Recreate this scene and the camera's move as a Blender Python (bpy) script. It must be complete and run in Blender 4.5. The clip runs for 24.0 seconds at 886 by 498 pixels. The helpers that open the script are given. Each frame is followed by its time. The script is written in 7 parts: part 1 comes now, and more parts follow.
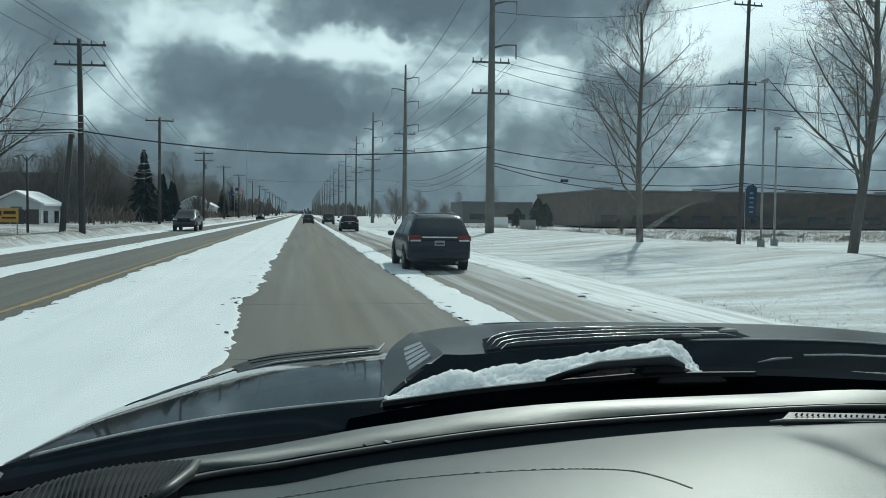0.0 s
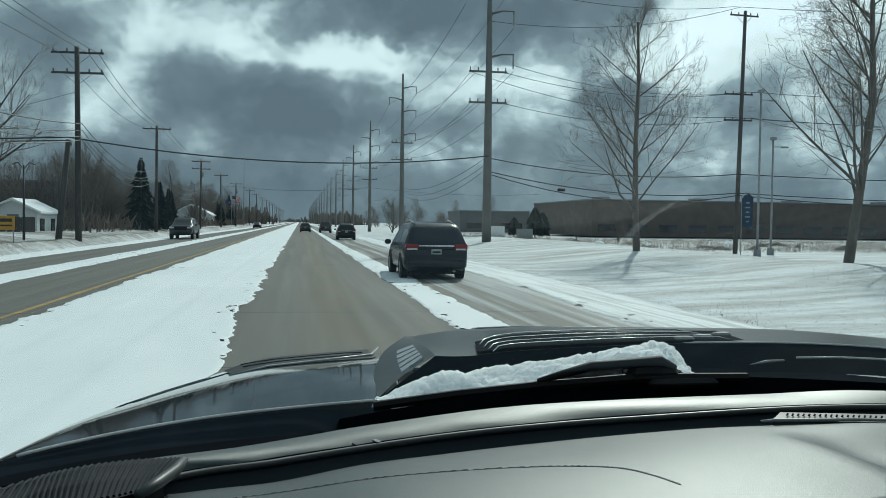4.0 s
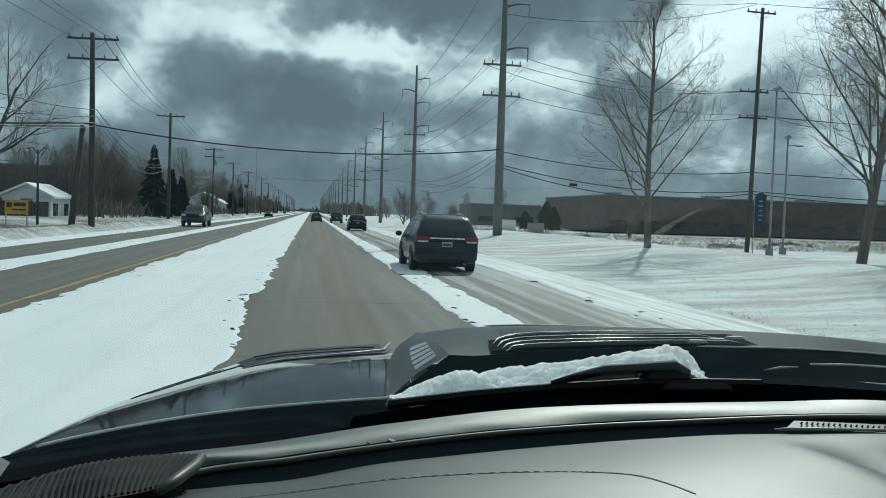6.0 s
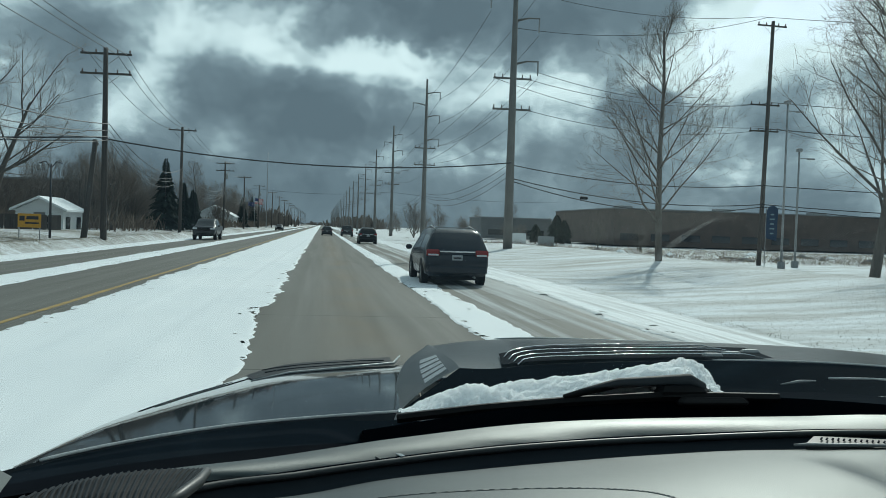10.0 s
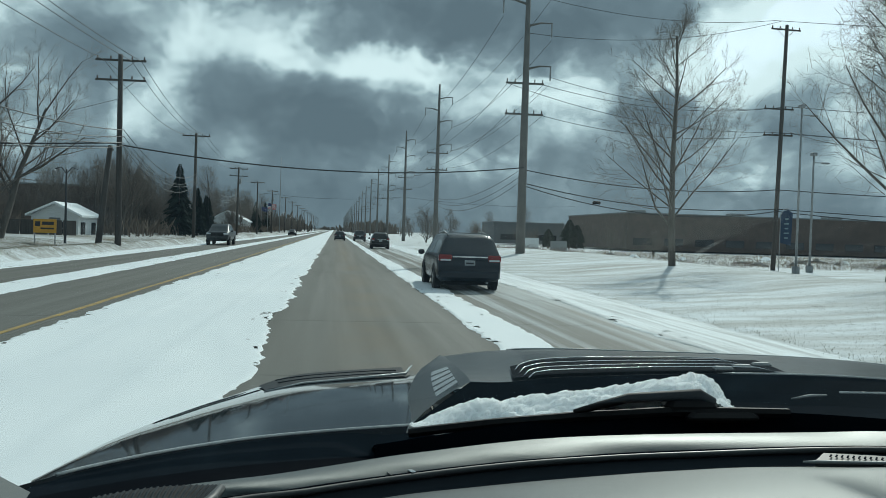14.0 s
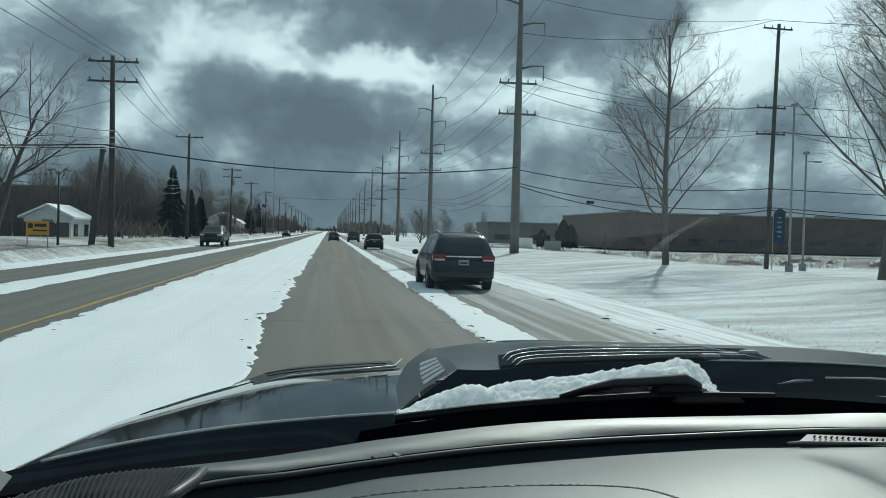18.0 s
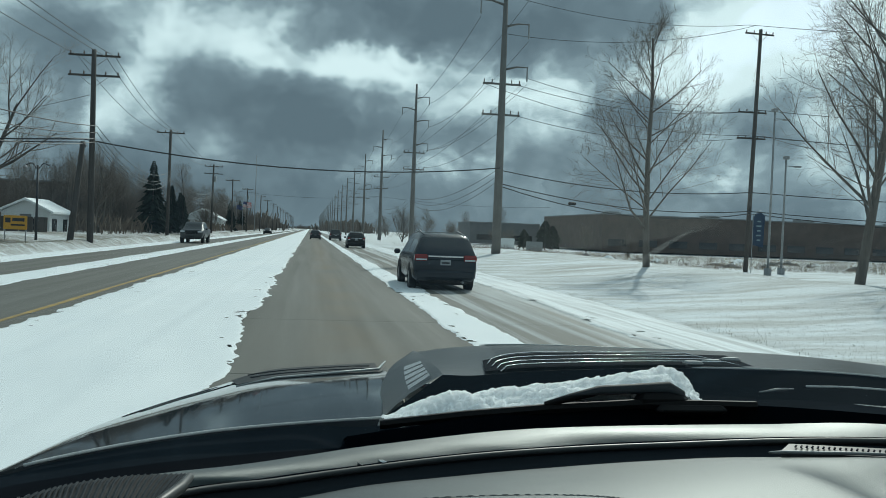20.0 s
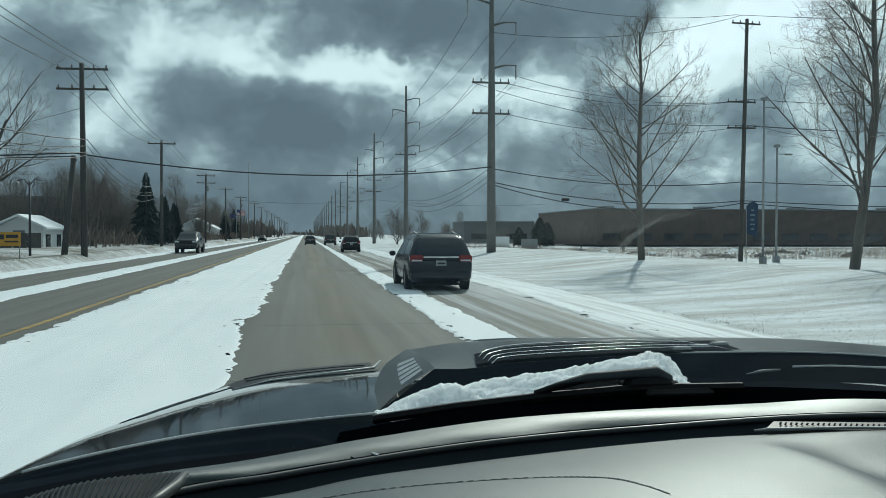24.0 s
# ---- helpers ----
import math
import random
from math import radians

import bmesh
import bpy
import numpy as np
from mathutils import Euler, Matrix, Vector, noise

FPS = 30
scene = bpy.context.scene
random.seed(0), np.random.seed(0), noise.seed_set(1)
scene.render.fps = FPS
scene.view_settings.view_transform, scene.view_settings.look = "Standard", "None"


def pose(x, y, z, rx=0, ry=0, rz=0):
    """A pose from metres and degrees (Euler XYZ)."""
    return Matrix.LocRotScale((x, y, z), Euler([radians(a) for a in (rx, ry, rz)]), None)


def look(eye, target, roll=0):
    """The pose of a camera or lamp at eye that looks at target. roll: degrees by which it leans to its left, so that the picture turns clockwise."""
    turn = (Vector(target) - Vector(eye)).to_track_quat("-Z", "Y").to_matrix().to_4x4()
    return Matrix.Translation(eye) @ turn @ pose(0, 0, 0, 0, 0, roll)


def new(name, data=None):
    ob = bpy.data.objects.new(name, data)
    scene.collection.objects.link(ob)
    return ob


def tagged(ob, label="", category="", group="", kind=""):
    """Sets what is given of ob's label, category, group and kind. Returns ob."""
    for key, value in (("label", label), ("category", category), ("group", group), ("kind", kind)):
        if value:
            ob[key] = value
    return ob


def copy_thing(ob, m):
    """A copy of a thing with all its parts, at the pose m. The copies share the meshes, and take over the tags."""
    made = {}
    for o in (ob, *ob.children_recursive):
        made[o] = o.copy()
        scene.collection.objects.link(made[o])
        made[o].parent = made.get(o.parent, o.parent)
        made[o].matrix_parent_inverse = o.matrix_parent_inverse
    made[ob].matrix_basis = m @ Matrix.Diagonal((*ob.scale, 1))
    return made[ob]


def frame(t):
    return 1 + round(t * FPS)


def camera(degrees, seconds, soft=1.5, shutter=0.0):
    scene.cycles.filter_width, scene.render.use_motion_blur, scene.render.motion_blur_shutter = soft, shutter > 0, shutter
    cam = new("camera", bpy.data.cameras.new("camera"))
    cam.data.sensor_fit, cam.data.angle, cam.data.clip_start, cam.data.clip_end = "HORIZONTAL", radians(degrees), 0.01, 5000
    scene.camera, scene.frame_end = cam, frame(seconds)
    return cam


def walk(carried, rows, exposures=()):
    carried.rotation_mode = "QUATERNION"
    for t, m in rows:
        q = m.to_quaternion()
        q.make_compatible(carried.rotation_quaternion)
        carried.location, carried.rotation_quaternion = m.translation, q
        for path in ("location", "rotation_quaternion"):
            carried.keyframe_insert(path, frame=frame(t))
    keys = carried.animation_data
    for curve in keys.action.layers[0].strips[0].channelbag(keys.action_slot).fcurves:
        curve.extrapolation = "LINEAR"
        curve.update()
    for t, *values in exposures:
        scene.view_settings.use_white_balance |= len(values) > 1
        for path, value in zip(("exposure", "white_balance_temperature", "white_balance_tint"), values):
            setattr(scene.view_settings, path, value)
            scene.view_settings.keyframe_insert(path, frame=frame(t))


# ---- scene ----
# A snowy five-lane road seen from the driver's seat of a pickup; x right, y along the road, z up, metres.
Y0 = 228.0      # where along the road the pickup stands
cam = camera(55.2, 24.0, soft=0.85)
ROWS = [
    (0, 0.0038, 0.0009, 1.7044, 87.668, -0.611, -9.392),
    (0.5, 0.0064, 0.0045, 1.6959, 87.460, -0.636, -8.975),
    (1, 0.0043, 0.0027, 1.6981, 87.487, -0.601, -8.836),
    (1.5, 0.0021, 0.0078, 1.6970, 87.667, -0.917, -8.970),
    (2, 0.0059, 0.0103, 1.6950, 87.970, -0.994, -9.309),
    (2.5, 0.0017, 0.0020, 1.7080, 88.343, -0.948, -9.462),
    (4.5, 0.0127, 0.0017, 1.6911, 88.198, -0.751, -9.607),
    (5, 0.0075, -0.0007, 1.6989, 88.005, -1.262, -9.399),
    (5.5, 0.0065, -0.0084, 1.7041, 87.843, -1.773, -9.164),
    (6, 0.0024, -0.0011, 1.7036, 87.743, -1.877, -8.850),
    (6.5, 0.0103, 0.0015, 1.6909, 87.810, -2.044, -8.587),
    (7, 0.0094, 0.0022, 1.6951, 87.675, -1.812, -8.287),
    (7.5, 0.0067, 0.0037, 1.7003, 87.621, -2.077, -7.911),
    (8, 0.0041, 0.0059, 1.6972, 87.560, -2.728, -7.485),
    (8.5, -0.0026, 0.0040, 1.7123, 87.618, -3.044, -7.230),
    (9, -0.0052, 0.0220, 1.7022, 87.639, -3.138, -6.813),
    (9.5, 0.0008, 0.0094, 1.7064, 88.505, -2.153, -7.219),
    (10, 0.0050, 0.0145, 1.7002, 88.625, -1.868, -8.158),
    (10.5, 0.0040, 0.0100, 1.7044, 88.057, -2.370, -8.169),
    (12.5, 0.0067, -0.0038, 1.7145, 88.328, -2.039, -8.114),
    (13, 0.0086, 0.0014, 1.7100, 88.603, -1.970, -7.862),
    (13.5, 0.0004, 0.0057, 1.7174, 88.617, -1.827, -7.636),
    (14, 0.0052, 0.0050, 1.7138, 88.920, -1.810, -7.310),
    (14.5, 0.0087, 0.0037, 1.7045, 89.135, -1.916, -7.482),
    (15, 0.0017, 0.0045, 1.7198, 88.972, -2.424, -7.287),
    (15.5, -0.0001, 0.0034, 1.7188, 88.911, -2.589, -7.344),
    (16, 0.0067, 0.0025, 1.7136, 88.794, -2.377, -7.238),
    (16.5, 0.0020, 0.0010, 1.7172, 88.945, -2.252, -7.212),
    (17, 0.0005, -0.0023, 1.7217, 88.896, -1.838, -7.235),
    (17.5, 0.0086, 0.0044, 1.7006, 89.056, -1.628, -7.464),
    (18, 0.0161, 0.0033, 1.6969, 88.957, -1.541, -7.708),
    (18.5, 0.0036, 0.0013, 1.7166, 88.937, -1.917, -7.964),
    (20.5, 0.0100, 0.0020, 1.7029, 88.937, -2.231, -9.032),
    (21, 0.0017, -0.0040, 1.7143, 88.531, -2.060, -8.751),
    (21.5, 0.0061, -0.0002, 1.7013, 88.309, -1.865, -8.732),
    (22, 0.0159, -0.0291, 1.7217, 87.959, -1.612, -8.393),
    (22.5, 0.0094, -0.0121, 1.7047, 87.837, -1.398, -8.641),
    (23, 0.0212, -0.0202, 1.7032, 87.965, -0.799, -8.512),
    (23.5, 0.0214, -0.0228, 1.6970, 88.382, -0.411, -8.979),
    (24, 0.0183, -0.0149, 1.6984, 89.019, -0.097, -9.275),
]
walk(cam, [(t, pose(x, y + Y0, *p)) for t, x, y, *p in ROWS], exposures=[(0.0, 0.15, 6060, -2.5), (24.0, 0.15, 6060, -2.5)])

SUN_AZ, SUN_EL = radians(24), radians(38)      # ahead, to the right of the road's line


# ---- node helpers ----
def math_node(nt, op, a, b=None, c=None):
    n = nt.nodes.new("ShaderNodeMath")
    n.operation = op
    for i, v in enumerate((a, b, c)):
        if v is None:
            continue
        if isinstance(v, (int, float)):
            n.inputs[i].default_value = v
        else:
            nt.links.new(v, n.inputs[i])
    return n.outputs[0]


def noise_node(nt, vec, scale, detail=4.0, rough=0.55, distort=0.0):
    n = nt.nodes.new("ShaderNodeTexNoise")
    n.inputs["Scale"].default_value = scale
    n.inputs["Detail"].default_value = detail
    n.inputs["Roughness"].default_value = rough
    n.inputs["Distortion"].default_value = distort
    if vec is not None:
        nt.links.new(vec, n.inputs["Vector"])
    return n


def ramp_node(nt, fac, stops):
    n = nt.nodes.new("ShaderNodeValToRGB")
    el = n.color_ramp.elements
    el[0].position, el[1].position = stops[0][0], stops[-1][0]
    for p, c in stops[1:-1]:
        el.new(p)
    for e, (p, c) in zip(el, stops):
        e.position = p
        e.color = (*c, 1) if not isinstance(c, (int, float)) else (c, c, c, 1)
    nt.links.new(fac, n.inputs[0])
    return n.outputs[0]


def mix_node(nt, fac, a, b, mode="MIX"):
    n = nt.nodes.new("ShaderNodeMix")
    n.data_type, n.blend_type = "RGBA", mode
    for sock, v in ((n.inputs[0], fac), (n.inputs[6], a), (n.inputs[7], b)):
        if isinstance(v, (int, float)):
            sock.default_value = v
        elif isinstance(v, tuple):
            sock.default_value = (*v, 1)
        else:
            nt.links.new(v, sock)
    return n.outputs[2]


# ---- sky: broken winter cloud deck over a pale blue sky ----
def build_sky():
    w = bpy.data.worlds.new("winter_sky")
    scene.world = w
    w.use_nodes = True
    nt = w.node_tree
    bg = nt.nodes["Background"]
    sky = nt.nodes.new("ShaderNodeTexSky")
    sky.sky_type, sky.sun_disc = "NISHITA", False
    sky.sun_elevation, sky.sun_rotation = SUN_EL, SUN_AZ
    co = nt.nodes.new("ShaderNodeTexCoord").outputs["Generated"]
    sep = nt.nodes.new("ShaderNodeSeparateXYZ")
    nt.links.new(co, sep.inputs[0])
    deg = 180 / math.pi
    az = math_node(nt, "MULTIPLY", math_node(nt, "ARCTAN2", sep.outputs[0], sep.outputs[1]), deg)
    el = math_node(nt, "MULTIPLY", math_node(nt, "ARCSINE", sep.outputs[2]), deg)
    flat = nt.nodes.new("ShaderNodeCombineXYZ")
    nt.links.new(az, flat.inputs[0])
    nt.links.new(math_node(nt, "MULTIPLY", el, 1.2), flat.inputs[1])
    # cloud masses: azimuth, elevation, half widths (degrees), weight; negative ones are thin, bright gaps
    masses = [(-0.8, 7.9, 6.4, 2.3, 0.85), (-6.8, 9.5, 2.6, 1.9, 0.55), (8.0, 7.0, 3.4, 1.5, 0.30), (-15.5, 11.6, 3.4, 1.9, 0.55),
              (12.5, 14.5, 9.2, 2.4, 0.92), (1.0, 15.8, 6.0, 1.5, 0.35), (19.5, 5.6, 5.0, 1.5, 0.28), (20.8, 8.9, 2.8, 0.9, 0.80), (29.5, 9.2, 2.8, 1.6, 0.60),
              (-6.0, 3.0, 12.0, 2.0, 0.30), (-13.0, 5.4, 4.0, 1.4, 0.30),
              (3.0, 11.3, 6.0, 0.8, -0.55), (-6.5, 12.4, 3.0, 0.9, -0.45), (26.5, 12.0, 3.6, 2.4, -0.95), (32.0, 14.4, 5.0, 2.6, -0.95), (-11.2, 8.2, 1.8, 2.2, -0.38),
              (14.0, 10.0, 3.6, 0.8, -0.50), (15.0, 7.6, 3.0, 0.9, -0.22), (27.0, 4.8, 2.4, 0.55, -0.55), (3.2, 8.6, 0.8, 0.6, -0.5)]

    def cloud_field(place):
        """How dense the deck is at a place of the sky, in degrees."""
        # ragged edges: the cloud field is warped by two scales of turbulence
        warp = noise_node(nt, place, 0.22, 4.0, 0.50)
        v1 = nt.nodes.new("ShaderNodeVectorMath")
        v1.operation = "MULTIPLY_ADD"
        nt.links.new(warp.outputs["Color"], v1.inputs[0])
        v1.inputs[1].default_value, v1.inputs[2].default_value = (4.0, 2.6, 0), (-2.0, -1.3, 0)
        v2 = nt.nodes.new("ShaderNodeVectorMath")
        v2.operation = "ADD"
        nt.links.new(v1.outputs[0], v2.inputs[0])
        nt.links.new(place, v2.inputs[1])
        crimp = noise_node(nt, place, 0.62, 5.0, 0.55)
        v3 = nt.nodes.new("ShaderNodeVectorMath")
        v3.operation = "MULTIPLY_ADD"
        nt.links.new(crimp.outputs["Color"], v3.inputs[0])
        v3.inputs[1].default_value = (1.9, 1.7, 0)
        nt.links.new(v2.outputs[0], v3.inputs[2])
        v2 = v3
        total = None
        for a, e, sa, se, weight in masses:
            d = nt.nodes.new("ShaderNodeVectorMath")
            d.operation = "SUBTRACT"
            nt.links.new(v2.outputs[0], d.inputs[0])
            d.inputs[1].default_value = (a + 0.95, e * 1.2 + 0.85, 0)
            s = nt.nodes.new("ShaderNodeVectorMath")
            s.operation = "DIVIDE"
            nt.links.new(d.outputs[0], s.inputs[0])
            s.inputs[1].default_value = (sa, se * 1.2, 1)
            dot = nt.nodes.new("ShaderNodeVectorMath")
            dot.operation = "DOT_PRODUCT"
            nt.links.new(s.outputs[0], dot.inputs[0])
            nt.links.new(s.outputs[0], dot.inputs[1])
            g = math_node(nt, "EXPONENT", math_node(nt, "MULTIPLY", math_node(nt, "POWER", dot.outputs["Value"], 1.45), -0.8))
            total = math_node(nt, "MULTIPLY_ADD", g, weight, total if total is not None else 0.0)
        puffs = noise_node(nt, place, 0.17, 6.0, 0.50, 0.1)
        fine = math_node(nt, "MULTIPLY", math_node(nt, "SUBTRACT", puffs.outputs[0], 0.5), 0.7)
        wisps = noise_node(nt, v2.outputs[0], 0.85, 5.0, 0.55, 0.2)
        fine = math_node(nt, "ADD", fine, math_node(nt, "MULTIPLY", math_node(nt, "SUBTRACT", wisps.outputs[0], 0.5), 0.22))
        # cauliflower heads along the rims of the clouds
        head = noise_node(nt, v2.outputs[0], 0.21, 5.0, 0.50)
        billow = math_node(nt, "ABSOLUTE", math_node(nt, "SUBTRACT", head.outputs[0], 0.5))
        fine = math_node(nt, "ADD", fine, math_node(nt, "MULTIPLY", math_node(nt, "SUBTRACT", 0.09, billow), 2.0))
        vor = nt.nodes.new("ShaderNodeTexVoronoi")
        vor.feature, vor.voronoi_dimensions = "SMOOTH_F1", "2D"
        vor.inputs["Scale"].default_value, vor.inputs["Smoothness"].default_value, vor.inputs["Detail"].default_value = 0.24, 0.5, 3.0
        nt.links.new(v2.outputs[0], vor.inputs["Vector"])
        fine = math_node(nt, "ADD", fine, math_node(nt, "MULTIPLY", math_node(nt, "SUBTRACT", 0.42, vor.outputs["Distance"]), 0.42))
        return math_node(nt, "ADD", total, fine)

    here = cloud_field(flat.outputs[0])
    lift = nt.nodes.new("ShaderNodeVectorMath")
    lift.operation = "ADD"
    nt.links.new(flat.outputs[0], lift.inputs[0])
    lift.inputs[1].default_value = (0.45, 1.0, 0)
    above = cloud_field(lift.outputs[0])
    # sunlit heads and shaded bellies: denser than what lies towards the sun is bright, thinner is dark
    relief = math_node(nt, "MINIMUM", math_node(nt, "MAXIMUM", math_node(nt, "SUBTRACT", here, above), -0.30), 0.45)
    here = math_node(nt, "SUBTRACT", here, math_node(nt, "MULTIPLY", relief, 0.75))
    broad = noise_node(nt, co, 2.2, 5.0, 0.6)
    away = math_node(nt, "SMOOTH_MIN", math_node(nt, "MAXIMUM", math_node(nt, "DIVIDE", math_node(nt, "SUBTRACT", el, 15.0), 14.0), 0.0), 1.0, 0.2)
    wide = math_node(nt, "MULTIPLY", math_node(nt, "MULTIPLY", math_node(nt, "SUBTRACT", broad.outputs[0], 0.45), 3.0), away)
    low = math_node(nt, "MULTIPLY", math_node(nt, "MAXIMUM", math_node(nt, "SUBTRACT", 1.0, math_node(nt, "DIVIDE", math_node(nt, "MAXIMUM", el, 0.0), 8.0)), 0.0), 0.46)
    dens = math_node(nt, "ADD", here, math_node(nt, "ADD", wide, math_node(nt, "ADD", low, 0.455)))
    tone = ramp_node(nt, math_node(nt, "MULTIPLY_ADD", dens, 0.80, 0.02), [(0.0, (0.74, 0.82, 0.84)), (0.15, (0.62, 0.705, 0.73)), (0.27, (0.47, 0.55, 0.585)), (0.36, (0.335, 0.407, 0.443)),
                                   (0.48, (0.228, 0.283, 0.320)), (0.66, (0.160, 0.203, 0.238)), (1.0, (0.116, 0.150, 0.180))])
    # a little clear sky shows only where the deck is thinnest
    blue = mix_node(nt, 1.0, sky.outputs[0], (0.10, 0.10, 0.10), "MULTIPLY")
    gap = math_node(nt, "MULTIPLY", math_node(nt, "MINIMUM", math_node(nt, "MAXIMUM", math_node(nt, "MULTIPLY", math_node(nt, "SUBTRACT", -0.30, dens), 3.0), 0.0), 1.0), 0.6)
    col = mix_node(nt, gap, tone, blue)
    nt.links.new(col, bg.inputs[0])
    bg.inputs[1].default_value = 1.0


build_sky()
sun = new("sun", bpy.data.lights.new("sun", "SUN"))
sun.data.energy, sun.data.angle, sun.data.color = 2.3, radians(0.9), (1.0, 0.95, 0.87)
sun.matrix_world = look((0, 0, 0), (-math.sin(SUN_AZ) * math.cos(SUN_EL), -math.cos(SUN_AZ) * math.cos(SUN_EL), -math.sin(SUN_EL)))


# ---- materials ----
def material(name, c1, c2=None, scale=6.0, rough=0.7, metal=0.0, bump=0.0, bump_scale=40.0, spec=0.5, rough2=None, stretch=(1, 1, 1), coat=0.0, vary=0.0):
    """A surface of two tones mixed by coarse and fine noise, with relief."""
    m = bpy.data.materials.new(name)
    m.use_nodes = True
    nt = m.node_tree
    b = nt.nodes["Principled BSDF"]
    tc = nt.nodes.new("ShaderNodeTexCoord").outputs["Object"]
    mp = nt.nodes.new("ShaderNodeMapping")
    mp.inputs["Scale"].default_value = stretch
    nt.links.new(tc, mp.inputs[0])
    big = noise_node(nt, mp.outputs[0], scale, 5.0, 0.6)
    small = noise_node(nt, mp.outputs[0], bump_scale, 4.0, 0.6)
    f = math_node(nt, "ADD", math_node(nt, "MULTIPLY", big.outputs[0], 0.75), math_node(nt, "MULTIPLY", small.outputs[0], 0.25))
    fac = ramp_node(nt, f, [(0.33, 0.0), (0.67, 1.0)])
    c2 = c2 or tuple(v * 0.8 for v in c1)
    col = mix_node(nt, fac, c1, c2)
    if vary:
        inf = nt.nodes.new("ShaderNodeObjectInfo")
        col = mix_node(nt, 1.0, col, ramp_node(nt, inf.outputs["Random"], [(0.0, 1.0 - vary), (1.0, 1.0)]), "MULTIPLY")
    nt.links.new(col, b.inputs["Base Color"])
    b.inputs["Metallic"].default_value = metal
    b.inputs["Specular IOR Level"].default_value = spec
    b.inputs["Coat Weight"].default_value = coat
    b.inputs["Coat Roughness"].default_value = 0.06
    nt.links.new(ramp_node(nt, fac, [(0.0, rough), (1.0, rough2 if rough2 is not None else min(1.0, rough * 1.15))]), b.inputs["Roughness"])
    if bump:
        bp = nt.nodes.new("ShaderNodeBump")
        bp.inputs["Strength"].default_value, bp.inputs["Distance"].default_value = 1.0, bump
        nt.links.new(small.outputs[0], bp.inputs["Height"])
        nt.links.new(bp.outputs[0], b.inputs["Normal"])
    return m


def glass_material(name, tint, rough=0.03):
    m = bpy.data.materials.new(name)
    m.use_nodes = True
    b = m.node_tree.nodes["Principled BSDF"]
    b.inputs["Base Color"].default_value = (*tint, 1)
    b.inputs["Roughness"].default_value = rough
    b.inputs["Specular IOR Level"].default_value = 0.7
    return m


def lamp_material(name, tint, strength):
    m = bpy.data.materials.new(name)
    m.use_nodes = True
    b = m.node_tree.nodes["Principled BSDF"]
    b.inputs["Base Color"].default_value = (*tint, 1)
    b.inputs["Roughness"].default_value = 0.15
    if strength:
        b.inputs["Emission Color"].default_value = (*tint, 1)
        b.inputs["Emission Strength"].default_value = strength
    return m


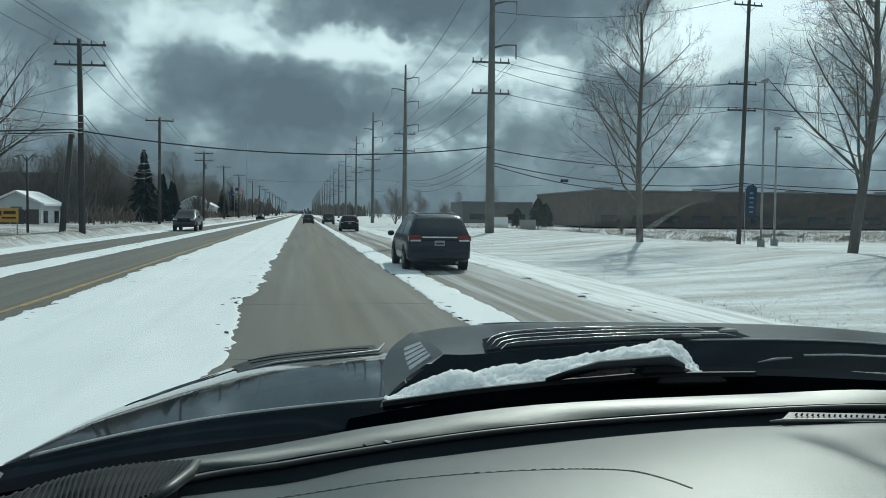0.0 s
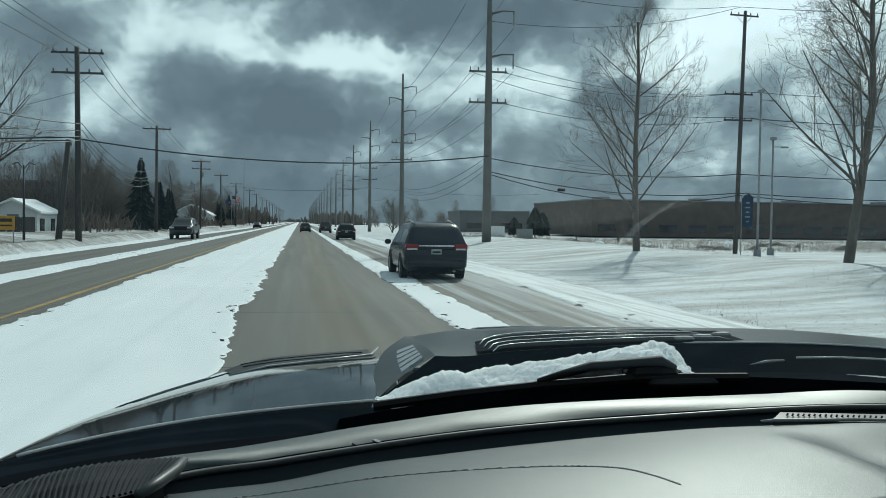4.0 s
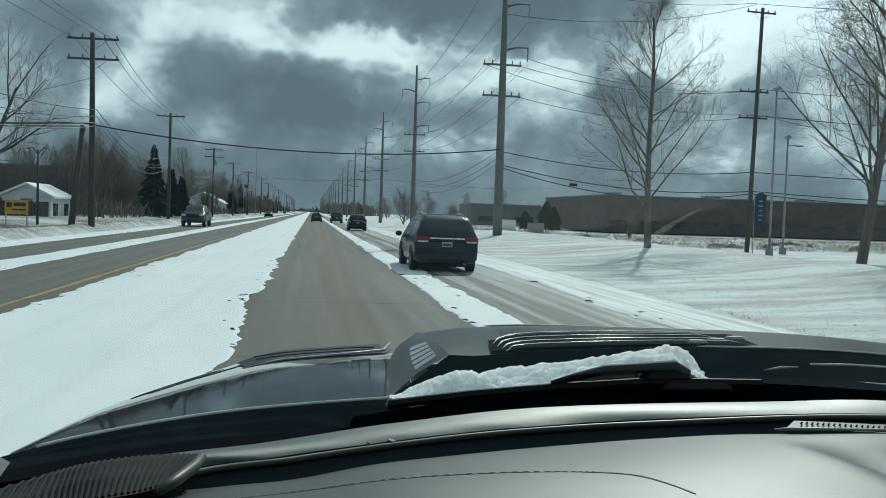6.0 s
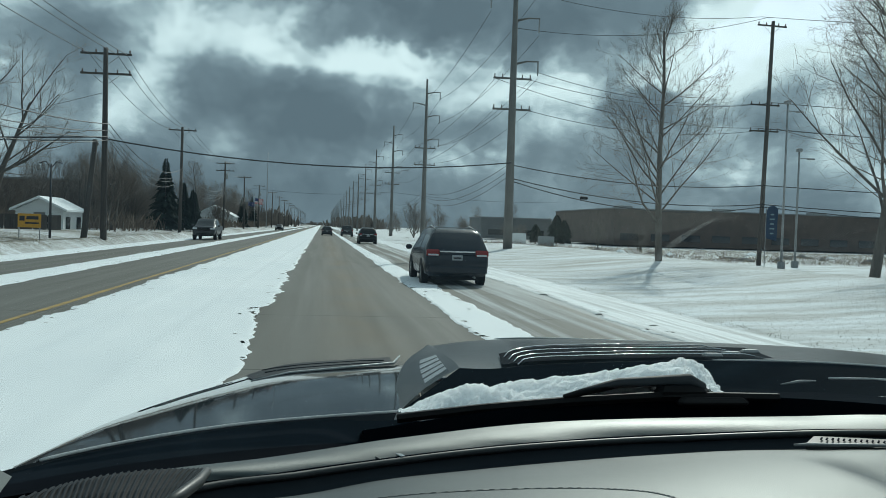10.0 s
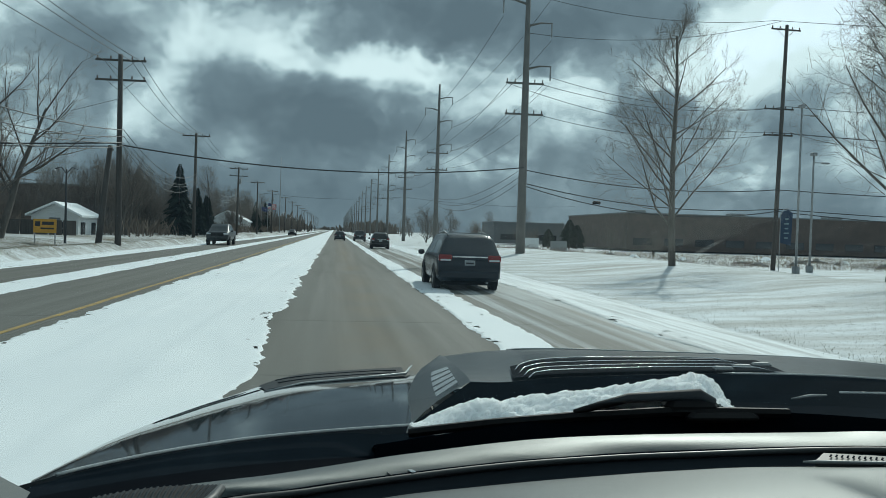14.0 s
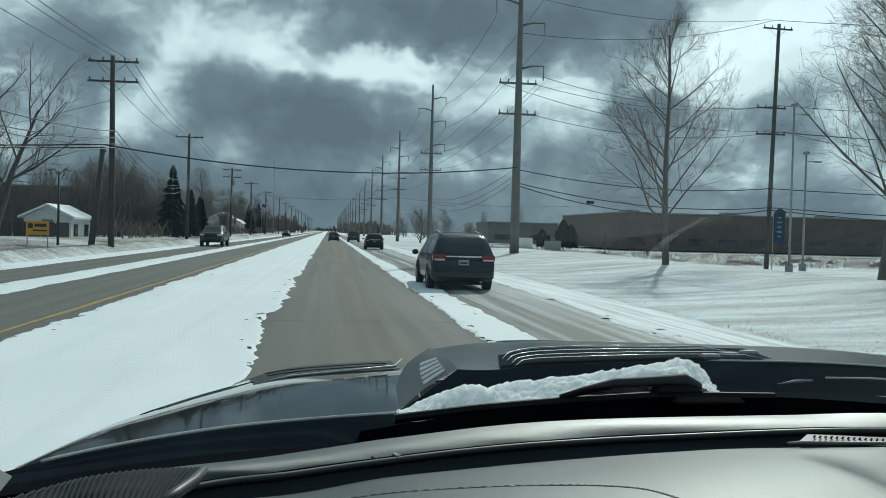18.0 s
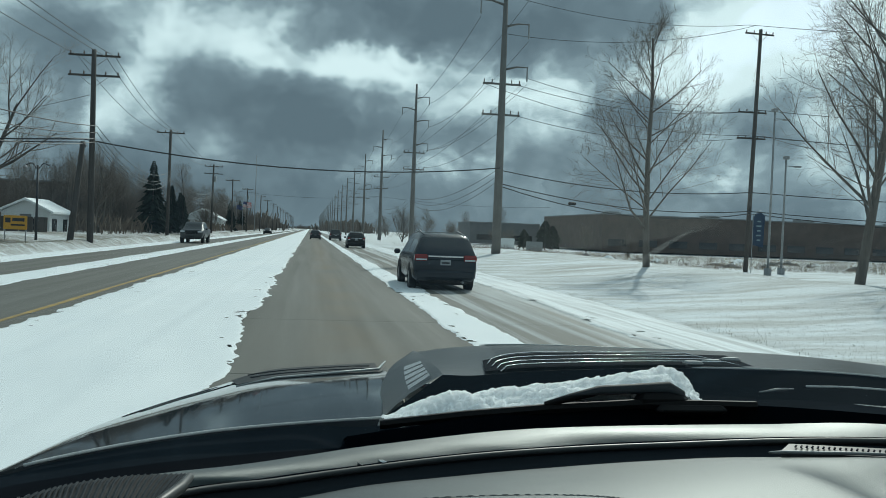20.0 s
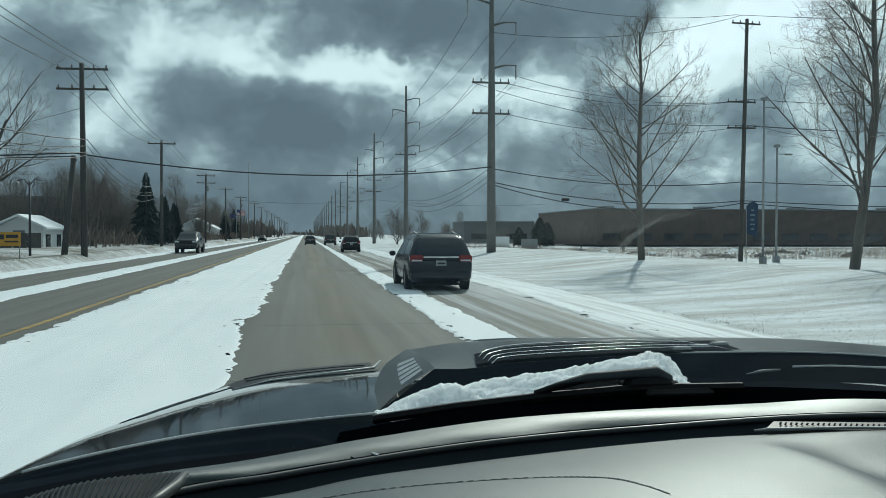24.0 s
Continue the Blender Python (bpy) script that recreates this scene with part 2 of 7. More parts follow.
def ground_material():
    """Frozen verge: dry grass, litter and blown snow."""
    m = bpy.data.materials.new("frozen_verge")
    m.use_nodes = True
    nt = m.node_tree
    b = nt.nodes["Principled BSDF"]
    po = nt.nodes.new("ShaderNodeNewGeometry").outputs["Position"]
    sep = nt.nodes.new("ShaderNodeSeparateXYZ")
    nt.links.new(po, sep.inputs[0])
    mp = nt.nodes.new("ShaderNodeMapping")
    mp.inputs["Scale"].default_value = (1.0, 0.35, 1.0)
    nt.links.new(po, mp.inputs[0])
    drift = noise_node(nt, mp.outputs[0], 0.22, 6.0, 0.65)
    patch = noise_node(nt, po, 2.2, 7.0, 0.75)
    tuft = noise_node(nt, po, 11.0, 5.0, 0.75)
    grass = mix_node(nt, ramp_node(nt, patch.outputs[0], [(0.35, 0.0), (0.65, 1.0)]), (0.20, 0.165, 0.105), (0.105, 0.085, 0.055))
    grass = mix_node(nt, ramp_node(nt, tuft.outputs[0], [(0.4, 0.0), (0.62, 0.8)]), grass, (0.055, 0.048, 0.034))

    def band(sock, a, c):
        r = nt.nodes.new("ShaderNodeMapRange")
        r.interpolation_type = "SMOOTHSTEP"
        r.inputs[1].default_value, r.inputs[2].default_value = a, c
        nt.links.new(sock, r.inputs[0])
        return r.outputs[0]
    x, y = sep.outputs[0], sep.outputs[1]
    # ploughed snow beside the lanes thins out away from the road; the berm and lots further on are white
    near_r = math_node(nt, "MULTIPLY", math_node(nt, "SUBTRACT", 1.0, band(x, 7.4, 17.0)), band(x, 0.0, 1.0))
    near_l = math_node(nt, "MULTIPLY", math_node(nt, "SUBTRACT", 1.0, band(x, 0.0, 1.0)), band(x, -15.0, -12.6))
    far_r = math_node(nt, "MULTIPLY", band(x, 5.0, 7.0), math_node(nt, "MULTIPLY", band(y, 62.0, 84.0), 0.23))
    belt_r = math_node(nt, "MULTIPLY", band(x, 30.0, 42.0), 0.22)
    field = math_node(nt, "MULTIPLY", math_node(nt, "MULTIPLY", band(y, -70.0, -20.0), math_node(nt, "SUBTRACT", 1.0, band(y, 40.0, 75.0))), math_node(nt, "MULTIPLY", band(x, 9.0, 12.0), -0.05))
    wood = math_node(nt, "MULTIPLY", math_node(nt, "SUBTRACT", 1.0, band(x, -20.0, -14.5)), math_node(nt, "MULTIPLY_ADD", band(y, 190.0, 225.0), 0.14, -0.10))
    cover = math_node(nt, "ADD", math_node(nt, "ADD", math_node(nt, "MULTIPLY", near_r, 0.10), math_node(nt, "MULTIPLY", near_l, 0.07)), math_node(nt, "ADD", math_node(nt, "ADD", far_r, belt_r), math_node(nt, "ADD", wood, field)))
    snowy = math_node(nt, "ADD", math_node(nt, "ADD", math_node(nt, "MULTIPLY", drift.outputs[0], 0.42), math_node(nt, "MULTIPLY", patch.outputs[0], 0.38)), math_node(nt, "ADD", cover, math_node(nt, "MULTIPLY", tuft.outputs[0], 0.30)))
    fac = ramp_node(nt, snowy, [(0.50, 0.0), (0.565, 0.45), (0.66, 1.0)])
    white = mix_node(nt, tuft.outputs[0], (0.80, 0.83, 0.85), (0.66, 0.70, 0.73))
    thin = nt.nodes.new("ShaderNodeMapping")
    thin.inputs["Scale"].default_value, thin.inputs["Rotation"].default_value = (0.16, 1.2, 1.0), (0, 0, radians(20))
    nt.links.new(po, thin.inputs[0])
    scour = noise_node(nt, thin.outputs[0], 0.7, 7.0, 0.68)
    white = mix_node(nt, ramp_node(nt, scour.outputs[0], [(0.42, 0.0), (0.55, 0.45), (0.70, 0.90)]), white, (0.36, 0.345, 0.31))
    nt.links.new(mix_node(nt, fac, grass, white), b.inputs["Base Color"])
    b.inputs["Roughness"].default_value = 0.85
    b.inputs["Specular IOR Level"].default_value = 0.2
    bp = nt.nodes.new("ShaderNodeBump")
    bp.inputs["Strength"].default_value, bp.inputs["Distance"].default_value = 0.9, 0.12
    h = math_node(nt, "ADD", patch.outputs[0], math_node(nt, "MULTIPLY", tuft.outputs[0], 0.35))
    ripple = nt.nodes.new("ShaderNodeMapping")
    ripple.inputs["Scale"].default_value, ripple.inputs["Rotation"].default_value = (0.25, 1.3, 1.0), (0, 0, radians(24))
    nt.links.new(po, ripple.inputs[0])
    wave = noise_node(nt, ripple.outputs[0], 1.1, 5.0, 0.55)
    h = math_node(nt, "ADD", math_node(nt, "MULTIPLY", h, math_node(nt, "SUBTRACT", 1.0, math_node(nt, "MULTIPLY", fac, 0.88))), math_node(nt, "MULTIPLY", math_node(nt, "MULTIPLY", wave.outputs[0], fac), 0.55))
    nt.links.new(h, bp.inputs["Height"])
    nt.links.new(bp.outputs[0], b.inputs["Normal"])
    return m


def road_material():
    """Salt-stained concrete with tyre tracks along the lanes and blown powder."""
    m = bpy.data.materials.new("salted_concrete")
    m.use_nodes = True
    nt = m.node_tree
    b = nt.nodes["Principled BSDF"]
    po = nt.nodes.new("ShaderNodeNewGeometry").outputs["Position"]
    sep = nt.nodes.new("ShaderNodeSeparateXYZ")
    nt.links.new(po, sep.inputs[0])
    mp = nt.nodes.new("ShaderNodeMapping")
    mp.inputs["Scale"].default_value = (1.0, 0.02, 1.0)
    nt.links.new(po, mp.inputs[0])
    streak = noise_node(nt, mp.outputs[0], 2.3, 6.0, 0.62)
    stain = noise_node(nt, po, 0.33, 5.0, 0.6)
    grit = noise_node(nt, po, 55.0, 3.0, 0.7)
    col = mix_node(nt, ramp_node(nt, streak.outputs[0], [(0.33, 0.0), (0.68, 1.0)]), (0.141, 0.136, 0.117), (0.122, 0.118, 0.102))
    # brown oil line along the middle of the lane
    off = math_node(nt, "ABSOLUTE", math_node(nt, "SUBTRACT", sep.outputs[0], 0.75))
    oil = math_node(nt, "MULTIPLY", math_node(nt, "SUBTRACT", 1.0, math_node(nt, "MINIMUM", math_node(nt, "DIVIDE", off, 0.9), 1.0)), ramp_node(nt, stain.outputs[0], [(0.35, 0.0), (0.60, 1.0)]))
    col = mix_node(nt, math_node(nt, "MULTIPLY", oil, 0.95), col, (0.165, 0.132, 0.088))
    # powder dragged over the outer lane
    outer = nt.nodes.new("ShaderNodeMapRange")
    outer.interpolation_type = "SMOOTHSTEP"
    outer.inputs[1].default_value, outer.inputs[2].default_value = 4.4, 6.2
    nt.links.new(sep.outputs[0], outer.inputs[0])
    veil = ramp_node(nt, math_node(nt, "ADD", math_node(nt, "MULTIPLY", streak.outputs[0], 0.8), math_node(nt, "MULTIPLY", outer.outputs[0], 0.16)), [(0.38, 0.0), (0.52, 1.0)])
    lane2 = math_node(nt, "GREATER_THAN", sep.outputs[0], 2.6)
    col = mix_node(nt, math_node(nt, "MULTIPLY", math_node(nt, "MULTIPLY", veil, lane2), 0.72), col, (0.62, 0.65, 0.66))
    col = mix_node(nt, math_node(nt, "MULTIPLY", grit.outputs[0], 0.30), col, (0.07, 0.07, 0.066))
    nt.links.new(col, b.inputs["Base Color"])
    nt.links.new(ramp_node(nt, streak.outputs[0], [(0.3, 0.62), (0.7, 0.85)]), b.inputs["Roughness"])
    b.inputs["Specular IOR Level"].default_value = 0.3
    bp = nt.nodes.new("ShaderNodeBump")
    bp.inputs["Strength"].default_value, bp.inputs["Distance"].default_value = 0.6, 0.006
    nt.links.new(grit.outputs[0], bp.inputs["Height"])
    nt.links.new(bp.outputs[0], b.inputs["Normal"])
    return m


def snow_material(name="packed_snow", driven=0.0):
    """Packed snow; driven adds gritty tyre streaks along the road."""
    m = bpy.data.materials.new(name)
    m.use_nodes = True
    nt = m.node_tree
    b = nt.nodes["Principled BSDF"]
    po = nt.nodes.new("ShaderNodeNewGeometry").outputs["Position"]
    mp = nt.nodes.new("ShaderNodeMapping")
    mp.inputs["Scale"].default_value = (1.0, 0.25, 1.0)
    nt.links.new(po, mp.inputs[0])
    a = noise_node(nt, mp.outputs[0], 0.8, 5.0, 0.6)
    f = noise_node(nt, po, 26.0, 5.0, 0.65)
    col = mix_node(nt, ramp_node(nt, a.outputs[0], [(0.36, 0.0), (0.7, 1.0)]), (0.82, 0.85, 0.865), (0.735, 0.775, 0.80))
    if driven:
        lane = nt.nodes.new("ShaderNodeMapping")
        lane.inputs["Scale"].default_value = (1.0, 0.03, 1.0)
        nt.links.new(po, lane.inputs[0])
        s1 = noise_node(nt, lane.outputs[0], 4.5, 6.0, 0.65)
        speck = math_node(nt, "MULTIPLY_ADD", f.outputs[0], 0.25, s1.outputs[0])
        col = mix_node(nt, math_node(nt, "MULTIPLY", ramp_node(nt, speck, [(0.58, 0.0), (0.78, 1.0)]), driven), col, (0.25, 0.26, 0.26))
    nt.links.new(col, b.inputs["Base Color"])
    b.inputs["Roughness"].default_value = 0.72
    b.inputs["Specular IOR Level"].default_value = 0.25
    bp = nt.nodes.new("ShaderNodeBump")
    bp.inputs["Strength"].default_value, bp.inputs["Distance"].default_value = 0.8, 0.02
    nt.links.new(math_node(nt, "ADD", a.outputs[0], math_node(nt, "MULTIPLY", f.outputs[0], 0.12)), bp.inputs["Height"])
    nt.links.new(bp.outputs[0], b.inputs["Normal"])
    return m


GROUND, ROAD, SNOW, SHOULDER = ground_material(), road_material(), snow_material(), snow_material("driven_snow", 0.6)
BASE = material("road_base", (0.10, 0.097, 0.088), rough=0.9)
YELLOW = material("worn_yellow_paint", (0.42, 0.27, 0.05), (0.20, 0.15, 0.07), 1.5, 0.7, bump_scale=20)
WOOD = material("weathered_pole_wood", (0.098, 0.086, 0.076), (0.058, 0.051, 0.046), 3.0, 0.85, bump=0.01, bump_scale=22, stretch=(4, 4, 0.3), vary=0.35)
BARK = material("grey_bark", (0.175, 0.155, 0.135), (0.090, 0.080, 0.070), 2.0, 0.9, bump=0.02, bump_scale=14, stretch=(2, 2, 0.5), vary=0.3)
TWIG = material("bare_twigs", (0.215, 0.178, 0.150), (0.140, 0.118, 0.102), 1.0, 0.9, vary=0.3)
BRUSH = material("dry_brush", (0.22, 0.172, 0.135), (0.125, 0.102, 0.083), 0.3, 0.95, vary=0.2)
STRAW = material("dry_straw", (0.44, 0.37, 0.26), (0.30, 0.25, 0.18), 0.5, 0.9)
NEEDLE = material("spruce_needles", (0.020, 0.035, 0.024), (0.012, 0.020, 0.015), 1.5, 0.85)
GALV = material("galvanised_steel", (0.33, 0.34, 0.345), (0.20, 0.207, 0.212), 2.0, 0.55, 0.4, bump_scale=25)
WIRE = material("wire_sheath", (0.02, 0.02, 0.022), rough=0.6)
ALU = material("bare_conductor", (0.25, 0.25, 0.26), rough=0.5, metal=0.6)
CERAMIC = material("brown_insulator", (0.12, 0.09, 0.08), rough=0.25)
RUST = material("weathering_steel", (0.155, 0.150, 0.142), (0.105, 0.102, 0.098), 0.8, 0.7, 0.2)
PAINT = material("dark_grey_metallic_paint", (0.021, 0.024, 0.026), (0.018, 0.020, 0.022), 30, 0.05, 0.0, bump_scale=300, spec=0.27)
BLACKP = material("black_plastic", (0.008, 0.008, 0.009), (0.006, 0.006, 0.007), 8, 0.55, bump=0.0001, bump_scale=400, spec=0.22)
COWLP = material("matt_black_cowl", (0.0035, 0.0065, 0.0105), (0.0025, 0.0045, 0.008), 8, 0.9, spec=0.04)
DASH = material("grained_dash_vinyl", (0.015, 0.023, 0.030), (0.012, 0.019, 0.025), 5, 0.44, bump=0.00018, bump_scale=800, spec=0.95)
# tint of light through the windscreen, put into the vinyl's sheen colour
DASH.node_tree.nodes["Principled BSDF"].inputs["Specular Tint"].default_value = (0.90, 1.0, 0.98, 1)
DASHD = material("dark_dash_vinyl", (0.015, 0.021, 0.028), (0.012, 0.017, 0.023), 5, 0.6, bump=0.0001, bump_scale=620, spec=0.16)
BEAD = material("soft_trim_bead", (0.05, 0.054, 0.056), rough=0.45)
CHROME = material("bright_trim", (0.75, 0.76, 0.77), (0.6, 0.6, 0.61), 10, 0.18, 1.0)
TYRE = material("tyre_rubber", (0.016, 0.016, 0.017), (0.03, 0.03, 0.03), 5, 0.85)
RIM = material("alloy_rim", (0.42, 0.43, 0.44), (0.25, 0.25, 0.26), 8, 0.35, 0.8)
GLASS = glass_material("tinted_glass", (0.012, 0.015, 0.017))
TAIL = lamp_material("red_lamp_lens", (0.20, 0.012, 0.012), 0.0)
CLEAR = lamp_material("clear_lamp_lens", (0.55, 0.57, 0.60), 0.0)
PLATE = material("plate_white", (0.36, 0.38, 0.40), rough=0.5)
# pale colour that stands for highlights along dark edges
SHEEN = material("pale_edge_sheen", (0.48, 0.50, 0.51), (0.36, 0.375, 0.38), 9, 0.3)
INK = material("dark_ink", (0.03, 0.03, 0.035), rough=0.6)


# ---- mesh helpers ----
def mesh_of(name, verts, faces, mat, smooth=False):
    me = bpy.data.meshes.new(name)
    me.from_pydata(verts, [], faces)
    me.materials.append(mat)
    if smooth:
        me.shade_smooth()
    me.update()
    return me


def part(name, me, parent=None, label=""):
    ob = new(name, me)
    if parent is not None:
        ob.parent = parent
    if label:
        ob["label"] = label
    return ob


def thing(name, at, label, category, group="", kind="", turn=0.0):
    ob = new(name)
    ob.empty_display_size = 0.3
    ob.matrix_basis = pose(*at, 0, 0, turn)
    return tagged(ob, label, category, group, kind)


class Geo:
    """Collects vertices and faces for one mesh."""

    def __init__(self):
        self.v, self.f = [], []

    def box(self, cx, cy, cz, sx, sy, sz, bevel=0.0, m=None):
        hx, hy, hz = sx / 2, sy / 2, sz / 2
        n = len(self.v)
        if bevel <= 0:
            pts = [(x, y, z) for z in (-hz, hz) for x, y in ((-hx, -hy), (hx, -hy), (hx, hy), (-hx, hy))]
            fs = [(3, 2, 1, 0), (4, 5, 6, 7), (0, 1, 5, 4), (1, 2, 6, 5), (2, 3, 7, 6), (3, 0, 4, 7)]
        else:
            c = min(bevel, hx * 0.9, hy * 0.9, hz * 0.9)
            ring = [(-hx + c, -hy), (hx - c, -hy), (hx, -hy + c), (hx, hy - c), (hx - c, hy), (-hx + c, hy), (-hx, hy - c), (-hx, -hy + c)]
            k1, k2 = (hx - c) / hx, (hy - c) / hy
            pts = []
            for z, s in ((-hz, 1), (-hz + c, 0), (hz - c, 0), (hz, 1)):
                pts += [(x * (k1 if s else 1), y * (k2 if s else 1), z) for x, y in ring]
            fs = [tuple(range(7, -1, -1)), tuple(range(24, 32))]
            for r in range(3):
                fs += [(r * 8 + i, r * 8 + (i + 1) % 8, r * 8 + 8 + (i + 1) % 8, r * 8 + 8 + i) for i in range(8)]
        for p in pts:
            q = Vector(p) if m is None else m @ Vector(p)
            self.v.append((q[0] + cx, q[1] + cy, q[2] + cz))
        self.f += [tuple(i + n for i in f) for f in fs]
        return self

    def tube(self, path, radii, sides=6, caps=True):
        n0 = len(self.v)
        P = [Vector(p) for p in path]
        if isinstance(radii, (int, float)):
            radii = [radii] * len(P)
        for i, p in enumerate(P):
            d = (P[min(i + 1, len(P) - 1)] - P[max(i - 1, 0)]).normalized()
            a = d.cross(Vector((0, 0, 1)) if abs(d.z) < 0.9 else Vector((1, 0, 0))).normalized()
            b = d.cross(a)
            for k in range(sides):
                w = 2 * math.pi * k / sides
                self.v.append(tuple(p + (a * math.cos(w) + b * math.sin(w)) * radii[i]))
        for i in range(len(P) - 1):
            for k in range(sides):
                q, r = n0 + i * sides, n0 + (i + 1) * sides
                self.f.append((q + k, q + (k + 1) % sides, r + (k + 1) % sides, r + k))
        if caps:
            self.f.append(tuple(n0 + k for k in range(sides - 1, -1, -1)))
            self.f.append(tuple(n0 + (len(P) - 1) * sides + k for k in range(sides)))
        return self

    def quad(self, *p):
        n = len(self.v)
        self.v += [tuple(q) for q in p]
        self.f.append(tuple(range(n, n + len(p))))
        return self

    def slab(self, pts, thick, normal=(0, 0, 1)):
        """A flat outline given thickness along -normal."""
        n, k = len(self.v), len(pts)
        o = Vector(normal).normalized() * thick
        self.v += [tuple(p) for p in pts] + [tuple(Vector(p) - o) for p in pts]
        self.f.append(tuple(n + i for i in range(k)))
        self.f.append(tuple(n + k + i for i in range(k - 1, -1, -1)))
        self.f += [(n + i, n + k + i, n + k + (i + 1) % k, n + (i + 1) % k) for i in range(k)]
        return self

    def grid(self, rows):
        n, k = len(self.v), len(rows[0])
        for r in rows:
            self.v += [tuple(p) for p in r]
        for i in range(len(rows) - 1):
            for j in range(k - 1):
                a = n + i * k + j
                self.f.append((a, a + 1, a + k + 1, a + k))
        return self

    def loft(self, rings):
        """Skins closed rings of equal count, with end caps."""
        n, k = len(self.v), len(rings[0])
        for r in rings:
            self.v += [tuple(p) for p in r]
        for i in range(len(rings) - 1):
            for j in range(k):
                a, b = n + i * k + j, n + i * k + (j + 1) % k
                self.f.append((a, b, b + k, a + k))
        self.f.append(tuple(n + j for j in range(k - 1, -1, -1)))
        self.f.append(tuple(n + (len(rings) - 1) * k + j for j in range(k)))
        return self

    def mesh(self, name, mat, smooth=False):
        return mesh_of(name, self.v, self.f, mat, smooth)


def curve_at(pts, s):
    """A smooth curve through a few stations, s from 0 to 1."""
    k = len(pts) - 1
    i = min(int(s * k), k - 1)
    t = s * k - i
    p0, p1, p2, p3 = (Vector(pts[max(0, min(k, j))]) for j in (i - 1, i, i + 1, i + 2))
    return 0.5 * (2 * p1 + (p2 - p0) * t + (2 * p0 - 5 * p1 + 4 * p2 - p3) * t * t + (3 * p1 - p0 - 3 * p2 + p3) * t ** 3)


def fbm(x, y, z=0.0, octaves=4):
    return noise.fractal(Vector((x, y, z)), 0.9, 2.0, octaves)


# ---- ground, road and snow ----
def ground_z(x, y):
    z = 0.0
    if x > 7.5:
        z = -0.55 * min(1.0, (x - 7.5) / 24.0)
        if 125 < y < 360:
            z += (1.15 if y < 200 else 1.15 - 0.35 * min(1.0, (y - 200) / 25.0)) * math.exp(-((x - 17.5) / 6.0) ** 2) * min(1.0, (y - 125) / 18.0, (360 - y) / 60.0)
            z += 0.10 * fbm(x * 0.09 + 3.0, y * 0.06) * min(1.0, (x - 7.5) / 5.0)
        z += 0.05 * fbm(x * 0.25, y * 0.25)
    elif x < -13.0:
        z = 0.27 * math.exp(-((x + 13.9) / 0.55) ** 2) - 0.30 * math.exp(-((x + 17.0) / 1.6) ** 2) + 0.25 * min(1.0, max(0.0, (-x - 19) / 8.0)) + 0.06 * fbm(x * 0.2, y * 0.2)
        if y > 200:
            z += 0.42 * min(1.0, (y - 200) / 40.0) * min(1.0, (-x - 13.0) / 2.2)
    return z - (0.06 if -12.9 < x < 7.4 else 0.0)


def steps(stops):
    """Values from stop to stop at the given spacing."""
    out = [stops[0][0]]
    for (a, d), (b, _) in zip(stops, stops[1:]):
        n = max(1, round((b - a) / d))
        out += [a + (b - a) * (i + 1) / n for i in range(n)]
    return out


def build_ground():
    xs = steps([(-3000, 600), (-200, 40), (-40, 4), (-22, 1.0), (-15.2, 0.25), (-12.95, 0.1), (-12.85, 10), (7.35, 0.1), (7.45, 0.6), (26, 3), (70, 30), (220, 600), (3000, 1)])
    ys = [Y0 + v for v in steps([(-1700, 300), (-500, 40), (-160, 8), (-4, 0.8), (40, 2.0), (120, 4), (340, 40), (600, 300), (4500, 1)])]
    g = Geo().grid([[(x, y, ground_z(x, y)) for x in xs] for y in ys])
    tagged(new("ground", g.mesh("ground", GROUND, True)), "frozen roadside verge of dry grass with blown snow", "ground", kind="structure")


build_ground()
road = tagged(new("road", Geo().box(-2.75, 1500, -0.045, 20.3, 4000, 0.05).mesh("road", BASE)), "straight five-lane concrete road, salt-stained, partly under snow", "road", kind="structure")
LANES = ((-12.85, -8.35), (-8.33, -4.77), (-4.75, -1.14), (-1.12, 2.83), (2.85, 7.4))
far = Geo()
slab_len = 6.1
for x0, x1 in LANES:
    far.box((x0 + x1) / 2, Y0 + 1800, -0.01, x1 - x0, 3400, 0.02)
    far.box((x0 + x1) / 2, Y0 - 360, -0.01, x1 - x0, 680, 0.02)
part("pavement_far", far.mesh("pavement_far", ROAD), road)["kind"] = "stuff"


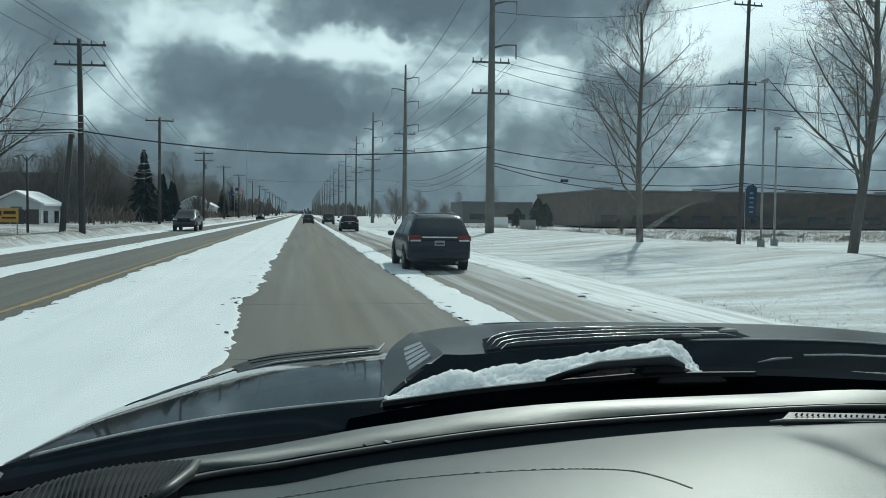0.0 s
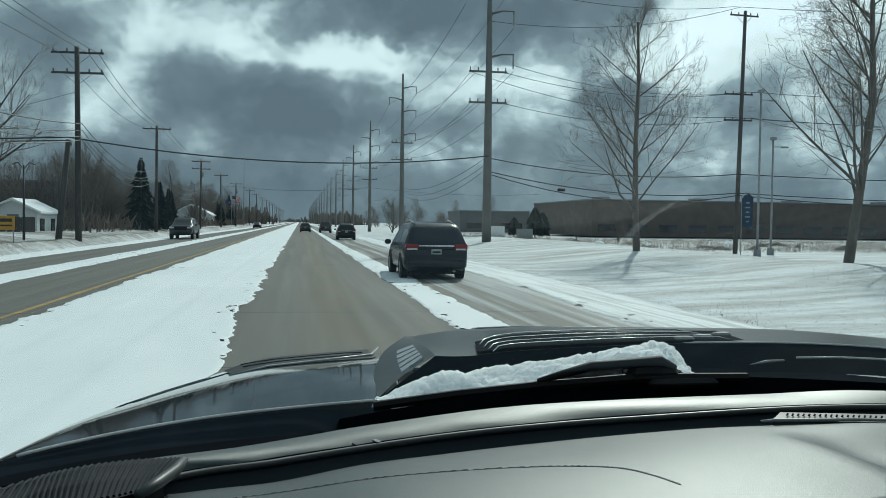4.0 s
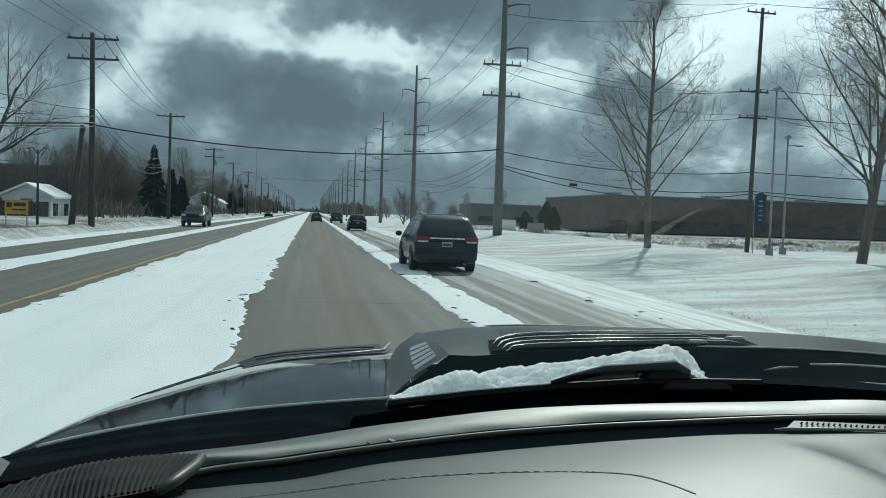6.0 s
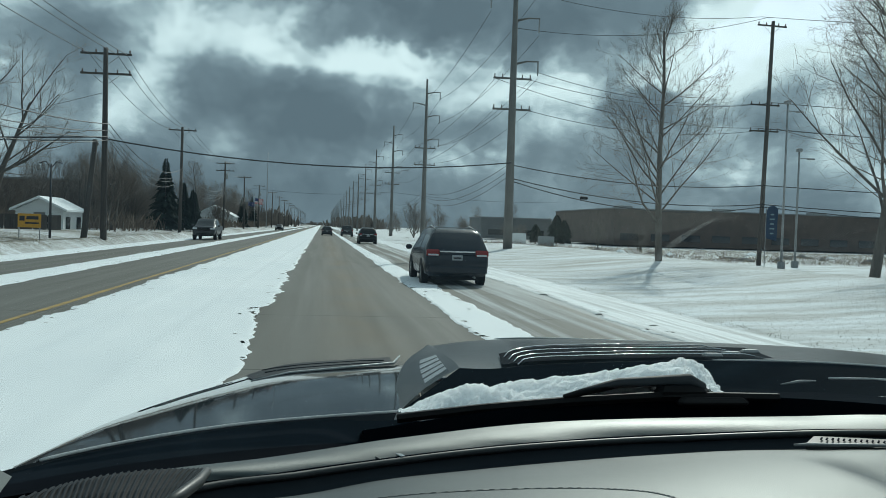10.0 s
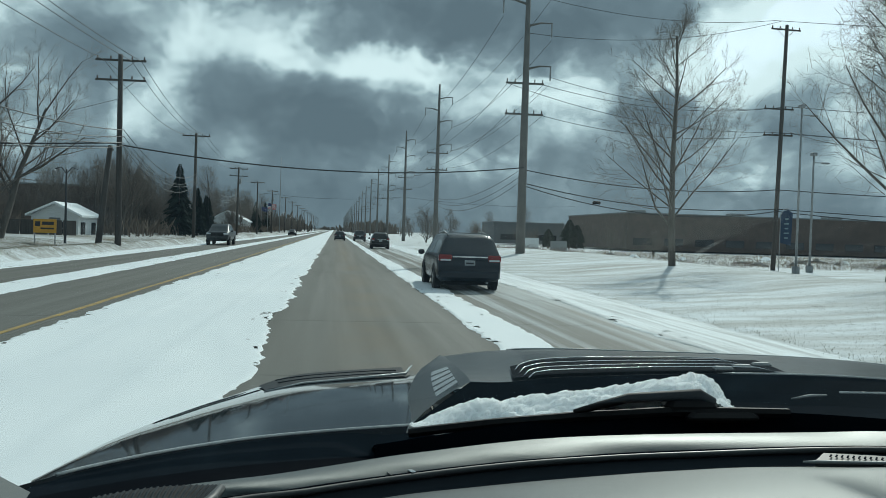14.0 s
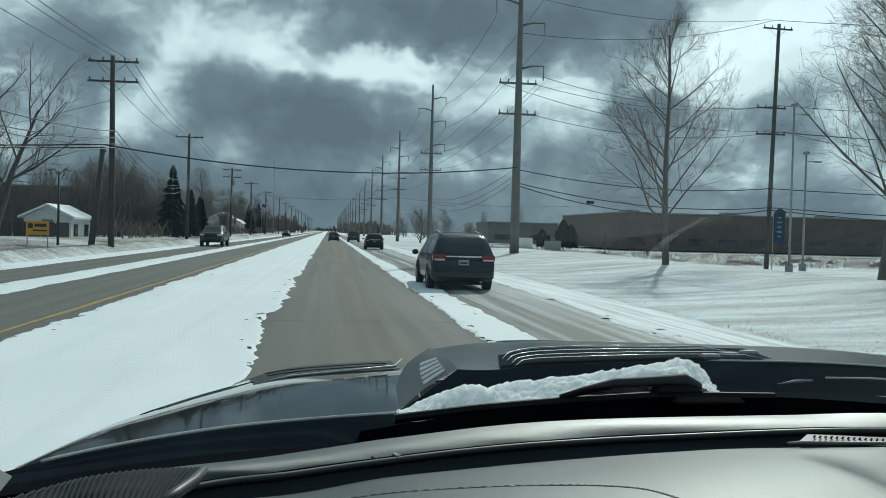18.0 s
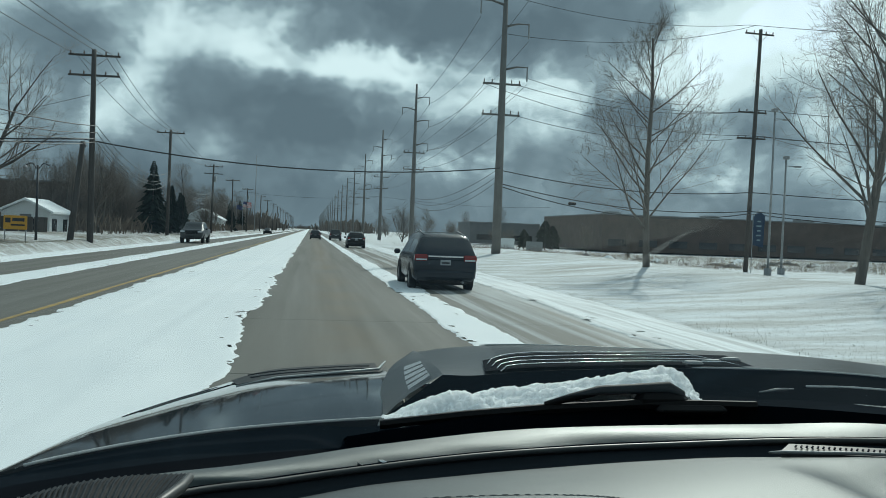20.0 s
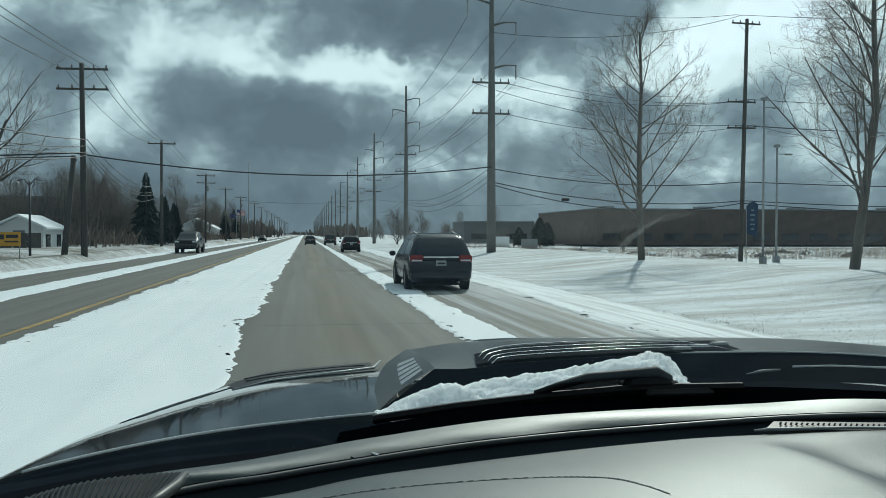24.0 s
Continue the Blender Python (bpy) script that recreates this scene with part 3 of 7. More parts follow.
def snow_strip(name, label, left, right, thick=0.025, ragged=0.16, tracks=(), worn=(0.5, 0.5), mat=None):
    """A long ribbon of snow with torn edges and worn-through spots; left(y) and right(y) are the nominal edges."""
    ys = steps([(-640, 12.0), (-60, 2.0), (2, 0.07), (40, 0.3), (110, 1.6), (400, 12), (1500, 90), (3400, 1)])
    seed = abs(hash_name(name)) % 97
    width = right(10.0) - left(10.0)
    rim = [0.0, 0.02] + [0.02 + 0.055 * k for k in range(1, 8) if 0.02 + 0.055 * k < width * 0.4]
    n_mid = max(2, int((width - 2 * rim[-1]) / 0.14))
    g = Geo()
    count = 2 * len(rim) + n_mid - 1
    edge = []
    for y in ys:
        fade = 1.0 if y < 200 else 0.4
        jag = [fade * ragged * (0.75 * fbm(y * 0.22, seed + k, 3.1) + 0.42 * fbm(y * 1.1, seed + k, 7.7) + 0.42 * fbm(y * 4.0, seed + k, 1.7, 4) * (0.4 + abs(fbm(y * 0.3, seed + k, 5.0)))) for k in (0, 9)]
        a, b = left(y) + jag[0], right(y) + jag[1]
        if b < a + 0.3:
            b = a + 0.3
        h = thick * (0.8 + 0.35 * fbm(y * 0.4, seed, 1.0))
        sc = min(1.0, (b - a) / (2.2 * rim[-1]))
        xs = [a + r * sc for r in rim]
        x1, x2 = a + rim[-1] * sc, b - rim[-1] * sc
        xs += [x1 + (x2 - x1) * k / n_mid for k in range(1, n_mid)]
        xs += [b - r * sc for r in reversed(rim)]
        for i, x in enumerate(xs):
            if i in (0, count - 1):
                z = 0.003
            else:
                z = h * (1 + 0.25 * fbm(x * 1.3, y * 0.5, 2.0)) * (0.7 if i in (1, count - 2) else 1.0)
                for tx, tw, td in tracks:
                    d = abs(x - tx - 0.35 * math.sin(y * 0.035 + tx)) / tw
                    z += td * max(0.0, 1 - d)
            g.v.append((x, y + Y0, max(z, 0.004) if 0 < i < count - 1 else z))
        edge.append((a, b))
    for j in range(len(ys) - 1):
        y = ys[j]
        spots = [max(0.0, fbm(y * 0.16, seed + k, 11.0)) for k in (0, 5)] if y < 60 else None
        for i in range(count - 1):
            q0 = j * count + i
            if spots:
                x = g.v[q0][0]
                dl, dr = x - edge[j][0], edge[j][1] - x
                d, side = (dl, 0) if dl < dr else (dr, 1)
                if d < 0.5 and fbm(x * 6.0, y * 1.8, seed) > 0.62 - 0.95 * spots[side] * worn[side] + d * 0.5:
                    continue
            g.f.append((q0, q0 + 1, q0 + count + 1, q0 + count))
    ob = new(name, g.mesh(name, mat or SNOW, True))
    return tagged(ob, label, "snow", kind="structure")


def hash_name(s):
    return sum((i + 3) * ord(c) for i, c in enumerate(s))


snow_strip("snow_median", "white snow covering the centre turn lane", lambda y: -4.55, lambda y: -1.02, 0.028, 0.22, ((-1.75, 0.12, 0.018), (-1.93, 0.10, -0.016), (-3.3, 0.12, 0.018), (-3.48, 0.10, -0.016)), (0.3, 0.45))
snow_strip("snow_divider", "ragged white snow band between the two lanes", lambda y: 2.52, lambda y: 3.45 - 0.3 * min(1.0, max(0.0, (y - 15) / 60)), 0.022, 0.15)
snow_strip("snow_divider_oncoming", "white snow band between the oncoming lanes", lambda y: -8.75, lambda y: -7.50, 0.022, 0.12)
snow_strip("snow_shoulder", "white snow along the right shoulder", lambda y: 5.85 + 0.2 * fbm(y * 0.05, 2.0), lambda y: 7.75, 0.03, 0.16, mat=SHOULDER)
snow_strip("snow_shoulder_oncoming", "white snow along the far shoulder", lambda y: -12.9, lambda y: -11.3, 0.03, 0.15)
yl = Geo()
for i in range(170):
    y0 = Y0 - 20 + i * 3.0
    x = -4.93 + 0.012 * math.sin(i * 1.7)
    yl.box(x, y0 + 1.5, 0.006, 0.125 + 0.02 * math.sin(i * 2.1), 3.0, 0.004)
tagged(new("yellow_line", yl.mesh("yellow_line", YELLOW)), "worn yellow centre line half under snow", "road marking", kind="structure")


# ---- the pickup that the view is from ----
truck = thing("pickup_truck", (0.42, 1.0 + Y0, 0.0), "dark grey pickup truck with a vented hood scoop and black dashboard", "truck")
TO = Vector((-0.42, -1.0, 0.0))      # parts are laid out in road metres and hung on the truck


def tpart(name, g, mat, parent=None, label="", smooth=False):
    ob = part(name, g.mesh(name, mat, smooth), parent or truck, label)
    if parent is None:
        ob.location = TO
    return ob


def sheet(curves, nu, nv):
    """A smooth sheet through cross curves."""
    rows = []
    for i in range(nv + 1):
        rows.append([curve_at([curve_at(c, j / nu) for c in curves], i / nv) for j in range(nu + 1)])
    return rows


COWL_L = [(-0.301, 0.932, 1.440), (-0.259, 0.972, 1.444), (-0.179, 1.026, 1.449), (-0.086, 1.071, 1.453), (0.019, 1.105, 1.455), (0.150, 1.135, 1.457)]
RIDGE_L = [(-0.310, 0.96, 1.434), (-0.285, 1.20, 1.419), (-0.257, 1.45, 1.395), (-0.196, 1.70, 1.378), (-0.076, 1.95, 1.371), (0.200, 2.00, 1.385)]
MID_L = [tuple((Vector(p) + Vector(q)) / 2 + Vector((0, 0, 0.012 * min(1.0, (Vector(p) - Vector(q)).length / 0.7)))) for p, q in zip(COWL_L, RIDGE_L)]
EDGE_L = [(-0.50, 0.90, 1.30), (-0.50, 1.20, 1.28), (-0.50, 1.55, 1.25), (-0.45, 1.90, 1.22), (-0.30, 2.25, 1.20), (0.20, 2.35, 1.25)]
left_rows = sheet([COWL_L, MID_L, RIDGE_L], 30, 16)
outer_rows = [[p.lerp(curve_at(EDGE_L, j / 30), k) - Vector((0, 0, 0.004)) for j, p in enumerate(left_rows[16])] for k in (0.0, 0.3, 0.65, 1.0)]
hood = tpart("hood", Geo().grid([[tuple(p) for p in r] for r in left_rows]).grid([[tuple(p) for p in r] for r in outer_rows]), PAINT, label="glossy dark grey metallic hood panel", smooth=True)
# hood right of the scoop and the far front lip
RIGHT_A = [(0.15, 1.135, 1.457), (0.50, 1.15, 1.476), (0.85, 1.12, 1.478), (1.15, 0.98, 1.455)]
RIGHT_B = [(0.18, 1.60, 1.420), (0.55, 1.62, 1.425), (0.95, 1.60, 1.415), (1.30, 1.50, 1.36)]
RIGHT_C = [(0.20, 2.33, 1.25), (0.60, 2.36, 1.27), (1.00, 2.33, 1.25), (1.36, 2.10, 1.20)]
tpart("hood_right", Geo().grid([[tuple(p) for p in r] for r in sheet([RIGHT_A, RIGHT_B, RIGHT_C], 16, 10)]), PAINT, label="glossy dark grey metallic hood panel", smooth=True)
skirt = [(-0.40, 0.86, 1.425)] + COWL_L
tpart("hood_flange", Geo().grid([[tuple(curve_at(skirt, j / 30) - Vector((0, 0, dz))) for j in range(31)] for dz in (0.0, 0.012, 0.10)]), BLACKP, label="dark rear flange of the hood")
# air outlet let into the left of the hood
def hood_at(u, v, up=0.0):
    return curve_at([curve_at(COWL_L, u), curve_at(MID_L, u), curve_at(RIDGE_L, u)], v) + Vector((0, 0, up))


# pressed crease lines along the outer edge of the hood
for v, u0, u1 in ((0.90, 0.34, 0.66), (0.80, 0.40, 0.72)):
    tpart("hood_crease", Geo().tube([tuple(hood_at(u0 + (u1 - u0) * k / 10, v, 0.0004)) for k in range(11)], [0.0004] + [0.0012] * 9 + [0.0004], 6), PAINT, smooth=True)
vent = tpart("hood_vent", Geo().grid([[tuple(hood_at(u, v, 0.002 + 0.034 * max(0.0, v - 0.72) * min(1.0, (u - 0.70) * 8))) for u in [0.705 + 0.265 * j / 16 for j in range(17)]] for v in (0.70, 0.76, 0.84, 0.92, 0.99)]), BLACKP, label="black louvred hood vent")
for k in range(2):
    tpart("louvre", Geo().tube([tuple(hood_at(0.75 + (0.215 - 0.01 * k) * j / 8, 0.80 + 0.09 * k - (0.05 if j == 8 else 0.0), 0.0055 + 0.003 * k)) for j in range(9)], 0.0013, 6), PAINT, vent, smooth=True)
# vent rim in a pale colour, for the white highlight along it
rim = [hood_at(0.995, 0.99, 0.013), hood_at(0.985, 0.90, 0.009), hood_at(0.970, 0.74, 0.005), hood_at(0.90, 0.70, 0.004), hood_at(0.80, 0.69, 0.003), hood_at(0.70, 0.69, 0.001)]
tpart("vent_rim", Geo().tube([tuple(q) for q in rim], [0.0015, 0.0025, 0.003, 0.0025, 0.002, 0.001], 8), SHEEN, vent, "vent rim with its highlight as pale colour", True)

# raised scoop
SCOOPP = material("satin_scoop_paint", (0.018, 0.022, 0.024), (0.015, 0.018, 0.020), 30, 0.30, bump_scale=300, spec=0.35)
SLATE = material("dark_slate_plastic", (0.005, 0.008, 0.011), (0.004, 0.006, 0.009), 14, 0.85, bump_scale=200, spec=0.05)
S_BASE = [(0.115, 1.130, 1.456), (0.124, 1.28, 1.447), (0.138, 1.42, 1.449), (0.174, 1.60, 1.453), (0.241, 1.85, 1.441)]
S_EDGE = [(0.196, 1.145, 1.512), (0.206, 1.25, 1.503), (0.218, 1.40, 1.488), (0.230, 1.56, 1.473), (0.249, 1.82, 1.447)]
side = [[tuple(curve_at(S_BASE, j / 16).lerp(curve_at(S_EDGE, j / 16), k) + Vector((-0.005, 0, 0.003)) * math.sin(k * math.pi)) for j in range(17)] for k in (0, 0.25, 0.5, 0.75, 1)]
scoop = tpart("hood_scoop", Geo().grid(side), SCOOPP, label="raised dark grey scoop with black slatted outlet", smooth=True)
T_REAR = [(0.196, 1.145, 1.512), (0.250, 1.172, 1.507), (0.344, 1.200, 1.510), (0.586, 1.200, 1.517), (0.850, 1.180, 1.513), (1.10, 1.10, 1.495)]
T_MID = [(0.218, 1.40, 1.488), (0.290, 1.43, 1.494), (0.400, 1.47, 1.507), (0.620, 1.47, 1.507), (0.930, 1.45, 1.502), (1.20, 1.40, 1.480)]
T_FAR = [(0.249, 1.82, 1.447), (0.335, 1.80, 1.462), (0.462, 1.80, 1.468), (0.640, 1.80, 1.466), (1.039, 1.80, 1.457), (1.25, 1.75, 1.448)]
T_DROP = [(0.30, 1.80, 1.41), (0.40, 1.95, 1.38), (0.50, 2.00, 1.37), (0.66, 2.00, 1.36), (1.04, 2.00, 1.34), (1.27, 1.95, 1.33)]
top_rows = sheet([T_REAR, T_MID, T_FAR], 30, 12)
top_rows.append([curve_at(T_DROP, j / 30) for j in range(31)])
tpart("scoop_top", Geo().grid([[tuple(p) for p in r[:10]] for r in top_rows]), SCOOPP, scoop, smooth=True)
# rest of the same painted top, its shade put into a darker paint colour
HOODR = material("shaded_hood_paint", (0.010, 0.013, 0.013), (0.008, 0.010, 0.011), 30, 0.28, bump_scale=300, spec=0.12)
tpart("scoop_panel", Geo().grid([[tuple(p) for p in r[9:]] for r in top_rows]), HOODR, scoop, "hood panel beside the outlet in shade-darkened paint", True)
# highlight of the front edge, drawn as a pale tube
front_rim = [curve_at(T_FAR, 0.28 + 0.72 * k / 24) + Vector((0, 0, 0.0015)) for k in range(25)]
tpart("panel_rim", Geo().tube([tuple(q) for q in front_rim], [0.0008] + [0.0019] * 23 + [0.001], 6), SHEEN, scoop, "pale highlight drawn on the panel's front rim", True)
T_FOOT = [(0.108, 1.130, 1.450), (0.20, 1.145, 1.452), (0.344, 1.150, 1.458), (0.586, 1.150, 1.476), (0.850, 1.12, 1.478), (1.10, 1.05, 1.45)]
tpart("scoop_rear", Geo().grid([[tuple(curve_at(T_REAR, j / 30).lerp(curve_at(T_FOOT, j / 30), k)) for j in range(31)] for k in (0, 0.35, 0.7, 1)]), SLATE, scoop, "dark slate rear face of the scoop", True)
BADGE = material("brushed_badge_metal", (0.72, 0.74, 0.75), (0.40, 0.41, 0.42), 60, 0.3, 0.8, bump_scale=200)
# slatted outlet on the scoop; a raised black sheet stands for the recess's shade
outlet = tpart("scoop_outlet", Geo().grid([[tuple(curve_at([curve_at(T_REAR, s), curve_at(T_MID, s), curve_at(T_FAR, s)], v) + Vector((0, 0, 0.0045))) for s in [0.235 + 0.44 * j / 20 for j in range(21)]] for v in (0.02, 0.09, 0.16, 0.23, 0.30)]), COWLP, scoop, "black sheet for the dark recess of the slatted outlet")
for k in range(4):
    pts = []
    for j in range(19):
        s = 0.305 - 0.018 * k + (0.36 + 0.01 * k) * j / 18
        v = 0.055 + 0.072 * k - 0.060 * (1 - min(1.0, j / 4)) ** 2
        pts.append(tuple(curve_at([curve_at(T_REAR, s), curve_at(T_MID, s), curve_at(T_FAR, s)], v) + Vector((0, 0, 0.0085 if 0 < j < 18 else 0.003))))
    tpart("slat", Geo().tube(pts, 0.0010, 6), CHROME, scoop, smooth=True)
for k in range(3):
    s = 0.665 - 0.03 * k
    c = curve_at([curve_at(T_REAR, s), curve_at(T_MID, s), curve_at(T_FAR, s)], 0.06 + 0.06 * (2 - k))
    tpart("slat_clip", Geo().box(c.x, c.y, c.z + 0.005, 0.03, 0.016, 0.008, 0.003), GALV, scoop)
# highlight of the rear edge, drawn as a pale tube
rear_rim = [curve_at(T_REAR, 0.60 + 0.40 * k / 24) + Vector((0, 0.002, 0.001)) for k in range(25)]
tpart("scoop_rim", Geo().tube([tuple(q) for q in rear_rim], [0.0008] + [0.0016] * 23 + [0.001], 6), SHEEN, scoop, "pale highlight drawn on the hood's rear rim", True)
# raised badge on the scoop's flank, as plain bars
for k in range(5):
    s0 = 0.10 + 0.105 * k
    g = Geo()
    for lo, hi in ((0.50, 0.86),):
        q = [curve_at(S_BASE, s).lerp(curve_at(S_EDGE, s), h) + Vector((-0.005, 0, 0.004)) for s, h in ((s0, lo), (s0 + 0.075, lo), (s0 + 0.075, hi), (s0, hi))]
        nrm = (q[1] - q[0]).cross(q[3] - q[0])
        if nrm.x > 0:
            nrm = -nrm
        g.slab([tuple(p) for p in q], 0.005, tuple(nrm))
    tpart("badge_bar", g, BADGE, scoop, "bright raised badge bar")

# cowl between hood and windscreen
COWL_R = [(0.108, 1.130, 1.452), (0.251, 1.147, 1.463), (0.372, 1.150, 1.473), (0.585, 1.142, 1.484), (0.792, 1.118, 1.486), (1.15, 0.98, 1.46)]
DASH_F = [(-0.36, 0.50, 1.515), (-0.209, 0.758, 1.476), (-0.143, 0.829, 1.465), (-0.052, 0.889, 1.459), (0.018, 0.919, 1.461), (0.102, 0.945, 1.467), (0.281, 0.969, 1.478), (0.546, 0.939, 1.491), (0.705, 0.864, 1.507), (1.02, 0.70, 1.50)]
COWL_ALL = COWL_L[:5] + COWL_R
cw = []
for k in range(7):
    u = k / 6
    cw.append([tuple(curve_at(COWL_ALL, j / 40).lerp(curve_at(DASH_F, j / 40), u) - Vector((0, 0, 0.004 + 0.035 * math.sin(math.pi * u) ** 0.7))) for j in range(41)])
tpart("cowl", Geo().grid(cw), COWLP, label="matt black cowl trough below the windscreen", smooth=True)
# edge highlight of the hood, drawn as a thin pale tube
lip = [tuple(curve_at(COWL_L, s) + Vector((0, -0.004, 0.001))) for s in [0.12 + 0.035 * i for i in range(25)]]
tpart("hood_edge_sheen", Geo().tube(lip, 0.0019, 6), SHEEN, label="pale highlight drawn along the hood edge", smooth=True)
for k in range(9):
    tpart("cowl_slot", Geo().box(0.60 + 0.016 * k, 1.045 - 0.004 * k, 1.484, 0.004, 0.02, 0.003, m=pose(0, 0, 0, 0, 0, 25).to_3x3()), DASHD)
SHELF = [(0.06, 1.00, 1.462), (0.165, 0.994, 1.480), (0.222, 0.989, 1.489), (0.292, 0.987, 1.499), (0.345, 0.983, 1.505), (0.440, 0.983, 1.509), (0.60, 0.975, 1.506), (0.80, 0.93, 1.500)]
shelf_rows = [[tuple(q) for q in (curve_at(SHELF, j / 30) for j in range(31))]]
shelf_rows.insert(0, [(x, y + 0.10, z - 0.03) for x, y, z in shelf_rows[0]])
shelf_rows.append([(x, y - 0.01, 1.43) for x, y, z in shelf_rows[1]])
tpart("cowl_shelf", Geo().grid(shelf_rows), COWLP, label="matt black wiper shelf")
# wiper
wiper = tpart("wiper", Geo().tube([(0.295, 0.985, 1.505), (0.325, 0.98, 1.514), (0.360, 0.98, 1.523), (0.450, 0.98, 1.528), (0.468, 0.98, 1.518)], [0.003, 0.005, 0.006, 0.007, 0.006], 8), BLACKP, label="black wiper arm half buried in snow", smooth=True)
tpart("wiper_blade", Geo().tube([(0.10, 1.01, 1.474), (0.20, 1.0, 1.488), (0.30, 0.985, 1.500), (0.42, 0.975, 1.509), (0.56, 0.97, 1.508)], 0.006, 6), BLACKP, wiper, "thin rubber blade")
tpart("wiper_pivot", Geo().box(0.44, 0.985, 1.512, 0.07, 0.03, 0.022, 0.008), BLACKP, wiper)
tpart("wiper_cover", Geo().box(0.475, 0.975, 1.503, 0.09, 0.03, 0.012, 0.005), BLACKP, wiper)

# second wiper: only its glints are drawn, as thin bright tubes
wiper_r = tpart("wiper_right", Geo().tube([(0.615, 1.06, 1.508), (0.64, 1.06, 1.512), (0.665, 1.06, 1.513)], [0.0008, 0.0022, 0.0012], 6), GALV, label="bright glint drawn for the second wiper arm", smooth=True)
tpart("wiper_blade", Geo().tube([(0.69, 1.07, 1.515), (0.75, 1.065, 1.5155), (0.83, 1.05, 1.513), (0.95, 1.01, 1.505)], 0.0016, 6), SHEEN, wiper_r, "thin rubber blade", True)

# dashboard
LINE_A = [(-0.33, 0.44, 1.482), (-0.126, 0.736, 1.469), (-0.01, 0.805, 1.467), (0.072, 0.833, 1.47), (0.16, 0.851, 1.475), (0.25, 0.859, 1.48), (0.371, 0.855, 1.487), (0.57, 0.801, 1.506), (0.76, 0.72, 1.515), (1.0, 0.6, 1.51)]
LINE_B = [(-0.30, 0.42, 1.505), (-0.116, 0.710, 1.466), (-0.008, 0.776, 1.458), (0.070, 0.803, 1.463), (0.152, 0.820, 1.466), (0.240, 0.828, 1.471), (0.355, 0.823, 1.480), (0.465, 0.800, 1.490), (0.66, 0.735, 1.503), (0.95, 0.58, 1.50)]
DASH_R = [(-0.334, 0.465, 1.492), (-0.194, 0.705, 1.482), (-0.133, 0.771, 1.482), (-0.048, 0.827, 1.477), (0.017, 0.855, 1.479), (0.095, 0.879, 1.484), (0.262, 0.902, 1.495), (0.508, 0.874, 1.507), (0.656, 0.804, 1.521), (0.949, 0.651, 1.515)]      # crest of the ridge below the glass
dash = tpart("dashboard", Geo().grid([[tuple(curve_at(DASH_R, j / 48).lerp(curve_at(LINE_A, j / 48), u) + Vector((0, 0, 0.003 * math.sin(math.pi * u)))) for j in range(49)] for u in (0, 0.12, 0.3, 0.5, 0.7, 0.9, 1)]), DASH, label="grained dark grey dashboard top with a stitched pad", smooth=True)
tpart("dash_step", Geo().grid([[tuple(curve_at(LINE_A, j / 48).lerp(curve_at(LINE_B, j / 48), u) - Vector((0, 0, 0.008 * math.sin(math.pi * u)))) for j in range(49)] for u in (0, 0.3, 0.6, 1)]), DASHD, dash, "dark recessed step", True)
tpart("dash_bead", Geo().tube([tuple(curve_at(LINE_A, s / 60) + Vector((0, -0.002, 0.001))) for s in range(61)], 0.0035, 8), BEAD, dash, "rounded bead along the step", True)
tpart("dash_groove", Geo().tube([tuple(curve_at(DASH_R, s / 60).lerp(curve_at(LINE_A, s / 60), 0.90) + Vector((0, 0, 0.001))) for s in range(61)], 0.0022, 6), COWLP, dash)
PAD_N = [(-0.22, 0.20, 1.50), (-0.10, 0.40, 1.500), (-0.005, 0.47, 1.498), (0.07, 0.49, 1.500), (0.15, 0.50, 1.502), (0.25, 0.50, 1.505), (0.36, 0.50, 1.512), (0.47, 0.49, 1.518), (0.62, 0.44, 1.525), (0.90, 0.30, 1.52)]


def pad_point(s, u):
    """A point of the pad, which steps down to the passenger's side."""
    p = curve_at(LINE_B, s).lerp(curve_at(PAD_N, s), u) + Vector((0, 0, 0.012 * math.sin(math.pi * u)))
    a, b = (min(1.0, max(0.0, v)) for v in ((p.x - 0.425) / 0.075, (0.755 - p.y) / 0.11))
    p.z -= 0.022 * a * a * (3 - 2 * a) * b * b * (3 - 2 * b)
    return tuple(p)


pad = [[pad_point(j / 96, k / 28) for j in range(97)] for k in range(29)]
pad.append([(p[0], p[1] - 0.02, p[2] - 0.25) for p in pad[-1]])
tpart("dash_pad", Geo().grid(pad), DASH, dash, "soft stitched pad", True)
SEAM = [(-0.060, 0.643), (-0.019, 0.657), (0.033, 0.664), (0.086, 0.668), (0.147, 0.666), (0.205, 0.656), (0.240, 0.642), (0.262, 0.625), (0.276, 0.596), (0.284, 0.570)]


def pad_z(x, y):
    """Height of the pad's skin under a point."""
    best = None
    for a in range(241):
        p, q = curve_at(LINE_B, a / 240), curve_at(PAD_N, a / 240)
        u = (y - p.y) / (q.y - p.y)
        c = p.lerp(q, u)
        d = abs(c.x - x)
        if best is None or d < best[0]:
            best = (d, c.z + 0.012 * math.sin(math.pi * min(1.0, max(0.0, u))))
    return best[1]


seam_pts = [curve_at([(x, y, 0.0) for x, y in SEAM], k / 60) for k in range(61)]
seam_pts = [Vector((q.x, q.y, pad_z(q.x, q.y))) for q in seam_pts]
tpart("seam", Geo().tube([tuple(q - Vector((0, 0, 0.0006))) for q in seam_pts], [0.0006] + [0.0013] * 59 + [0.0006], 8), DASH, dash, "raised sewn seam", True)
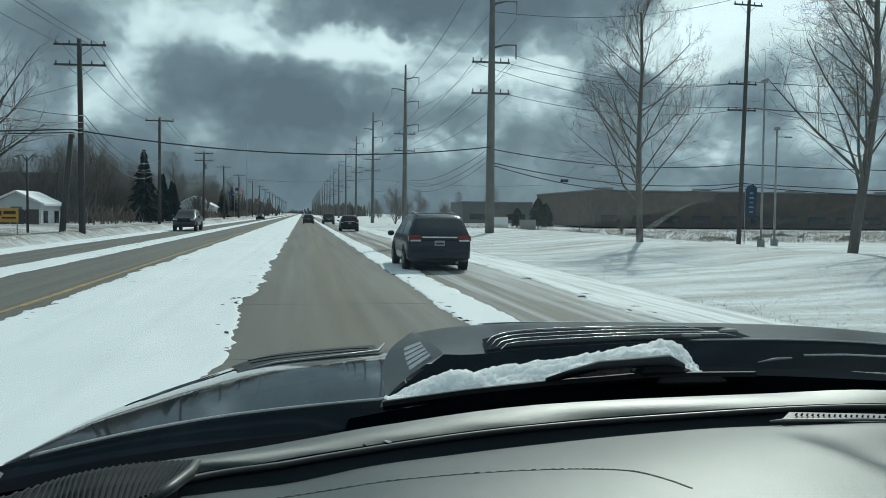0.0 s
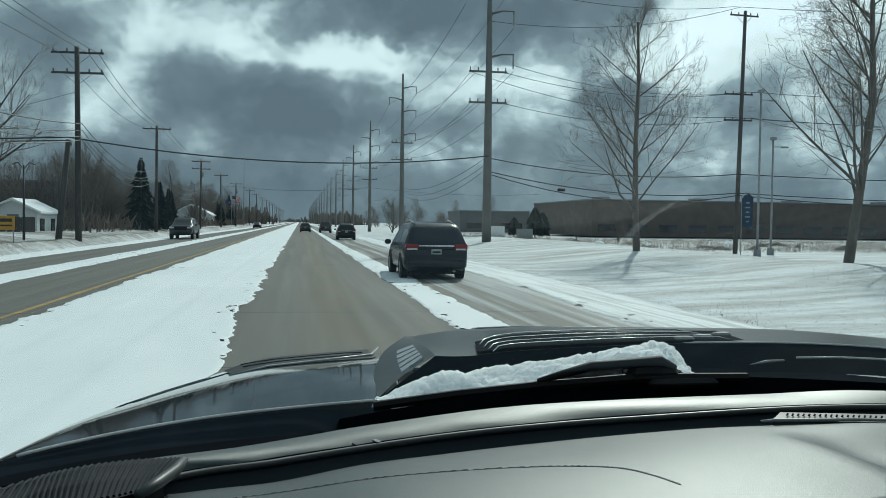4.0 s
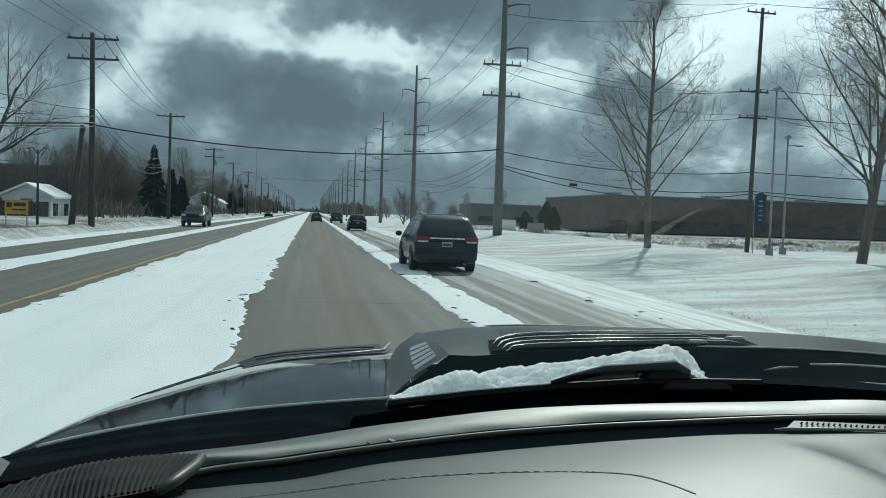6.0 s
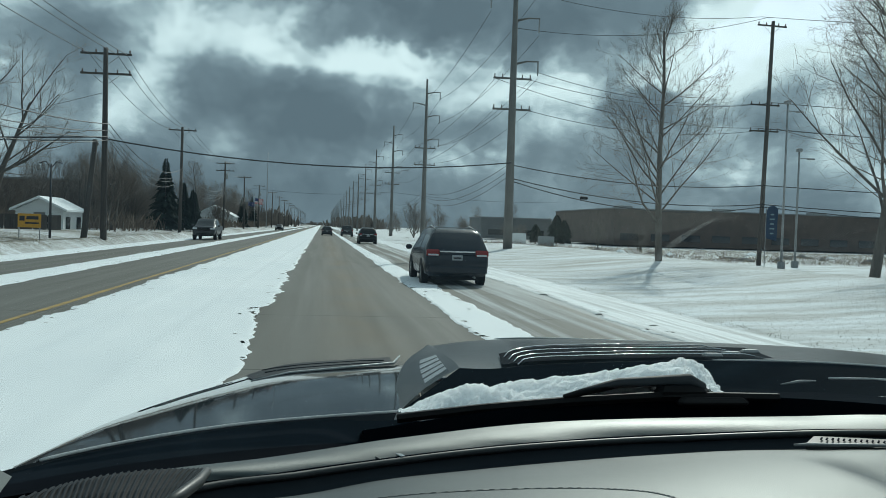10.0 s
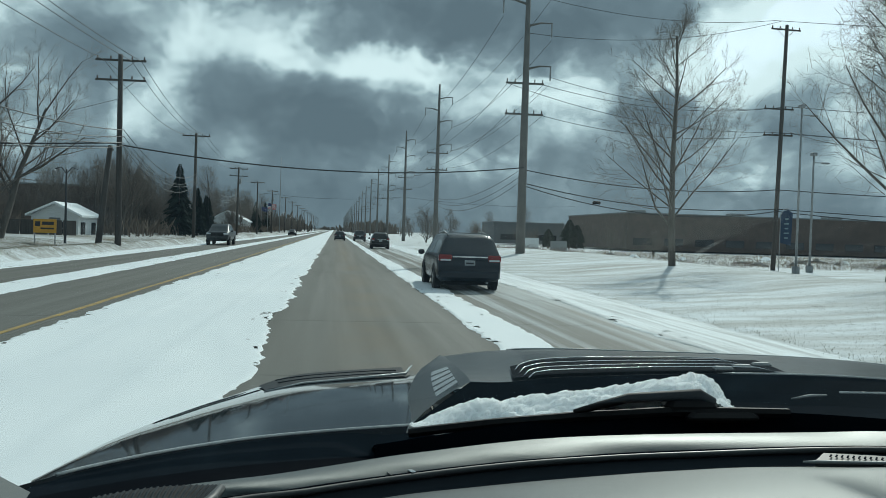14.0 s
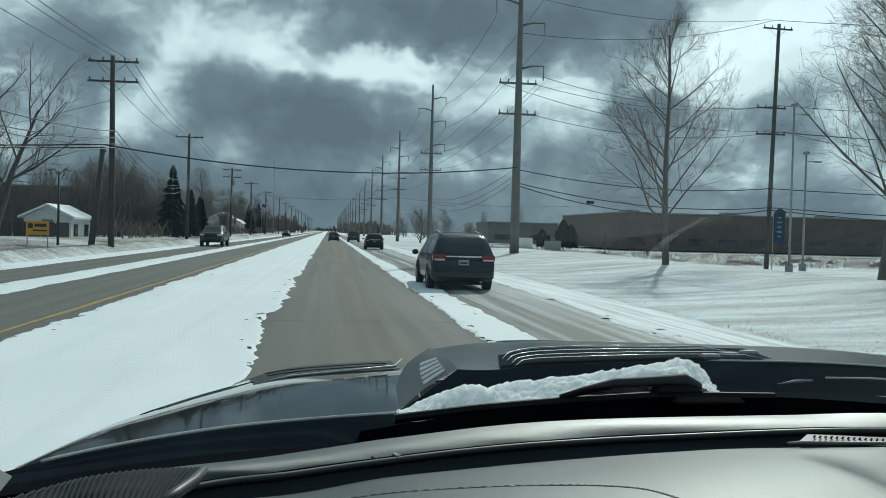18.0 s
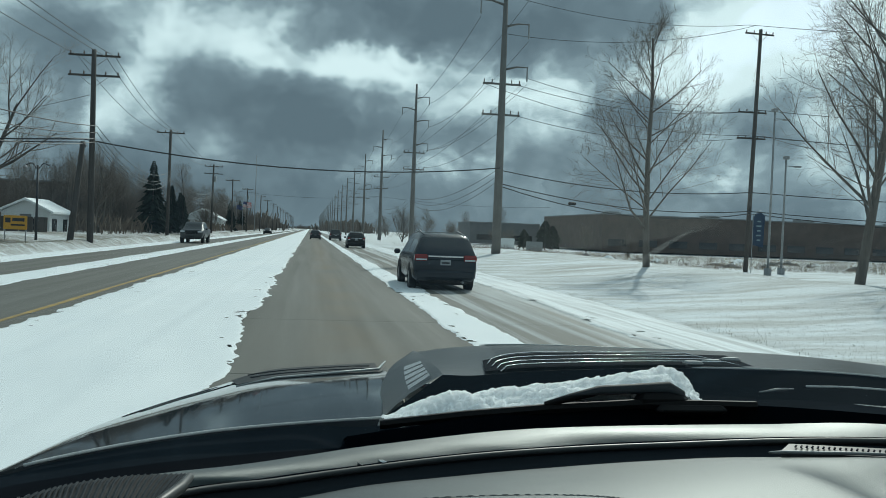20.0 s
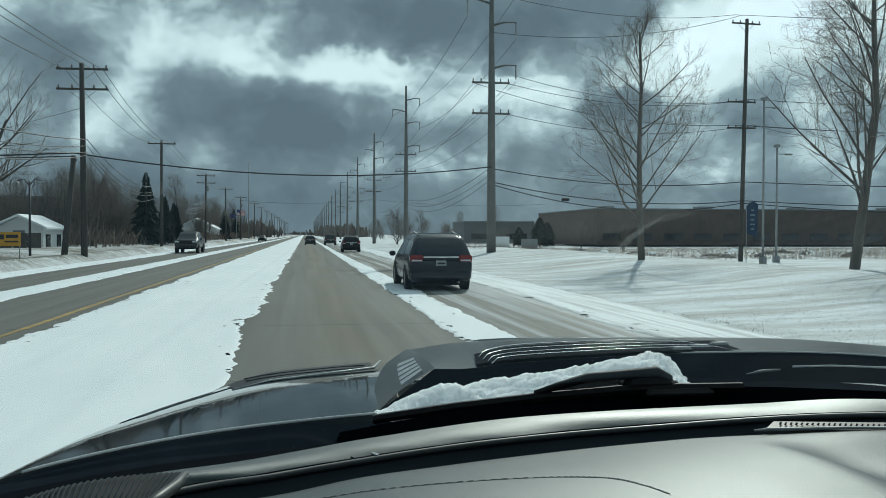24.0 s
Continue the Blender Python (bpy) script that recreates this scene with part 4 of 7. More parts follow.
for k in range(0, 60):
    ends = [seam_pts[k].lerp(seam_pts[k + 1], e) + Vector((0, 0.0, 0.0005)) for e in (0.1, 0.6)]
    tpart("stitch", Geo().tube([tuple(q) for q in ends], 0.0004, 4), BEAD, dash)
# chrome-edged demister outlet and the ribbed corner grille
tpart("demister_vent", Geo().slab([(0.487, 0.790, 1.499), (0.509, 0.812, 1.501), (0.80, 0.69, 1.514), (0.78, 0.662, 1.510)], 0.006), BEAD, dash, "slim demister outlet with a satin edge")
tpart("demister_edge", Geo().tube([(0.478, 0.796, 1.496), (0.484, 0.782, 1.500), (0.56, 0.760, 1.504), (0.66, 0.718, 1.509), (0.78, 0.655, 1.513)], [0.001, 0.0018, 0.0018, 0.0018, 0.0018], 8), GALV, dash, "satin metal edge", True)
for k in range(56):
    p = Vector((0.507 + 0.0048 * k, 0.796 - 0.00206 * k, 1.5023 + 0.00019 * k))
    tpart("vent_rib", Geo().box(p.x, p.y, p.z, 0.0016, 0.009, 0.0008, m=pose(0, 0, 0, 0, 0, -40).to_3x3()), COWLP, dash)
G_FAR = [(-0.092, 0.773, 1.4835), (-0.133, 0.765, 1.4850), (-0.174, 0.737, 1.4870), (-0.205, 0.700, 1.4870), (-0.26, 0.590, 1.4930), (-0.32, 0.475, 1.4960)]
G_NEAR = [(-0.095, 0.705, 1.4835), (-0.117, 0.672, 1.4835), (-0.150, 0.650, 1.4840), (-0.180, 0.620, 1.4850), (-0.220, 0.540, 1.4890), (-0.260, 0.440, 1.4930)]
tpart("speaker_grille", Geo().grid([[tuple(curve_at(G_NEAR, k / 40).lerp(curve_at(G_FAR, k / 40), u) + Vector((0, 0, 0.006 * math.sin(math.pi * u) * min(1.0, k / 14)))) for k in range(41)] for u in (0, 0.25, 0.5, 0.75, 1)]).grid([[tuple(curve_at(G_NEAR, k / 40) - Vector((0, 0, dz))) for k in range(41)] for dz in (0.0, 0.02)]), BLACKP, dash, "black ribbed speaker grille", True)
for k in range(40):
    a, b = curve_at(G_NEAR, min(1.0, (k + 3.0) / 43)), curve_at(G_FAR, k / 43)
    tpart("speaker_rib", Geo().tube([tuple(a.lerp(b, u) + Vector((0, 0, h + 0.006 * math.sin(math.pi * u) * min(1.0, k / 14)))) for u, h in ((0.03, 0.0004), (0.3, 0.0014), (0.7, 0.0014), (0.97, 0.0004))], 0.0013, 5), DASHD, dash)
tpart("grille_rim", Geo().tube([(-0.089, 0.776, 1.482), (-0.087, 0.762, 1.484), (-0.089, 0.726, 1.486), (-0.098, 0.692, 1.486), (-0.108, 0.666, 1.485)], [0.002, 0.004, 0.005, 0.005, 0.004], 8), BEAD, dash, "grey curved grille rim", True)
for dx in (0.0, 0.020):
    c = curve_at(DASH_R, 0.385 + dx * 1.6).lerp(curve_at(LINE_A, 0.385 + dx * 1.6), 0.62)
    tpart("dash_mark", Geo().box(c.x, c.y, c.z + 0.0006, 0.002 if dx == 0 else 0.005, 0.026, 0.0014, 0.0005, m=pose(0, 0, 0, 0, 0, 22).to_3x3()), BEAD if dx == 0 else CHROME, dash)

# windscreen pillar, roof and the rest of the body round the view
tpart("a_pillar", Geo().loft([[(-0.258, 0.80, 1.470), (-0.30, 0.84, 1.440), (-0.40, 0.84, 1.44), (-0.40, 0.58, 1.46), (-0.235, 0.66, 1.476)], [(-0.285, 0.745, 1.512), (-0.32, 0.78, 1.51), (-0.44, 0.76, 1.52), (-0.44, 0.56, 1.54), (-0.275, 0.64, 1.524)], [(-0.47, 0.20, 1.98), (-0.50, 0.24, 1.98), (-0.56, 0.22, 1.98), (-0.56, 0.10, 1.98), (-0.48, 0.10, 1.98)]]), DASH, label="grey windscreen pillar")
tpart("a_pillar_right", Geo().loft([[(1.10, 0.75, 1.46), (1.16, 0.80, 1.46), (1.22, 0.78, 1.46), (1.20, 0.62, 1.48)], [(1.31, 0.20, 1.98), (1.35, 0.24, 1.98), (1.40, 0.22, 1.98), (1.38, 0.10, 1.98)]]), DASHD)
tpart("roof", Geo().box(0.42, -0.85, 2.00, 1.90, 2.1, 0.07, 0.03), PAINT)
tpart("cab_rear", Geo().box(0.42, -1.88, 1.25, 1.86, 0.08, 1.45, 0.03), PAINT)
tpart("cab_floor", Geo().box(0.42, -0.3, 0.55, 1.86, 3.2, 0.08), BLACKP)
tpart("firewall", Geo().box(0.42, 0.86, 0.95, 1.70, 0.06, 0.80), BLACKP)
for sx in (-1, 1):
    for y0 in (-0.30, -1.40):
        tpart("door", Geo().box(0.42 + sx * 0.97, y0, 0.97, 0.08, 1.08, 0.95, 0.03), PAINT)
    tpart("b_pillar", Geo().box(0.42 + sx * 0.94, -0.85, 1.70, 0.07, 0.10, 0.58), DASHD)
    tpart("fender", Geo().box(0.42 + sx * 0.955, 1.35, 0.86, 0.11, 1.50, 0.48, 0.05), PAINT)
    tpart("bed_side", Geo().box(0.42 + sx * 0.95, -3.0, 1.08, 0.12, 2.15, 0.62, 0.04), PAINT)
    for y0 in (1.55, -2.75):
        w = thing("wheel", (sx * 0.92, y0 - 1.0, 0.40), "", "")
        w.parent = truck
        for key in ("label", "category"):
            if key in w:
                del w[key]
        ring = [[(0.13 * k * sx, 0.40 * r * math.cos(a), 0.40 * r * math.sin(a)) for a in [2 * math.pi * i / 24 for i in range(24)]] for k, r in ((-1, 0.85), (-0.85, 1), (0.85, 1), (1, 0.85))]
        part("tyre", Geo().loft(ring).mesh("tyre", TYRE), w)
        ring = [[(0.11 * k * sx, 0.26 * r * math.cos(a), 0.26 * r * math.sin(a)) for a in [2 * math.pi * i / 16 for i in range(16)]] for k, r in ((-1, 0.9), (1.2, 1), (1.25, 0.8))]
        part("rim", Geo().loft(ring).mesh("rim", RIM), w)
tpart("tailgate", Geo().box(0.42, -4.08, 1.08, 1.80, 0.08, 0.60, 0.03), PAINT)
tpart("bed_floor", Geo().box(0.42, -3.0, 0.78, 1.80, 2.15, 0.06), BLACKP)
tpart("grille", Geo().box(0.42, 2.32, 0.98, 1.62, 0.12, 0.46, 0.04), BLACKP)
tpart("bumper", Geo().box(0.42, 2.46, 0.66, 1.92, 0.20, 0.26, 0.06), CHROME)
tpart("rear_bumper", Geo().box(0.42, -4.20, 0.62, 1.86, 0.16, 0.20, 0.05), CHROME)

# snow caught behind the wiper
def snow_pile():
    top = [(0.105, 1.05, 1.468), (0.158, 1.05, 1.497), (0.215, 1.05, 1.509), (0.302, 1.05, 1.517), (0.376, 1.05, 1.528), (0.455, 1.045, 1.543), (0.482, 1.035, 1.540), (0.507, 1.02, 1.523), (0.514, 1.0, 1.512)]
    low = [(0.108, 1.015, 1.470), (0.165, 1.00, 1.481), (0.222, 0.995, 1.490), (0.292, 0.995, 1.500), (0.345, 0.99, 1.512), (0.440, 0.99, 1.523), (0.465, 0.995, 1.519), (0.488, 0.995, 1.512), (0.508, 0.995, 1.508)]
    rows = []
    nu, nv = 220, 40
    for i in range(nv + 1):
        v = i / nv
        row = []
        for j in range(nu + 1):
            s = j / nu
            a, b = curve_at(low, s), curve_at(top, s)
            ang = v * math.pi
            # front foot, crown, back foot
            mid = a.lerp(b, min(1.0, v * 1.6))
            y = a.y + 0.085 * v
            z = mid.z if v < 0.62 else b.z - (v - 0.62) / 0.38 * (b.z - 1.452)
            q = Vector((mid.x, y, z))
            lump = 0.0060 * fbm(q.x * 22, q.y * 30, q.z * 36, 2) + 0.0086 * (0.45 - abs(fbm(q.x * 46, q.y * 52, q.z * 60, 3))) + 0.0032 * fbm(q.x * 150, q.y * 150, q.z * 150, 3)
            q += Vector((0.2 * lump, -0.6 * lump, lump)) * math.sin(math.pi * min(1.0, 0.12 + v))
            row.append(tuple(q))
        rows.append(row)
    ob = new("snow_pile", Geo().grid(rows).mesh("snow_pile", HEAP, True))
    ob.location = (0, Y0, 0)
    tagged(ob, "lumpy white snow pile caught behind the wiper", "snow")


HEAP = material("fluffy_snow", (0.86, 0.89, 0.90), (0.82, 0.85, 0.87), 40, 0.8, bump=0.002, bump_scale=160, spec=0.2)
hb = HEAP.node_tree.nodes["Principled BSDF"]
hb.inputs["Subsurface Weight"].default_value, hb.inputs["Subsurface Scale"].default_value = 0.8, 0.03
hb.inputs["Subsurface Radius"].default_value = (1.0, 1.0, 1.0)
snow_pile()


def windscreen():
    m = bpy.data.materials.new("windscreen_glass")
    m.use_nodes = True
    nt = m.node_tree
    nt.nodes.remove(nt.nodes["Principled BSDF"])
    clear, gloss, mixer, fr = (nt.nodes.new("ShaderNode" + k) for k in ("BsdfTransparent", "BsdfGlossy", "MixShader", "Fresnel"))
    clear.inputs[0].default_value = (0.95, 0.975, 0.975, 1)
    gloss.inputs["Roughness"].default_value = 0.04
    fr.inputs["IOR"].default_value = 1.52
    nt.links.new(math_node(nt, "MINIMUM", math_node(nt, "MULTIPLY", fr.outputs[0], 0.9), 1.0), mixer.inputs[0])
    nt.links.new(clear.outputs[0], mixer.inputs[1])
    nt.links.new(gloss.outputs[0], mixer.inputs[2])
    # a film of dirt and wipe marks; its blue tint adds veiling haze over darks
    film_b, dusty = nt.nodes.new("ShaderNodeBsdfTranslucent"), nt.nodes.new("ShaderNodeMixShader")
    film_b.inputs[0].default_value = (0.50, 0.76, 1.0, 1)
    po = nt.nodes.new("ShaderNodeTexCoord").outputs["Object"]
    smear = noise_node(nt, po, 5.0, 4.0, 0.6, 1.2)
    nt.links.new(ramp_node(nt, smear.outputs[0], [(0.40, 0.007), (0.60, 0.010), (0.75, 0.017)]), dusty.inputs[0])
    nt.links.new(mixer.outputs[0], dusty.inputs[1])
    nt.links.new(film_b.outputs[0], dusty.inputs[2])
    nt.links.new(dusty.outputs[0], nt.nodes["Material Output"].inputs["Surface"])
    low = [(-0.42, 0.76, 1.44), (-0.20, 0.96, 1.435), (0.05, 1.05, 1.435), (0.42, 1.08, 1.435), (0.80, 1.02, 1.435), (1.08, 0.90, 1.435), (1.26, 0.74, 1.44)]
    top = [(-0.50, 0.12, 1.97), (-0.30, 0.18, 1.975), (-0.05, 0.21, 1.98), (0.42, 0.23, 1.98), (0.88, 0.21, 1.98), (1.14, 0.18, 1.975), (1.34, 0.12, 1.97)]
    rows = [[tuple(curve_at(low, j / 24).lerp(curve_at(top, j / 24), v) + Vector((0, 0.03, 0.02)) * math.sin(math.pi * v)) for j in range(25)] for v in [k / 10 for k in range(11)]]
    ob = tpart("windscreen", Geo().grid(rows), m, label="clear curved windscreen glass", smooth=True)
    ob.visible_shadow = False
    # streaks of flare and smudge, drawn as milky slivers on the inside of the glass
    streak = bpy.data.materials.new("flare_streak")
    streak.use_nodes = True
    nt = streak.node_tree
    nt.nodes.remove(nt.nodes["Principled BSDF"])
    clear, milky, both = (nt.nodes.new("ShaderNode" + k) for k in ("BsdfTransparent", "BsdfTranslucent", "MixShader"))
    milky.inputs[0].default_value = (0.85, 0.90, 0.90, 1)
    grain = noise_node(nt, nt.nodes.new("ShaderNodeTexCoord").outputs["Object"], 160.0, 4.0, 0.6)
    nt.links.new(ramp_node(nt, grain.outputs[0], [(0.35, 0.02), (0.7, 0.08)]), both.inputs[0])
    nt.links.new(clear.outputs[0], both.inputs[1])
    nt.links.new(milky.outputs[0], both.inputs[2])
    nt.links.new(both.outputs[0], nt.nodes["Material Output"].inputs["Surface"])

    def on_glass(x, z):
        s = min((k / 200 for k in range(201)), key=lambda k: abs(curve_at(low, k).lerp(curve_at(top, k), (z - 1.435) / 0.545).x - x))
        v = (z - 1.435) / 0.545
        return (x, curve_at(low, s).lerp(curve_at(top, s), v).y + 0.03 * math.sin(math.pi * v) - 0.006, z)

    for x0, z0, x1, z1, bow, w in ((0.322, 1.716, 0.296, 1.674, 0.007, 0.0085), (0.276, 1.700, 0.268, 1.690, 0.0, 0.0012), (-0.143, 1.522, -0.138, 1.500, 0.0015, 0.0018)):
        rows = []
        for k in range(13):
            u = k / 12
            cx, cz = x0 + (x1 - x0) * u - bow * math.sin(math.pi * u), z0 + (z1 - z0) * u
            hw = w * 0.5 * math.sin(math.pi * (0.08 + 0.84 * u)) ** 0.7
            rows.append([on_glass(cx - hw, cz), on_glass(cx + hw, cz)])
        tpart("flare_mark", Geo().grid(rows), streak, ob, "faint streak of flare and smudge", True)


windscreen()


# ---- utility lines ----
def utility_pole(name, at, h, label, arm=2.4, second=False, lean=0.0, turn=0.0, lamp=0.0, can=False, hang=False):
    t = thing(name, (at[0], at[1], ground_z(*at) - 0.05), label, "utility pole", "poles along the road")
    t.matrix_basis = t.matrix_basis @ pose(0, 0, 0, 0, lean, 0)
    g = Geo()
    g.tube([(0, 0, 0), (0.01, 0, h * 0.5), (0, 0, h)], [0.20, 0.175, 0.14], 10)
    part("pole", g.mesh("pole", WOOD, True), t)
    for k, z in enumerate([h - 0.35] + ([h - 1.6] if second else [])):
        part("crossarm", Geo().box(0, 0.14, z, arm, 0.10, 0.13, 0.01).mesh("crossarm", WOOD), t)
        for s in (-1, 1):
            part("brace", Geo().tube([(s * arm * 0.28, 0.14, z - 0.05), (0, 0.13, z - 0.75)], 0.02, 4).mesh("brace", GALV), t)
        for s in (-0.46, -0.2, 0.22, 0.46):
            part("insulator", Geo().tube([(s * arm, 0.14, z + 0.05), (s * arm, 0.14, z + 0.12), (s * arm, 0.14, z + 0.26)], [0.02, 0.055, 0.045], 8).mesh("insulator", CERAMIC), t)
            if hang:
                part("hanger", Geo().tube([(s * arm - 0.06, 0.2, z - 0.06), (s * arm, 0.2, z - 0.22), (s * arm + 0.03, 0.2, z - 0.50)], [0.03, 0.07, 0.06], 8).mesh("hanger", CERAMIC), t)
    if can:
        part("transformer", Geo().tube([(0.32, 0, h - 3.0), (0.32, 0, h - 2.95), (0.32, 0, h - 2.15), (0.32, 0, h - 2.1)], [0.18, 0.22, 0.22, 0.16], 12).mesh("transformer", GALV, True), t, "grey pole transformer")
    if lamp:
        part("lamp_arm", Geo().tube([(0, 0, lamp), (0.7, 0, lamp + 0.35), (1.6, 0, lamp + 0.4)], 0.03, 6).mesh("lamp_arm", GALV, True), t)
        part("lamp_head", Geo().box(1.75, 0, lamp + 0.36, 0.5, 0.2, 0.12, 0.04).mesh("lamp_head", GALV), t)
    return t


def wire(points, sag, radius, mat, label, cat="overhead wire", group="overhead wires"):
    """One cable hung from point to point."""
    path = []
    for a, b in zip(points, points[1:]):
        a, b = Vector(a), Vector(b)
        n = 14 if a.y < 330 else 5
        for k in range(n):
            u = k / n
            p = a.lerp(b, u)
            path.append((p.x, p.y, p.z - 4 * sag * u * (1 - u)))
    path.append(tuple(points[-1]))
    ob = new("overhead_wire", Geo().tube(path, radius, 4, False).mesh("overhead_wire", mat))
    return tagged(ob, label, cat, group)


LEFT_POLES = [(-16.4, -293), (-16.6, -235), (-16.4, -172), (-16.2, -110), (-16.4, -58), (-16.0, -14), (-16.35, 47.5), (-15.9, 127), (-15.2, 176), (-13.9, 226), (-13.6, Y0 + 56), (-16.0, Y0 + 100), (-17.0, Y0 + 152), (-17.4, Y0 + 196), (-17.4, Y0 + 240)]
LEFT_POLES += [(-16.5, Y0 + 240 + 48 * k) for k in range(1, 14)]
for i, (x, y) in enumerate(LEFT_POLES):
    utility_pole("utility_pole", (x, y), 12.1 if i != 6 else 12.6, "tall weathered wooden utility pole with a crossarm", 3.1, lean=(0.6, -0.5, 0.2)[i % 3] + (3.0 if i == 5 else 0.0), second=i in (4, 10, 12), can=i in (12, 14), hang=i == 6, lamp=7.4 if i == 0 else 0.0)
for s in (-1.15, 0.55, 1.15):
    wire([(x + s, y + 0.14, 12.0 if y != 47.5 else 12.5) for x, y in LEFT_POLES], 0.9, 0.021, WIRE, "thin power conductor along the pole line")
for z, r, sg in ((7.6, 0.028, 1.5), (7.2, 0.022, 1.75), (6.8, 0.020, 1.6), (6.6, 0.024, 1.95)):
    wire([(x + 0.2, y, z) for x, y in LEFT_POLES], sg, r, WIRE, "sagging communication cable along the pole line")

# tall steel poles of the transmission line on the right
def steel_pole(at, h):
    t = thing("transmission_pole", (at[0], at[1], ground_z(*at) - 0.1), "tall slim weathering-steel transmission pole with staggered arms", "utility pole", "transmission poles")
    part("shaft", Geo().tube([(0, 0, 0), (0, 0, h * 0.5), (0, 0, h)], [0.36, 0.27, 0.13], 12).mesh("shaft", RUST, True), t)
    for z, s in ((h - 2.0, 1), (h - 5.2, 1), (h - 8.4, 1), (h - 3.6, -1)):
        part("arm", Geo().tube([(0, 0, z), (s * 1.0, 0, z + 0.28), (s * 1.9, 0, z + 0.30)], [0.10, 0.07, 0.05], 6).mesh("arm", RUST, True), t)
        part("insulator", Geo().tube([(s * 1.85, 0, z + 0.28), (s * 1.85, 0, z - 0.75)], 0.06, 6).mesh("insulator", GALV), t)
    for z in (h - 9.4, h - 11.7):
        part("crossarm", Geo().box(0, 0.25, z, 2.9, 0.12, 0.14, 0.01).mesh("crossarm", RUST), t)
        for s in (-1.35, -0.75, 0.75, 1.35):
            part("insulator", Geo().tube([(s, 0.25, z + 0.07), (s, 0.25, z + 0.32)], 0.045, 6).mesh("insulator", CERAMIC), t)
    return t


STEEL = [(13.8, Y0 + 62 + 54 * k) for k in range(0, 24)]
first_steel = steel_pole(STEEL[0], 22.2)
for p in STEEL[1:]:
    copy_thing(first_steel, pose(p[0], p[1], ground_z(*p) - 0.1))
for s, z in ((1.85, 19.5), (1.85, 16.3), (1.85, 13.1), (-1.85, 17.9)):
    wire([(x + s, y, z) for x, y in STEEL[:8]], 1.1, 0.020, WIRE, "high-voltage conductor between steel poles")
for s, z in ((-1.35, 13.0), (1.35, 13.0), (-1.35, 10.7), (1.35, 10.7)):
    wire([(x + s, y, z) for x, y in STEEL[:8]], 1.0, 0.018, WIRE, "bare conductor between steel poles")
for z, sg in ((6.6, 1.1), (6.1, 1.3), (5.7, 1.5)):
    wire([(x - 0.2, y, z) for x, y in STEEL[:8]], sg, 0.022, WIRE, "sagging communication cable between steel poles")
# the line branches off to the right at the first steel pole
BRANCH = (36.6, Y0 + 67)
utility_pole("utility_pole", BRANCH, 20.6, "tall wooden utility pole with two crossarms behind the snowy verge", 2.6, lean=1.2)
for z in (13.0, 10.8):
    utility_arm = thing("pole_crossarm", (BRANCH[0] + 0.1, BRANCH[1] + 0.2, z), "weathered wooden crossarm with pin insulators bolted to a pole", "crossarm", "pole crossarms")
    part("beam", Geo().box(0, 0, 0, 2.6, 0.10, 0.13, 0.01).mesh("beam", WOOD), utility_arm)
    for s in (-1.2, -0.5, 0.6, 1.2):
        part("insulator", Geo().tube([(s, 0, 0.05), (s, 0, 0.12), (s, 0, 0.26)], [0.02, 0.055, 0.045], 8).mesh("insulator", CERAMIC), utility_arm)
for s, z, zb in ((-1.3, 20.0, 20.3), (0.0, 16.8, 20.3), (1.85, 13.6, 13.2), (1.35, 13.0, 13.2), (-1.35, 13.0, 11.0), (1.35, 10.7, 11.0)):
    wire([(STEEL[0][0] + s, STEEL[0][1] + 0.1, z), (BRANCH[0] + 0.5 * s, BRANCH[1], zb), (BRANCH[0] + 46, BRANCH[1] - 16, zb - 0.6)], 1.0, 0.019, WIRE, "slack conductor branching off across the field")
for z, zb, sg in ((6.6, 6.2, 0.7), (5.6, 4.6, 0.8), (5.4, 4.4, 1.2)):
    wire([(STEEL[0][0] + 0.2, STEEL[0][1], z), (BRANCH[0], BRANCH[1] - 0.2, zb), (BRANCH[0] + 46, BRANCH[1] - 14, zb + 0.2)], sg, 0.036, WIRE, "sagging black communication cable beside the field")
for x, y, z in ((20.0, Y0 + 63.4, 4.42),):
    splice = thing("cable_splice", (x, y, z), "black splice case hung on a communication cable", "cable splice", "cable splices")
    part("case", Geo().tube([(-0.32, 0, 0), (-0.25, 0, 0), (0.25, 0, 0), (0.32, 0, 0)], [0.05, 0.13, 0.13, 0.05], 10).mesh("case", BLACKP, True), splice)
# plain wooden poles on the right verge
for (x, y), h, ln in (((14.6, 212), 14.5, 3.0), ((10.4, -58), 13.0, 1.6), ((12.0, -134), 13.5, 0.4), ((13.8, -303), 15.0, 0.2), ((13.5, -239), 15.0, 0.3), ((14.6, -154), 14.5, -1.0)):
    t = utility_pole("wooden_pole", (x, y), h, "bare leaning wooden pole on the snowy verge", 2.2, lean=ln, second=y < -100) if y < -60 else None
    if t is None:
        t = thing("wooden_pole", (x, y, ground_z(x, y) - 0.05), "bare leaning wooden pole on the snowy verge", "utility pole", "poles along the road")
        t.matrix_basis = t.matrix_basis @ pose(0, 0, 0, 0, ln, 0)
        part("pole", Geo().tube([(0, 0, 0), (0, 0, h * 0.5), (0, 0, h)], [0.19, 0.16, 0.12], 10).mesh("pole", WOOD, True), t)
        part("pole_cap", Geo().tube([(0, 0, h - 0.05), (0, 0, h + 0.05)], 0.14, 10).mesh("pole_cap", GALV), t)
utility_pole("utility_pole", (25.9, -58), 11.0, "wooden utility pole with two crossarms in the field", 2.4, True)
stub = thing("stub_pole", (-14.8, Y0 + 56, ground_z(-14.8, Y0 + 56) - 0.05), "short leaning wooden stub pole that holds a road cable", "utility pole", "poles along the road")
